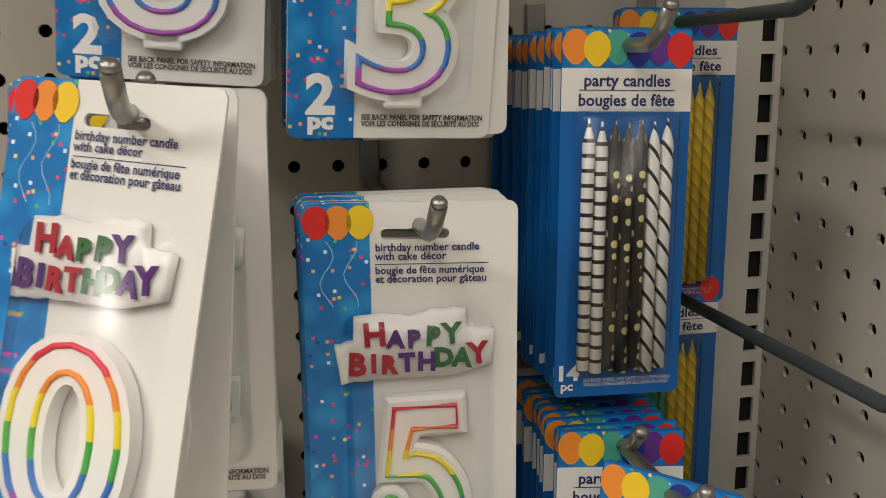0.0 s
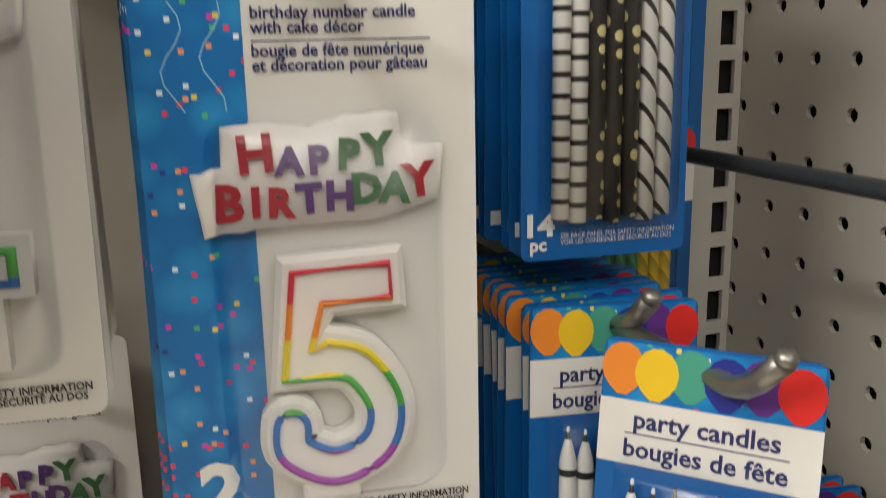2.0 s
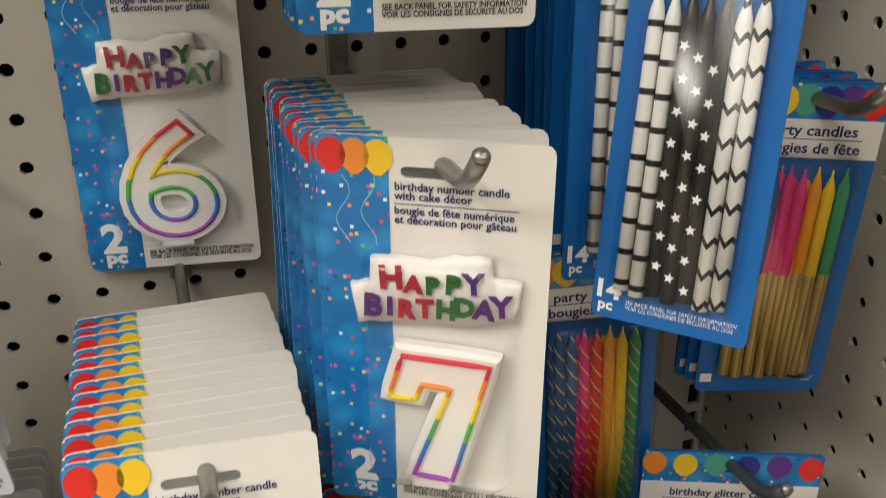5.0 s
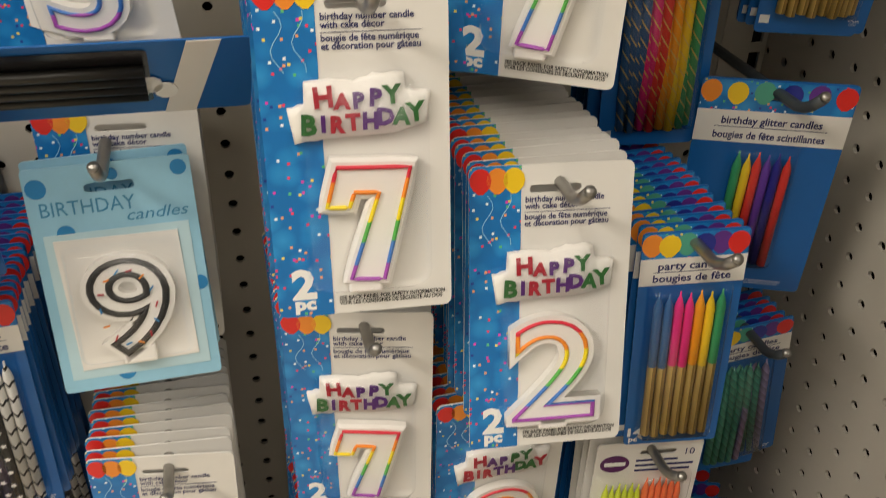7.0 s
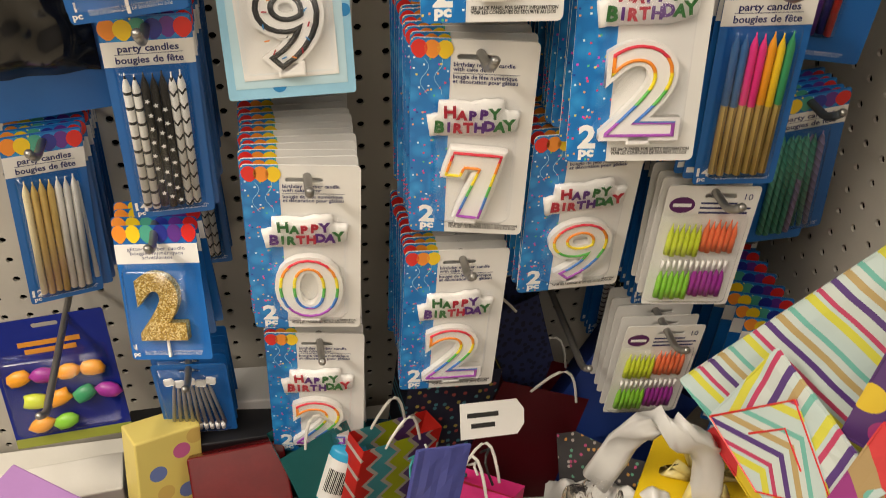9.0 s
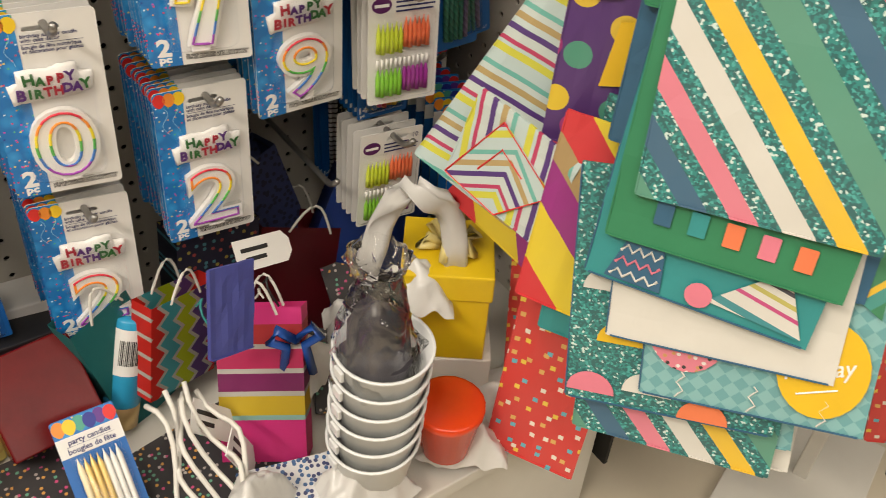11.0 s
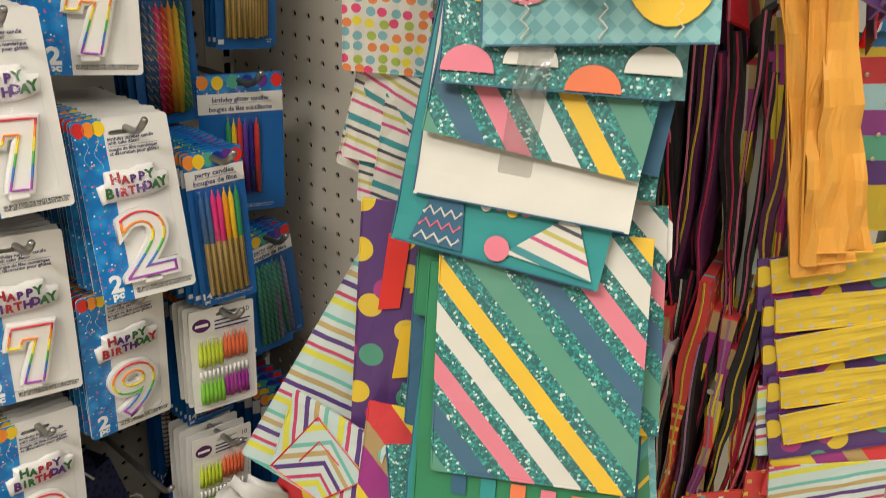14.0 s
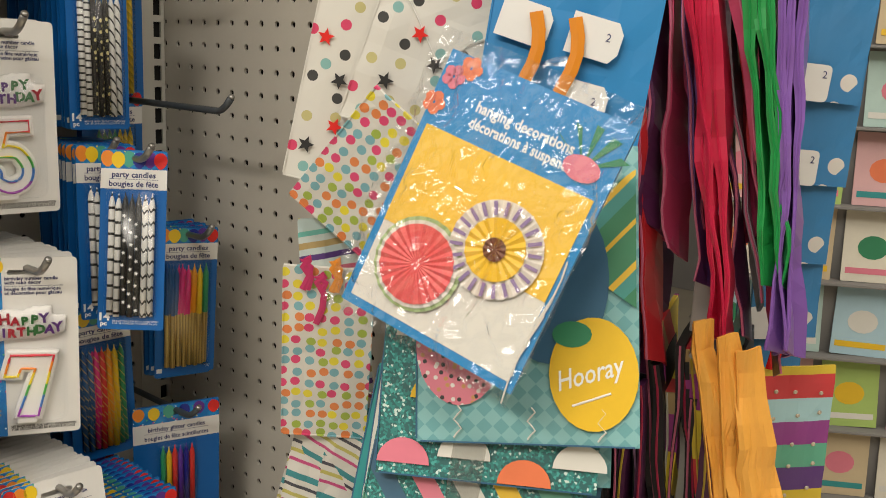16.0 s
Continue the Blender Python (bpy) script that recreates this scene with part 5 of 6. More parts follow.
for x, z, c in ((0.010, -0.018, "pink_print"), (0.004, -0.040, "coral_print"), (0.020, -0.008, "coral_print")):
    for k in range(5):
        a = 2 * math.pi * k / 5
        part("blossom", plate(ellipse(x + 0.005 * math.cos(a), z + 0.005 * math.sin(a), 0.0042, 0.0042, 8), -0.0049, -0.0043), MATS[c], deco)
for k in range(5):
    a = radians(30 + 30 * k)
    part("frond", plate([(0.124, -0.040), (0.124 + 0.030 * math.cos(a) + 0.003, -0.040 + 0.030 * math.sin(a)), (0.124 + 0.028 * math.cos(a) - 0.003, -0.040 + 0.028 * math.sin(a) + 0.003)], -0.0047, -0.0042), PLAIN_SEA, deco)
part("print_shape", plate(ellipse(0.124, -0.040, 0.014, 0.009, 14), -0.0052, -0.0048), PINKP, deco)


def fan(cx, cz, r, inner, cols, teeth, parent, name):
    """A pleated paper rosette."""
    bm = bmesh.new()
    c = bm.verts.new((cx, -0.0065, cz))
    rim = [bm.verts.new((cx + r * math.cos(2 * math.pi * k / teeth), -0.0062 - 0.0018 * (k % 2), cz + r * math.sin(2 * math.pi * k / teeth))) for k in range(teeth)]
    for k in range(teeth):
        bm.faces.new((c, rim[(k + 1) % teeth], rim[k]))
    bmesh.ops.recalc_face_normals(bm, faces=bm.faces[:])
    return part(name, bm, cols, parent, inner)


fan(0.0456, -0.150, 0.0345, "green and cream rim", paint("melon_rind", (0.36, 0.48, 0.22), 0.5), 48, deco, "paper_fan")
rind = fan(0.0456, -0.150, 0.0318, "", PLAIN_WHITE, 48, deco, "paper_fan")
rind.location.y = -0.0012
melon = fan(0.0456, -0.150, 0.029, "watermelon red", paint("melon_red", (0.72, 0.10, 0.10), 0.5), 48, deco, "paper_fan")
melon.location.y = -0.0024
daisy = fan(0.0943, -0.115, 0.035, "lilac and yellow daisy", paint("daisy_cream", (0.75, 0.70, 0.62), 0.5), 44, deco, "paper_fan")
for k in range(22):
    a = 2 * math.pi * k / 22
    part("ray", shared("ray", lambda: box(0.010, 0.0006, 0.0026, 0, 0, 0), paint("daisy_violet", (0.25, 0.17, 0.35), 0.5), "ray"), None, daisy, m=pose(0.0943 + 0.029 * math.cos(a), -0.0090, -0.115 + 0.029 * math.sin(a), 0, -math.degrees(a), 0))
d2 = fan(0.0943, -0.115, 0.0225, "", SUNP, 36, deco, "paper_fan")
d2.location.y = -0.0014
d3 = fan(0.0943, -0.115, 0.0085, "brown heart", paint("daisy_brown", (0.16, 0.05, 0.02), 0.5), 20, deco, "paper_fan")
d3.location.y = -0.0028
for k in range(4):
    part("cord", tube([(W - 0.004 + 0.002 * math.sin(i + k), -0.006, -0.10 - 0.012 * i - 0.02 * k) for i in range(5)], 0.0007, 5), PLAIN_WHITE, deco)
bm = bmesh.new()
bmesh.ops.create_grid(bm, x_segments=90, y_segments=120, size=0.5, matrix=pose(W / 2, -0.019, -H / 2 + 0.004, 90) @ Matrix.Diagonal((W + 0.012, H + 0.016, 1, 1)))
for v in bm.verts:
    v.co.y += 0.0095 * noise.noise(Vector((v.co.x * 62 + v.co.z * 20, 1, v.co.z * 30))) - 0.0075 * abs(noise.noise(Vector((v.co.x * 70 - v.co.z * 45, 7, v.co.z * 34 + v.co.x * 20)))) + 0.0022 * noise.noise(Vector((v.co.x * 160, 7, v.co.z * 110)))
film = part("film", bm, FOIL, deco, "wrinkled clear film", True)
film.visible_shadow = False

# bags on the strip nearer the corner
SIDE = (-0.12, -0.37, -48)


def side_bag(u, z, off, w, h, material, label, ry=0.0):
    return sheet_bag("gift_bag", at_plane(*SIDE, u, z, off, ry), w, h, material, label)


def side_sheet(x, y, z, rx, ry, rz, w, h, material, label):
    return sheet_bag("gift_bag", pose(x, y, z, rx, ry, rz), w, h, material, label)


L_FLECK, L_FLAME, L_BRIGHT, L_FINE = "red gift bag with scattered gold fleck print", "gift bag with red, yellow and plum slanting stripes", "gift bag with bright striped chevron print", "white gift bag with fine coloured stripes"
side_bag(0.004, 0.25, 0.000, 0.09, 0.27, FLECK, L_FLECK, -3)
side_sheet(-0.195, -0.440, 0.275, -8, 2, -60, 0.10, 0.24, FLECK, L_FLECK)
side_sheet(-0.1890, -0.3240, 0.5360, -9, 31, -62, 0.166, 0.20, FLAME, L_FLAME)
side_sheet(-0.2117, -0.3001, 0.5775, -9, 27, -58, 0.120, 0.27, BRIGHT, L_BRIGHT)
flap = side_sheet(-0.2030, -0.3400, 0.5771, -6, 15, -74, 0.112, 0.100, BRIGHT_UP, L_BRIGHT)
part("folded_base", plate([(0.001, 0.004), (0.034, 0.088), (0.104, 0.056), (0.064, 0.000)], -0.0040, -0.0022), BRIGHT_FOLD, flap, "folded base with nested chevrons")
for q in ([(0.001, 0.004), (0.034, 0.088), (0.104, 0.056), (0.064, 0.000), (0.001, 0.004)], [(0.030, 0.030), (0.044, 0.064), (0.072, 0.052)]):
    part("red_border", tube([(a, -0.0044, b) for a, b in q], 0.0009, 4), BALLOON["red"], flap, "thin red printed border")
plum = side_sheet(-0.1620, -0.4190, 0.6480, -2, 2, -52, 0.068, 0.235, PURPLE, "purple gift bag with gold dot print")
for a, b, w, h, tone in ((0.046, 0.060, 0.018, 0.060, SUNP), (0.030, 0.130, 0.020, 0.080, BALLOON["red"]), (0.056, 0.150, 0.016, 0.050, SUNP)):
    part("print_patch", plate([(a - w / 2, b), (a + w / 2, b + 0.004), (a + w / 2 + 0.006, b + h), (a - w / 2 + 0.006, b + h - 0.004)], -0.0046, -0.0040), tone, plum)
side_sheet(-0.1900, -0.4450, 0.500, -8, 4, -60, 0.09, 0.19, FLAME, L_FLAME)
side_bag(0.010, 0.800, 0.010, 0.08, 0.17, FINE, L_FINE, 8)
side_sheet(-0.1203, -0.3495, 0.893, 8, 16, -60, 0.078, 0.12, FINE, L_FINE)
side_bag(-0.008, 0.905, 0.005, 0.078, 0.13, FINE, L_FINE, 10)
side_bag(0.006, 0.860, 0.000, 0.078, 0.13, FINE, L_FINE, 3)
dots = side_sheet(-0.1356, -0.3771, 0.9878, 13, 2, -49, 0.076, 0.170, POLKAS, "white gift bag with bright coloured dots")
for k in range(3):
    pts = [(0.020 + 0.012 * k + 0.004 * math.sin(2.2 * i), -0.004 - 0.001 * k, 0.150 + 0.030 * math.sin(math.pi * i / 8) - 0.004 * i * (k % 2)) for i in range(9)]
    rb = tube(pts, 0.0032, 6)
    for v in rb.verts:
        v.co.y = (v.co.y + 0.004) * 0.3 - 0.004
    part("ribbon_handle", rb, paint("ribbon_magenta", (0.50, 0.02, 0.12), 0.3) if k < 2 else paint("ribbon_orange", (0.72, 0.25, 0.02), 0.3), dots, "satin ribbon handle")
side_bag(0.018, 0.98, -0.010, 0.06, 0.20, BRIGHT, "gift bag with bright striped chevron print", -4)
sprinkled = side_bag(-0.007, 1.222, 0.014, 0.150, 0.22, SPARSE, "white gift bag with sparse dots and stars", 11)
STAR_LOOP = [((0.0075 if i % 2 == 0 else 0.0032) * math.sin(math.pi * i / 5), (0.0075 if i % 2 == 0 else 0.0032) * math.cos(math.pi * i / 5)) for i in range(10)]
for a, b, turn, tone in ((0.014, 0.030, 10, BLACK_INK), (0.030, 0.088, 30, BLACK_INK), (0.012, 0.120, 0, BALLOON["red"]), (0.020, 0.170, 22, BLACK_INK), (0.034, 0.050, 15, BALLOON["red"])):
    part("star_print", shared(("bagstar", tone.name), lambda: plate(STAR_LOOP, -0.0003, 0.0003), tone, "star_print"), None, sprinkled, m=pose(a, -0.0042, b, 0, turn, 0))
folded = side_bag(0.040, 1.275, 0.024, 0.120, 0.13, SPARSE, "white gift bag with sparse dots and stars", 18)
for a, b, turn, tone in ((0.026, 0.040, 5, BLACK_INK), (0.060, 0.066, 25, BLACK_INK), (0.040, 0.085, 12, BALLOON["red"]), (0.080, 0.030, 40, BALLOON["yellow"])):
    part("star_print", shared(("bagstar", tone.name), lambda: plate(STAR_LOOP, -0.0003, 0.0003), tone, "star_print"), None, folded, m=pose(a, -0.0042, b, 0, turn, 0))
part("fold_crease", tube([(0.004, -0.0030, 0.126), (0.060, -0.0036, 0.070), (0.116, -0.0030, 0.126)], 0.0006, 4), WHITE_CARD, folded, "creased folded base")
side_sheet(-0.1276, -0.3754, 1.2055, 18, 39, -55, 0.084, 0.130, POLKAS, "white gift bag with bright coloured dots")

# upper tags and ribbon over the main strip
top = sheet_bag("gift_bag", pose(-0.070, -0.522, 1.262, -4, 6, -58), 0.130, 0.22, paint("azure_paper", (0.02, 0.22, 0.5), 0.5), "azure gift bag with white tags and orange ribbon")
for u, z, ry in ((0.005, 0.085, 10), (0.060, 0.080, 8), (0.058, 0.030, 6)):
    tg = part("gift_tag", plate([(0, 0), (0.045, 0), (0.052, 0.010), (0.052, 0.030), (0.045, 0.040), (0, 0.040)], -0.0006, 0.0006), WHITE_CARD, top, "white gift tag", m=pose(u, -0.008, z, 0, ry, 0) @ Matrix.Scale(0.78, 4))
    words("2", 0.011, INK, tg, 0.036, 0.020, y=-0.0009, name="count")
for k in range(2):
    pts = [(0.035 + 0.030 * k + 0.006 * math.sin(i * 0.8), -0.012, 0.105 - 0.013 * i) for i in range(7)]
    rb = tube(pts, 0.006, 6)
    for v in rb.verts:
        v.co.y = (v.co.y + 0.012) * 0.25 - 0.012
    part("ribbon", rb, paint("ribbon_orange", (0.72, 0.25, 0.02), 0.3), top, "orange satin ribbon")


# ---- bags on the far side of the side panel ----
FAR = (0.25, -0.65, -48)
# the black entry is a bag colour and also paints the shaded gaps between bags
EDGE = [paint("edge_plum", (0.10, 0.02, 0.08), 0.4), paint("edge_rose", (0.50, 0.05, 0.13), 0.35), paint("edge_black_gap_shade", (0.012, 0.011, 0.014), 0.5), paint("edge_violet", (0.13, 0.06, 0.24), 0.35),
        paint("edge_red", (0.55, 0.02, 0.03), 0.4), paint("edge_grey", (0.25, 0.22, 0.26), 0.4), FLAME, FLECK, paint("edge_white", (0.62, 0.60, 0.57), 0.5), BRIGHT, SUNDOT, paint("edge_teal", (0.04, 0.22, 0.20), 0.4)]

FOLD = [paint("fold_rose", (0.60, 0.16, 0.26), 0.3), paint("fold_mauve", (0.38, 0.20, 0.36), 0.3), paint("fold_ruby", (0.45, 0.03, 0.08), 0.3), paint("fold_cream", (0.58, 0.54, 0.46), 0.4), paint("fold_yellow", (0.60, 0.44, 0.05), 0.4)]


def edge_bag(u, z, off, h, material, lean, w=0.11, label="folded gift bag hanging edge-on in a tight row"):
    ob = thing("gift_bag", at_plane(*FAR, u, z, off, lean) @ pose(0, 0, 0, 0, 0, 64), label, "gift bag", "edge-on gift bags")
    bm = bmesh.new()
    n = 16
    turn, bulge = math.sin(u * 911) * 0.010, 0.0060 + 0.0030 * math.sin(u * 677)
    for s in (-1, 1):
        col = [[bm.verts.new((x * (1 - 0.45 * j / n) + 0.007 * noise.noise(Vector((u * 400, j * 0.5, x * 30))), s * bulge * (1 - 0.72 * j / n) * (1 + 0.35 * math.sin(9 * j / n + u * 90)) + turn * (j / n) * (1 - 2 * x / w) + 0.010 * noise.noise(Vector((j * 0.34, u * 170, x * 14))) * (0.3 + j / n), -h * j / n - (0.030 * (x / w) if j == n else 0))) for x in (0, w * 0.5, w)] for j in range(n + 1)]
        for j in range(n):
            for i in range(2):
                q = (col[j][i], col[j][i + 1], col[j + 1][i + 1], col[j + 1][i])
                bm.faces.new(q if s < 0 else q[::-1])
        if s < 0:
            first = col
    ring = lambda g: [g[0][0], g[0][1], g[0][2]] + [g[j][2] for j in range(1, n + 1)] + [g[n][1], g[n][0]] + [g[j][0] for j in range(n - 1, 0, -1)]
    a, b = ring(first), ring(col)
    for i in range(len(a)):
        bm.faces.new((a[i], b[i], b[(i + 1) % len(a)], a[(i + 1) % len(a)]))
    bmesh.ops.recalc_face_normals(bm, faces=bm.faces[:])
    part("body", bm, material, ob)
    part("fold", tube([(-0.0015 + 0.007 * noise.noise(Vector((u * 400, j * 0.5, 0))), turn * (j / n) + 0.010 * noise.noise(Vector((j * 0.34, u * 170, 0))) * (0.3 + j / n), -h * j / n) for j in range(n + 1)], 0.0013, 5), (FOLD[int(abs(u) * 5000) % (3 if z > 1.2 else 5)] if label.startswith("folded") else material), ob, "pale folded edge")
    return ob


rnd = random.Random(11)
for k in range(17):
    u = -0.165 + 0.0072 * k
    edge_bag(u, 1.46 + rnd.uniform(-0.02, 0.05), rnd.uniform(-0.03, 0.02), rnd.uniform(0.28, 0.46), EDGE[rnd.choice((0, 1, 1, 1, 3, 5, 1, 4))], rnd.uniform(-15, -2))
for k in range(3):
    edge_bag(-0.112 + 0.011 * k, 1.42, 0.030, 0.36, paint("edge_crimson", (0.62, 0.02, 0.07), 0.3), -11 + k, label="crimson folded gift bag hanging edge-on")
    edge_bag(-0.060 + 0.009 * k, 1.42, 0.042, 0.30, paint("edge_green", (0.02, 0.30, 0.07), 0.3), -12 + k, label="green folded gift bag hanging edge-on")
    edge_bag(-0.028 + 0.009 * k, 1.42, 0.046, 0.36, paint("edge_lilac", (0.24, 0.11, 0.42), 0.3), -7 + k, label="lilac folded gift bag hanging edge-on")
# black is picked often in these two rows to paint shade between bags
for k in range(26):
    u = -0.156 + 0.0066 * k
    edge_bag(u, 1.02 + rnd.uniform(-0.05, 0.05), rnd.uniform(-0.05, -0.01), rnd.uniform(0.35, 0.5), EDGE[rnd.choice((2, 2, 2, 2, 6, 6, 0, 1, 10, 11))], rnd.uniform(-9, -1))
for k in range(26):
    u = -0.128 + 0.0066 * k
    edge_bag(u, 0.70 + rnd.uniform(-0.06, 0.06), rnd.uniform(-0.04, 0.01), rnd.uniform(0.32, 0.46), EDGE[rnd.choice((6, 2, 2, 2, 7, 8, 8) if k < 12 else (6, 6, 2, 2, 4, 7, 10))], rnd.uniform(-5, 6))
AMBER = paint("amber_tissue", (0.88, 0.42, 0.07), 0.45, var=0.15)
for k in range(3):
    tissue = sheet_bag("tissue_pack", at_plane(*FAR, -0.010 + 0.005 * k, 0.785 + 0.016 * k, 0.050 + 0.006 * k, -12 + 2 * k), 0.031, 0.31 - 0.030 * k, AMBER, "folded amber tissue paper in a clear sleeve")
    for ch in tissue.children:
        for v in ch.data.vertices:
            f = max(0.0, min(1.0, v.co.z / 0.33))
            v.co.x = v.co.x * (1.75 - 1.2 * f) + 0.006 * noise.noise(Vector((k * 3.1, 0.5, v.co.z * 22)))
            v.co.y += 0.012 * noise.noise(Vector((v.co.x * 60 + 5 * k, 2.0, v.co.z * 16)))
gem = sheet_bag("gift_bag", pose(0.3394, -0.6296, 0.7874, 0, -2, -43), 0.112, 0.210, GEMS, "gift bag with red, blue, purple and yellow gem bands")
rg = random.Random(4)
for i in range(6):
    for j in range(4):
        part("gem", shared("gem", lambda: lathe([(0.0028, 0), (0.0018, 0.0014)], 8), paint("gem_glass", (0.62, 0.56, 0.44), 0.15, 0.3), "gem"), None, gem,
             m=pose(0.012 + 0.027 * j + rg.uniform(-0.004, 0.004), -0.004, 0.022 + 0.032 * i + rg.uniform(-0.005, 0.005), 90))
rb = tube([(0.030 + 0.010 * math.sin(k * 0.5), -0.008, 0.185 + 0.075 * math.sin(math.pi * (k + 1) / 9)) for k in range(8)], 0.006, 6)
for v in rb.verts:
    v.co.y = (v.co.y + 0.008) * 0.25 - 0.008
part("ribbon_handle", rb, paint("ribbon_scarlet", (0.62, 0.01, 0.01), 0.25), gem, "scarlet satin ribbon handle")
for k in range(5):
    sheet_bag("gift_bag", at_plane(*FAR, -0.020 + 0.010 * k, 0.760 - 0.044 * k, 0.036 + 0.004 * k, -13 + 4 * (k % 2) - k), 0.150, 0.038, SUNDOT, "yellow gift bag with silver dots, folded in a fan")
    sheet_bag("gift_bag", at_plane(*FAR, -0.030 + 0.010 * k, 0.736 - 0.044 * k, 0.0305 + 0.004 * k, -9 + 4 * (k % 2) - k), 0.150, 0.060, PURPLE, "purple gift bag with gold dots, folded in a fan")
for k in range(4):
    sheet_bag("gift_bag", at_plane(*FAR, -0.004 + 0.014 * k, 0.560 - 0.050 * k, 0.040 + 0.004 * k, -8 + 12 * (k % 2)), 0.130, 0.09, (BRIGHT, FLAME)[k % 2], "gift bag with bright slanting stripes, folded in a fan")
for k in range(3):
    sheet_bag("gift_bag", at_plane(*FAR, -0.020 + 0.030 * k, 0.235 + 0.04 * k, 0.030 + 0.006 * k, -12 + 8 * k), 0.095, 0.26, FLECK, "red gift bag with scattered gold fleck print")
sheet_bag("gift_bag", at_plane(*FAR, 0.03, 0.17, 0.020, -8), 0.11, 0.16, spots("mono_tile_print", (0.55, 0.53, 0.5), [(0.03, 0.03, 0.04)], 110, 0.36, rand=0.1, metric="CHEBYCHEV"), "black and white patterned gift bag")

pole = thing("display_post", pose(0.30, -0.58, 0, 0, 0, 20), "slim white display post that carries the bags", "display post")
part("shaft", box(0.02, 0.02, 1.7, 0, 0, 0.85, 0.002), PEG_EDGE, pole)
part("foot", box(0.25, 0.18, 0.02, 0, 0, 0.01, 0.002), PEG_EDGE, pole)
for k in range(3):
    part("arm", tube([(-0.10, 0.0, 1.46 - 0.42 * k), (0.0, 0.0, 1.47 - 0.42 * k), (0.05, 0.01, 1.46 - 0.42 * k)], 0.004, 8), STEEL, pole, "steel arm")

# tags and pale bags between the two rows of bags
for k in range(6):
    tg = thing("gift_tag", pose(-0.172, -0.535, 0.42 + 0.085 * k, -8, 14 - 4 * k, -58) @ pose(0.116 + 0.005 * (k % 2), 0.042 + 0.003 * k, 0), "white gift tag hanging from a bag", "gift tag", "white gift tags")
    part("tag", plate([(0, 0), (0.055, 0), (0.064, 0.012), (0.064, 0.040), (0.055, 0.052), (0, 0.052)], -0.0006, 0.0006), WHITE_CARD, tg)
    part("tag_rule", box(0.040, 0.0003, 0.0012, 0.028, -0.0009, 0.010), BLACK_INK, tg)

# blue bags and white tags further along, and a rack of greeting cards beyond
AZURE = spots("azure_gold_dot_print", (0.02, 0.20, 0.45), [(0.72, 0.52, 0.12), (0.7, 0.66, 0.6)], 26, 0.26, rand=0.8, keep=0.72)
for k in range(5):
    bb = sheet_bag("gift_bag", at_plane(0.42, -0.60, -48, 0.004 + 0.005 * (k % 2), 1.30 - 0.10 * k, -0.01 * k, 4 - 2 * k), 0.085, 0.15, AZURE, "azure gift bag with gold disc print")
    tg = part("gift_tag", plate(rounded(0.05, 0.042, 0.006, 3, 0.02, 0.02), -0.006, -0.0052), WHITE_CARD, bb, "white gift tag")
    words("2", 0.012, INK, tg, 0.034, 0.026, y=-0.0064, name="count")
cone = thing("orange_party_pack", at_plane(0.42, -0.60, -48, 0.060, 1.46, 0.02, 8), "orange patterned party bag on a hook", "gift bag")
part("body", plate([(0, 0), (0.06, 0.005), (0.055, 0.12), (0.008, 0.12)], -0.006, 0.0), spots("orange_net_print", (0.70, 0.16, 0.02), [(0.3, 0.05, 0.02)], 120, 0.2, rand=0.2), cone)
part("neck", lathe([(0.026, 0.12), (0.012, 0.135), (0.022, 0.16)], 12), ORANGEP, cone, m=pose(0.03, 0, 0))

rack = thing("card_rack", pose(1.15, -0.42, 0, 0, 0, -58), "white wire rack full of greeting cards", "card rack")
part("back_panel", box(0.9, 0.02, 1.82, 0.30, 0.06, 0.91), WALL, rack)
CARDS = [paint("card_mint", (0.45, 0.60, 0.55), 0.5), paint("card_rose", (0.70, 0.42, 0.42), 0.5), paint("card_cream", (0.75, 0.70, 0.58), 0.5), paint("card_sky", (0.42, 0.60, 0.68), 0.5), paint("card_lime", (0.40, 0.55, 0.15), 0.5), paint("card_sand", (0.6, 0.48, 0.3), 0.5)]
for r in range(9):
    part("ledge", box(0.9, 0.05, 0.006, 0.30, 0.025, 0.30 + 0.155 * r, 0.001), WALL, rack)
rc = random.Random(8)
for r in range(9):
    for c in range(7):
        cd = thing("greeting_card", pose(1.15, -0.42, 0, 0, 0, -58) @ pose(-0.11 + 0.135 * c, 0.028, 0.304 + 0.155 * r, -8, rc.uniform(-2, 2), 0), "greeting card standing on the rack ledge", "greeting card", "greeting cards on the rack")
        part("cover", shared(("gc", (r * 5 + c * 3) % 6), lambda: plate(rounded(0.115, 0.145, 0.002, 2, 0, 0.0725), -0.001, 0.001), CARDS[(r * 5 + c * 3) % 6], "cover"), None, cd)
        part("motif", shared(("gm", (r + c * 2) % 5), lambda: plate(ellipse(0, 0.070, 0.030, 0.024, 14), -0.0018, -0.0012), (PINKP, SUNP, PLAIN_WHITE, PLAIN_SEA, ORANGEP)[(r + c * 2) % 5], "motif"), None, cd)
        part("band", shared(("gb", (r + c) % 4), lambda: box(0.100, 0.0006, 0.012, 0, -0.0015, 0.022), (PLAIN_WHITE, SUNP, PINKP, PLAIN_TEAL)[(r + c) % 4], "band"), None, cd)
        if r == 4 and c == 1:
            words("I\nLOVE", 0.022, BLACK_INK, cd, 0, 0.115, y=-0.002, align="CENTER", name="wording")


# ---- things lying on the base shelf ----
DECK = 0.246
GOLDBOX = paint("yellow_box_card", (0.70, 0.48, 0.01), 0.4, var=0.12)


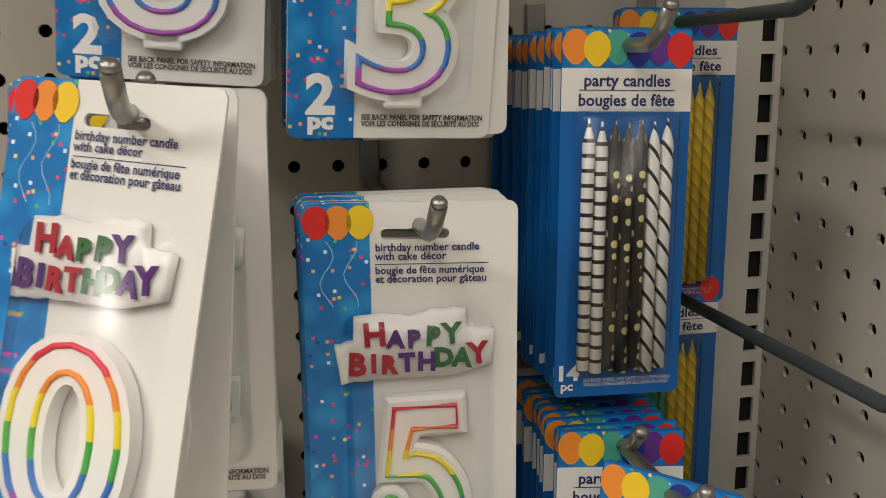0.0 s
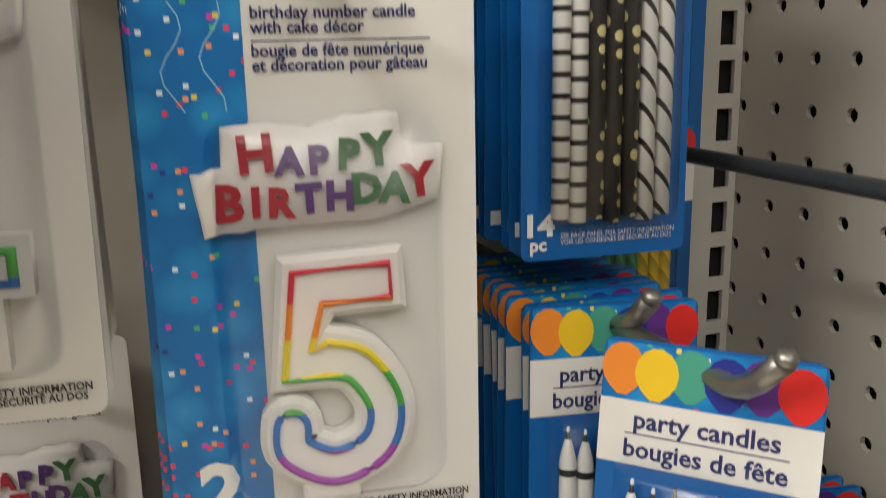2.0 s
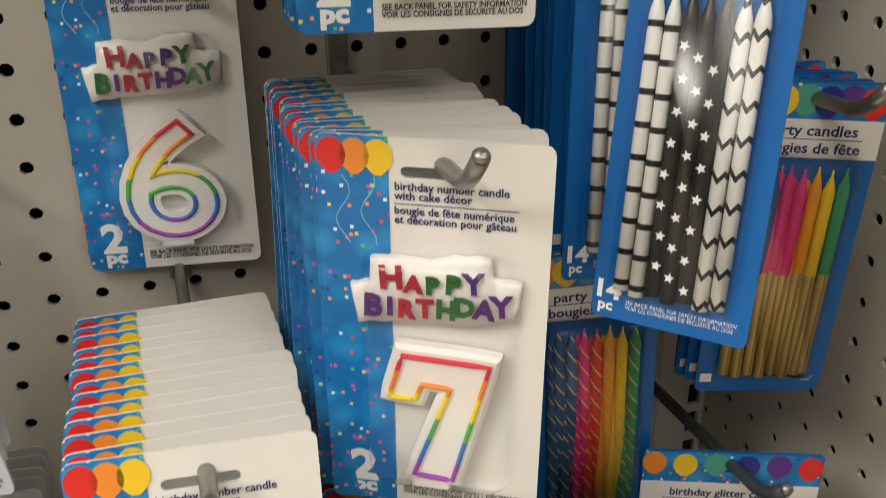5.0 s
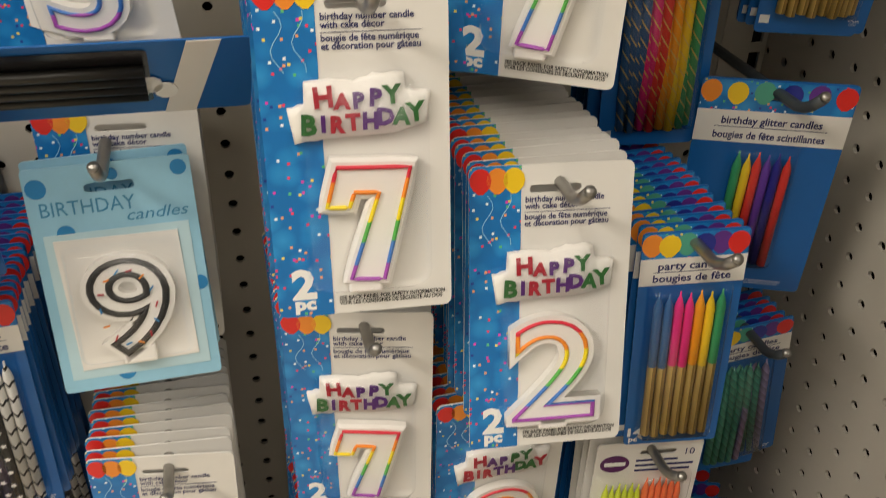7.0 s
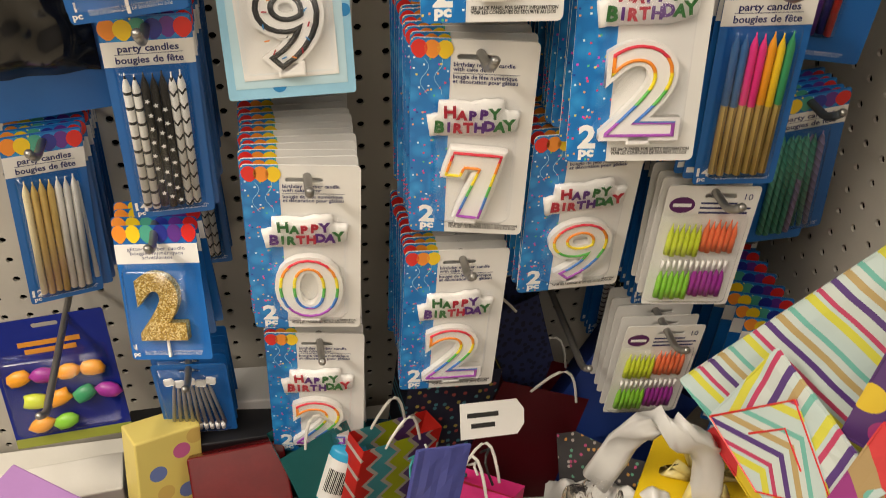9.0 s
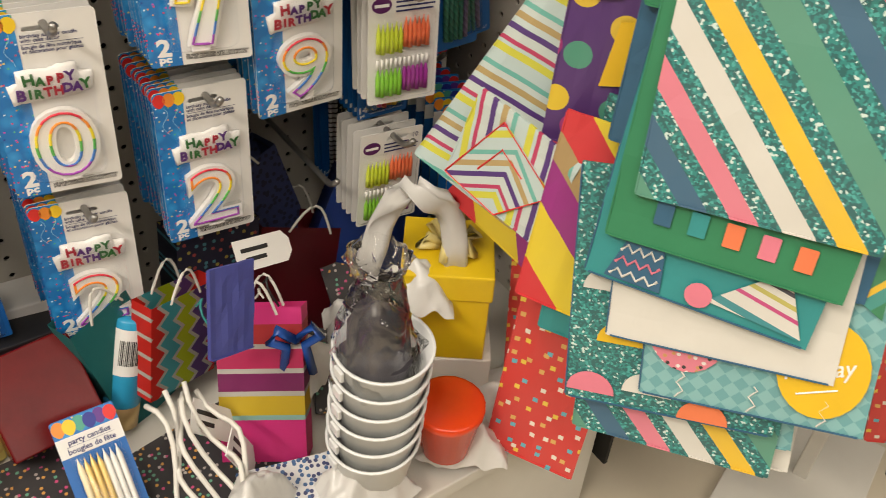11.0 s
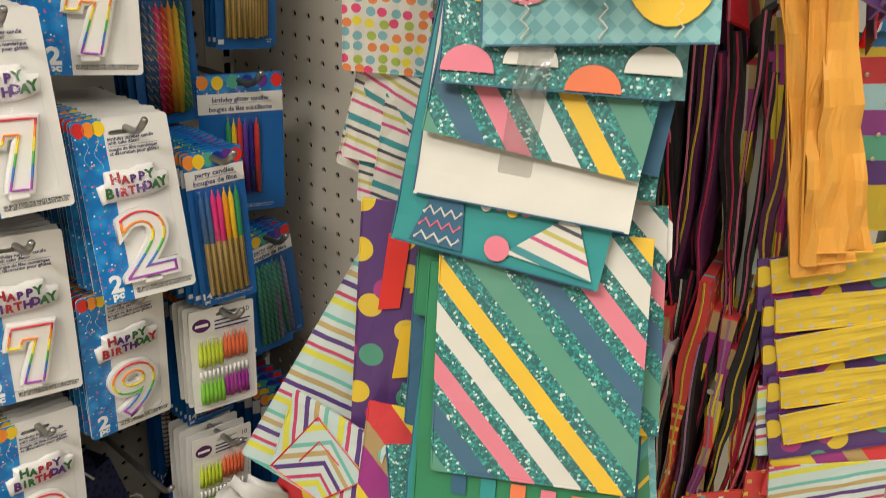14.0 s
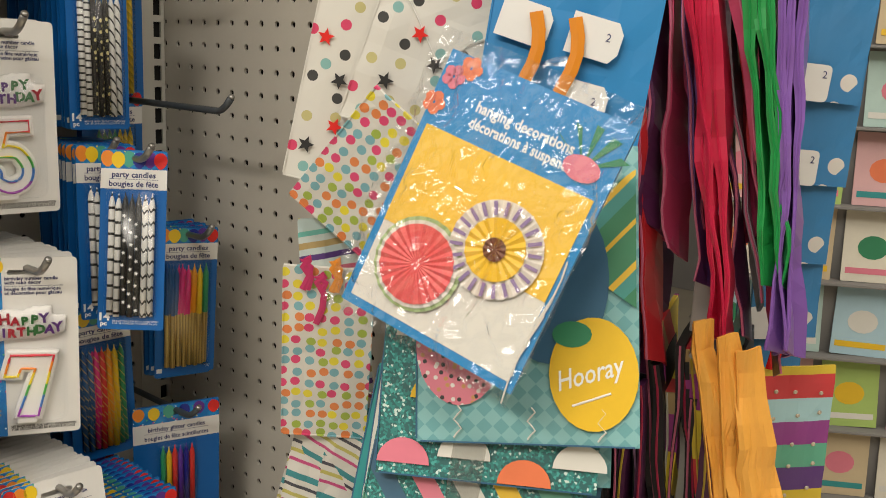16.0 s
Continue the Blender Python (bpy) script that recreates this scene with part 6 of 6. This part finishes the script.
def gift_box(m, w, d, h, material, label, lid=True):
    ob = thing("gift_box", m, label, "gift box")
    part("body", box(w, d, h, 0, 0, h / 2, 0.002), material, ob)
    if lid:
        part("lid", box(w * 1.06, d * 1.06, h * 0.28, 0, 0, h * 0.88, 0.002), material, ob)
    return ob


gift_box(pose(-0.172, -0.322, DECK, 0, 0, -34), 0.100, 0.096, 0.090, PLAIN_WHITE, "plain white carton under the yellow gift box", False)
yb = gift_box(pose(-0.176, -0.320, DECK + 0.0905, 0, 0, -36), 0.092, 0.092, 0.120, GOLDBOX, "yellow lidded gift box with a pale ribbon bow")
for a in (20, 75, 130, 200, 260, 320):
    lp = tube([(0.006 * math.cos(radians(a)), 0.006 * math.sin(radians(a)), 0.126), (0.024 * math.cos(radians(a)), 0.024 * math.sin(radians(a)), 0.142), (0.034 * math.cos(radians(a)), 0.034 * math.sin(radians(a)), 0.132), (0.010 * math.cos(radians(a)), 0.010 * math.sin(radians(a)), 0.126)], 0.005, 6)
    part("bow_loop", lp, paint("ribbon_pale_gold", (0.70, 0.58, 0.22), 0.3), yb, "pale satin bow loop", True)
redbox = gift_box(pose(-0.582, -0.2044, 0.280, -46, -1, 5), 0.096, 0.085, 0.105, paint("dark_red_gloss", (0.13, 0.003, 0.004), 0.26, var=0.4, spec=0.3), "glossy dark red gift box lying askew", False)
part("box_rim", box(0.084, 0.020, 0.004, -0.02, 0.030, 0.108, 0.001), paint("rose_card", (0.62, 0.45, 0.38), 0.5), redbox, "pale inner flap")
blot = spots("cake_print", (0.72, 0.58, 0.14), [(0.30, 0.42, 0.12), (0.55, 0.10, 0.28), (0.12, 0.18, 0.42), (0.62, 0.42, 0.10)], 30, 0.27, rand=0.9)
gift_box(pose(-0.672, -0.166, 0.250, -13, 11, 24), 0.068, 0.040, 0.150, blot, "tall yellow printed candle box leaning back", False)
gift_box(pose(-0.790, -0.215, DECK, 0, 10, -32), 0.125, 0.100, 0.145, paint("lilac_card", (0.42, 0.22, 0.50), 0.35), "pale lilac gift box standing askew", False)
gift_box(pose(-0.790, -0.110, DECK, 0, 0, 4), 0.15, 0.05, 0.060, PLAIN_WHITE, "plain white carton on the shelf", False)
gift_box(pose(-0.620, -0.105, DECK, 0, 4, 4), 0.17, 0.06, 0.120, paint("black_carton", (0.012, 0.012, 0.014), 0.4), "black carton standing behind the boxes", False)
gift_box(pose(-0.530, -0.070, DECK, 0, 0, -4), 0.14, 0.05, 0.130, WHITE_CARD, "white candle carton with coloured rings", False)

cyl = thing("wrap_tube", pose(-0.5192, -0.1918, 0.2552, -15, 15, -19), "blue paper tube with gold end and barcode label", "tube")
part("sleeve", lathe([(0.0195, 0.030), (0.0200, 0.032), (0.0200, 0.135), (0.0185, 0.138)], 24), paint("cyan_sleeve", (0.02, 0.30, 0.52), 0.35), cyl, smooth=True)
part("gold_end", lathe([(0.017, 0.0), (0.0198, 0.002), (0.0198, 0.0295), (0.0185, 0.031)], 24), paint("gold_foil", (0.62, 0.44, 0.2), 0.35, 0.5), cyl, "matt gold end", True)
bm = bmesh.new()
gr = [[bm.verts.new((0.0206 * math.sin(radians(a)), -0.0206 * math.cos(radians(a)), z)) for a in range(-50, 51, 10)] for z in (0.072, 0.128)]
for i in range(10):
    bm.faces.new((gr[0][i], gr[0][i + 1], gr[1][i + 1], gr[1][i]))
part("label", bm, WHITE_CARD, cyl, "white barcode label")
for k in range(12):
    a = radians(-28 + 5 * k)
    part("bar", shared(("bc", k % 3), lambda: box(0.0005 + 0.0004 * (k % 3), 0.0004, 0.030), BLACK_INK, "bar"), None, cyl, m=Matrix.Translation((0.0208 * math.sin(a), -0.0208 * math.cos(a), 0.100)) @ Matrix.Rotation(a, 4, "Z"))

ZIG = [((0.78, 0.04, 0.03), 1), (CREAM, 0.35), ((0.10, 0.52, 0.58), 1), (CREAM, 0.35), ((0.58, 0.68, 0.03), 1), (CREAM, 0.35), ((0.16, 0.08, 0.30), 1), (CREAM, 0.35)]


def chevron_print():
    m, nt, b = nodes_of("chevron_print", 0.45)
    sep = nt.nodes.new("ShaderNodeSeparateXYZ")
    link(nt, coords(nt), sep.inputs[0])
    tri = math_node(nt, "PINGPONG", math_node(nt, "ADD", sep.outputs[2], 1.0), 0.012)
    s = math_node(nt, "FRACT", math_node(nt, "MULTIPLY", math_node(nt, "ADD", math_node(nt, "ADD", sep.outputs[0], tri), 1.0), 11.5))
    total, at, stops = sum(w for _, w in ZIG), 0.0, []
    for c, w in ZIG:
        stops.append((at / total, c))
        at += w
    link(nt, ramp(nt, s, stops), b.inputs["Base Color"])
    relief(nt, b, 15, 0.2)
    return m


def standing_bag(m, w, d, h, material, label, side=None):
    """An open gift bag standing up, with thin walls and cord handles."""
    ob = thing("gift_bag", m, label, "gift bag", "standing gift bags")
    bm = bmesh.new()
    lo = [bm.verts.new(p) for p in ((-w / 2, -d / 2, 0), (w / 2, -d / 2, 0), (w / 2, d / 2, 0), (-w / 2, d / 2, 0))]
    hi = [bm.verts.new(p) for p in ((-w / 2, -d / 2, h), (w / 2, -d / 2, h * 1.02), (w / 2, d / 2, h), (-w / 2, d / 2, h * 0.99))]
    for i in range(4):
        bm.faces.new((lo[i], lo[(i + 1) % 4], hi[(i + 1) % 4], hi[i]))
    bm.faces.new(lo[::-1])
    bmesh.ops.solidify(bm, geom=bm.faces[:], thickness=0.0012)
    part("body", bm, material, ob)
    for y in (-d / 2, d / 2):
        part("cord_handle", tube([(-w * 0.22 + w * 0.44 * k / 8, y, h - 0.005 + 0.035 * math.sin(math.pi * k / 8)) for k in range(9)], 0.0016, 6), PLAIN_WHITE, ob, "white cord handle")
    return ob


standing_bag(pose(-0.4513, -0.192, 0.2877, -3, 14, 21), 0.092, 0.03, 0.118, chevron_print(), "gift bag with red, teal and lime chevron print")
CANDY = stripes("candy_band_print", [((0.85, 0.02, 0.28), 2.6), ((0.35, 0.62, 0.55), 0.3), ((0.80, 0.58, 0.02), 1.2), (CREAM, 0.3), ((0.28, 0.01, 0.14), 1.1), (CREAM, 0.3), ((0.68, 0.02, 0.14), 1.2), (CREAM, 0.3), ((0.6, 0.02, 0.03), 1.2)], 0.150, 90)
standing_bag(pose(-0.4000, -0.322, 0.262, -30, -4, -34), 0.090, 0.040, 0.165, CANDY, "gift bag with pink, yellow and plum bands")
nb = sheet_bag("gift_tag_card", pose(-0.4430, -0.3100, 0.4220, -13, 15, 11), 0.050, 0.093, paint("indigo_card", (0.06, 0.07, 0.28), 0.5), "plain indigo folded card hanging from a bag")
standing_bag(pose(-0.475, -0.165, DECK, -6, -10, 20), 0.09, 0.04, 0.165, PLAIN_TEAL, "plain teal gift bag standing behind")
standing_bag(pose(-0.385, -0.135, DECK, -6, 8, 4), 0.10, 0.05, 0.185, spots("navy_confetti_print", (0.012, 0.016, 0.06), [(0.6, 0.1, 0.1), (0.1, 0.4, 0.5), (0.6, 0.5, 0.1)], 90, 0.2, rand=0.9), "navy gift bag with small confetti print")
standing_bag(pose(-0.300, -0.140, DECK, -10, 18, -10), 0.12, 0.06, 0.155, paint("maroon_paper", (0.12, 0.006, 0.012), 0.4), "dark maroon gift bag lying back")
standing_bag(pose(-0.235, -0.150, DECK, -14, 22, -30), 0.12, 0.06, 0.195, paint("royal_paper", (0.015, 0.05, 0.26), 0.4), "royal blue gift bag with dotted rim")
standing_bag(pose(-0.255, -0.085, DECK, -6, -14, 10), 0.10, 0.05, 0.225, spots("denim_scroll_print", (0.05, 0.07, 0.22), [(0.02, 0.02, 0.08)], 120, 0.3, rand=1.0), "denim blue gift bag with scroll print")
for x, y, z, ry, t1 in ((-0.372, -0.225, 0.436, 14, "gift bags"), (-0.478, -0.322, 0.352, 52, "sacs"), (-0.455, -0.350, 0.330, 70, "sacs")):
    tg = thing("gift_tag", pose(x, y, z, -40, ry, 10), "white swing tag with black wording", "gift tag", "white gift tags")
    part("tag", plate([(0, 0), (0.062, 0), (0.070, 0.010), (0.070, 0.024), (0.062, 0.034), (0, 0.034)], -0.0006, 0.0006), WHITE_CARD, tg)
    for i in range(2):
        part("caption_bar", box(0.034 - 0.008 * i, 0.0003, 0.0045, 0.024, -0.0009, 0.022 - 0.010 * i), BLACK_INK, tg)
for k in range(7):
    part_pts = [(-0.42 + 0.012 * k + 0.004 * math.sin(i + k), -0.215 - 0.006 * i, 0.405 + 0.022 * math.sin(0.5 * i + k)) for i in range(8)]
    rbn = thing("curling_ribbon", pose(0, 0, 0), "narrow curling ribbon trailing over the bags", "ribbon", "curling ribbons")
    part("strand", tube(part_pts, 0.0013, 5), (PLAIN_TEAL, PLAIN_WHITE, BLACK_INK, paint("ribbon_navy", (0.01, 0.03, 0.16), 0.3))[k % 4], rbn)
for k in range(6):
    cord = thing("cord_handle", pose(0, 0, 0), "loose white cord bag handle on the heap", "cord", "loose cord handles")
    part("strand", tube([(-0.505 + 0.012 * k + 0.010 * math.sin(0.7 * i + k), -0.285 - 0.014 * i, 0.370 - 0.008 * i + 0.012 * math.sin(0.9 * i + 2 * k)) for i in range(9)], 0.0028, 6), PLAIN_WHITE, cord, smooth=True)
bowob = thing("ribbon_bow", pose(-0.350, -0.300, 0.392, 0, 0, -20), "blue satin ribbon bow on a gift bag", "bow")
for s in (-1, 1):
    part("loop", tube([(0, 0, 0), (s * 0.018, -0.004, 0.022), (s * 0.026, -0.006, 0.008), (s * 0.010, -0.004, -0.004), (s * 0.016, -0.006, -0.045)], 0.0055, 6), paint("ribbon_blue", (0.015, 0.07, 0.30), 0.25), bowob, smooth=True)

# nested white pails with a wrapped dark item in the top one
PAIL = paint("white_enamel", (0.72, 0.73, 0.72), 0.3, var=0.06)
for k in range(6):
    pail = thing("pail", pose(-0.318 + 0.001 * k, -0.406, 0.248 + 0.0245 * k, 2, -2 + k * 0.6, 0), "small white metal pail nested in a stack", "pail", "nested pails")
    part("wall", lathe([(0.030, 0.0), (0.046, 0.088), (0.0485, 0.090), (0.0485, 0.0925), (0.0452, 0.0915), (0.029, 0.002)], 32), PAIL, pail, smooth=True)
    for s in (-1, 1):
        part("ear", box(0.004, 0.014, 0.012, s * 0.047, 0, 0.078, 0.001), PAIL, pail)
dk = thing("wrapped_favour", pose(-0.316, -0.404, 0.392), "dark item bundled in crinkled clear cellophane", "party pack")
bm = lathe([(0.004, 0.0), (0.026, 0.004), (0.031, 0.020), (0.033, 0.040), (0.032, 0.058), (0.030, 0.075), (0.026, 0.092), (0.020, 0.108), (0.010, 0.120), (0.003, 0.124)], 28)
for v in bm.verts:
    v.co += v.co.normalized() * (0.020 * noise.noise(v.co * 48) + 0.008 * noise.noise(v.co * 110))
part("content", bm, paint("mixed_dark_fill", (0.035, 0.03, 0.04), 0.35, var=0.7, scale=30, bump=0.8), dk, smooth=True)
bm = lathe([(0.034 + 0.006 * math.sin(0.26 * k) - 0.014 * max(0, k - 6) / 8 + (0.006 * (k - 14) if k > 14 else 0), 0.0105 * k) for k in range(18)], 48)
bmesh.ops.delete(bm, geom=[f for f in bm.faces if len(f.verts) > 4], context="FACES")
for v in bm.verts:
    v.co += Vector((v.co.x, v.co.y, 0)).normalized() * (0.012 * noise.noise(v.co * 55) + 0.008 * abs(noise.noise(v.co * 120)))
cel = part("cellophane", bm, FOIL, dk, "crinkled clear cellophane", True)
cel.visible_shadow = False

# white plastic carrier with its handle standing up, and loose tissue
FILMY = paint("white_polythene", (0.60, 0.59, 0.56), 0.3, var=0.08, scale=40)
car = thing("plastic_bag", pose(-0.222, -0.325, 0.475, 0, 0, -30), "crumpled white plastic bag with its handle up", "plastic bag")
loop = tube([(-0.050 + 0.010 * math.sin(k), 0.010 * math.sin(k * 0.9), -0.02 + 0.0) if k == 0 else (0.042 * math.cos(math.pi * (1 - k / 12)), 0.012 * math.sin(k * 0.8), 0.100 * math.sin(math.pi * k / 12) - 0.02) for k in range(13)], 0.0135, 18)
for v in loop.verts:
    v.co += Vector((0, 0, 1)) * (0.013 * noise.noise(v.co * 62) + 0.006 * noise.noise(v.co * 140)) + Vector((0, 1, 0)) * 0.014 * noise.noise(v.co * 60 + Vector((3, 1, 2)))
    v.co.y *= 0.55
part("handle", loop, FILMY, car, smooth=True)


def crumple(w, d, h, seed, amp=0.02):
    bm = bmesh.new()
    bmesh.ops.create_grid(bm, x_segments=26, y_segments=26, size=0.5, matrix=Matrix.Diagonal((w, d, 1, 1)))
    for v in bm.verts:
        r = max(abs(v.co.x) / w, abs(v.co.y) / d) * 2
        v.co.z = h * (1 - r * r) + amp * noise.noise(Vector((v.co.x * 30, v.co.y * 30, seed))) + amp * 0.5 * noise.noise(Vector((v.co.x * 80, v.co.y * 80, seed)))
    return bm


part("skirt", crumple(0.09, 0.06, 0.04, 3), FILMY, car, smooth=True, m=pose(-0.005, -0.01, -0.055))
for x, y, z, w, d, h, sd, lab in ((-0.125, -0.420, 0.262, 0.13, 0.10, 0.055, 5, "crumpled white tissue paper on the shelf"), (-0.215, -0.425, 0.262, 0.10, 0.06, 0.05, 7, "crumpled white tissue paper on the shelf"), (-0.335, -0.420, 0.262, 0.10, 0.06, 0.07, 9, "crumpled clear wrapping on the shelf"), (-0.46, -0.40, 0.262, 0.13, 0.07, 0.08, 11, "crumpled white wrapping on the shelf"), (-0.565, -0.385, 0.262, 0.14, 0.08, 0.06, 13, "crumpled white wrapping on the shelf"), (-0.345, -0.255, 0.300, 0.10, 0.09, 0.07, 15, "crumpled clear wrapping on the shelf"), (-0.240, -0.255, 0.300, 0.09, 0.09, 0.06, 17, "crumpled white tissue paper on the shelf")):
    t = thing("tissue_paper", pose(x, y, z, 0, 0, 20 * sd), lab, "tissue paper")
    part("sheet", crumple(w, d, h, sd), FILMY, t, smooth=True)
tub = thing("orange_tub", pose(-0.240, -0.425, DECK + 0.035, 0, 0, 15), "glossy orange plastic tub lying on the shelf", "tub")
part("wall", lathe([(0.026, 0.0), (0.036, 0.060), (0.038, 0.062), (0.038, 0.070), (0.034, 0.071), (0.0, 0.068)], 24), paint("orange_plastic", (0.75, 0.06, 0.01), 0.2), tub, smooth=True)
candle_pack(pose(-0.560, -0.262, 0.372, -48, 8, 6), GWHITE, count="12", group="slim candle packs", label="blue candle pack lying on the shelf", front=True)
candle_pack(pose(-0.660, -0.335, 0.345, -55, -72, 8), POLKA, count="24", group="slim candle packs", label="blue candle pack lying on its side", front=True)

# flat bags and packs that lie at the front of the shelf
FLORAL = spots("black_floral_print", (0.012, 0.010, 0.014), [(0.55, 0.05, 0.18), (0.10, 0.35, 0.22), (0.62, 0.30, 0.05), (0.45, 0.40, 0.36)], 170, 0.30, rand=1.0, keep=0.55)
LEOPARD = spots("white_navy_fleck_print", (0.62, 0.62, 0.62), [(0.02, 0.03, 0.12), (0.03, 0.10, 0.25)], 150, 0.33, rand=1.0)
for x, y, z, rx, ry, rz, w, h, mat, lab in ((-0.545, -0.430, 0.250, -82, 0, 10, 0.19, 0.17, FLORAL, "black gift bag with floral print lying flat"), (-0.470, -0.450, 0.262, -76, 4, -12, 0.13, 0.11, LEOPARD, "white gift bag with navy flecks lying flat"),
                                           (-0.690, -0.400, 0.250, -84, 0, 4, 0.16, 0.20, FLORAL, "black gift bag with floral print lying flat"), (-0.330, -0.300, 0.262, -60, 8, -20, 0.12, 0.10, FLORAL, "black gift bag with floral print lying flat"),
                                           (-0.250, -0.225, 0.262, -40, -6, -10, 0.13, 0.14, FLORAL, "black gift bag with floral print lying flat"), (-0.500, -0.135, 0.255, -14, 6, -4, 0.12, 0.10, PLAIN_NAVY, "slate gift bag standing behind the heap")):
    sheet_bag("gift_bag", pose(x, y, z, rx, ry, rz), w, h, mat, lab)
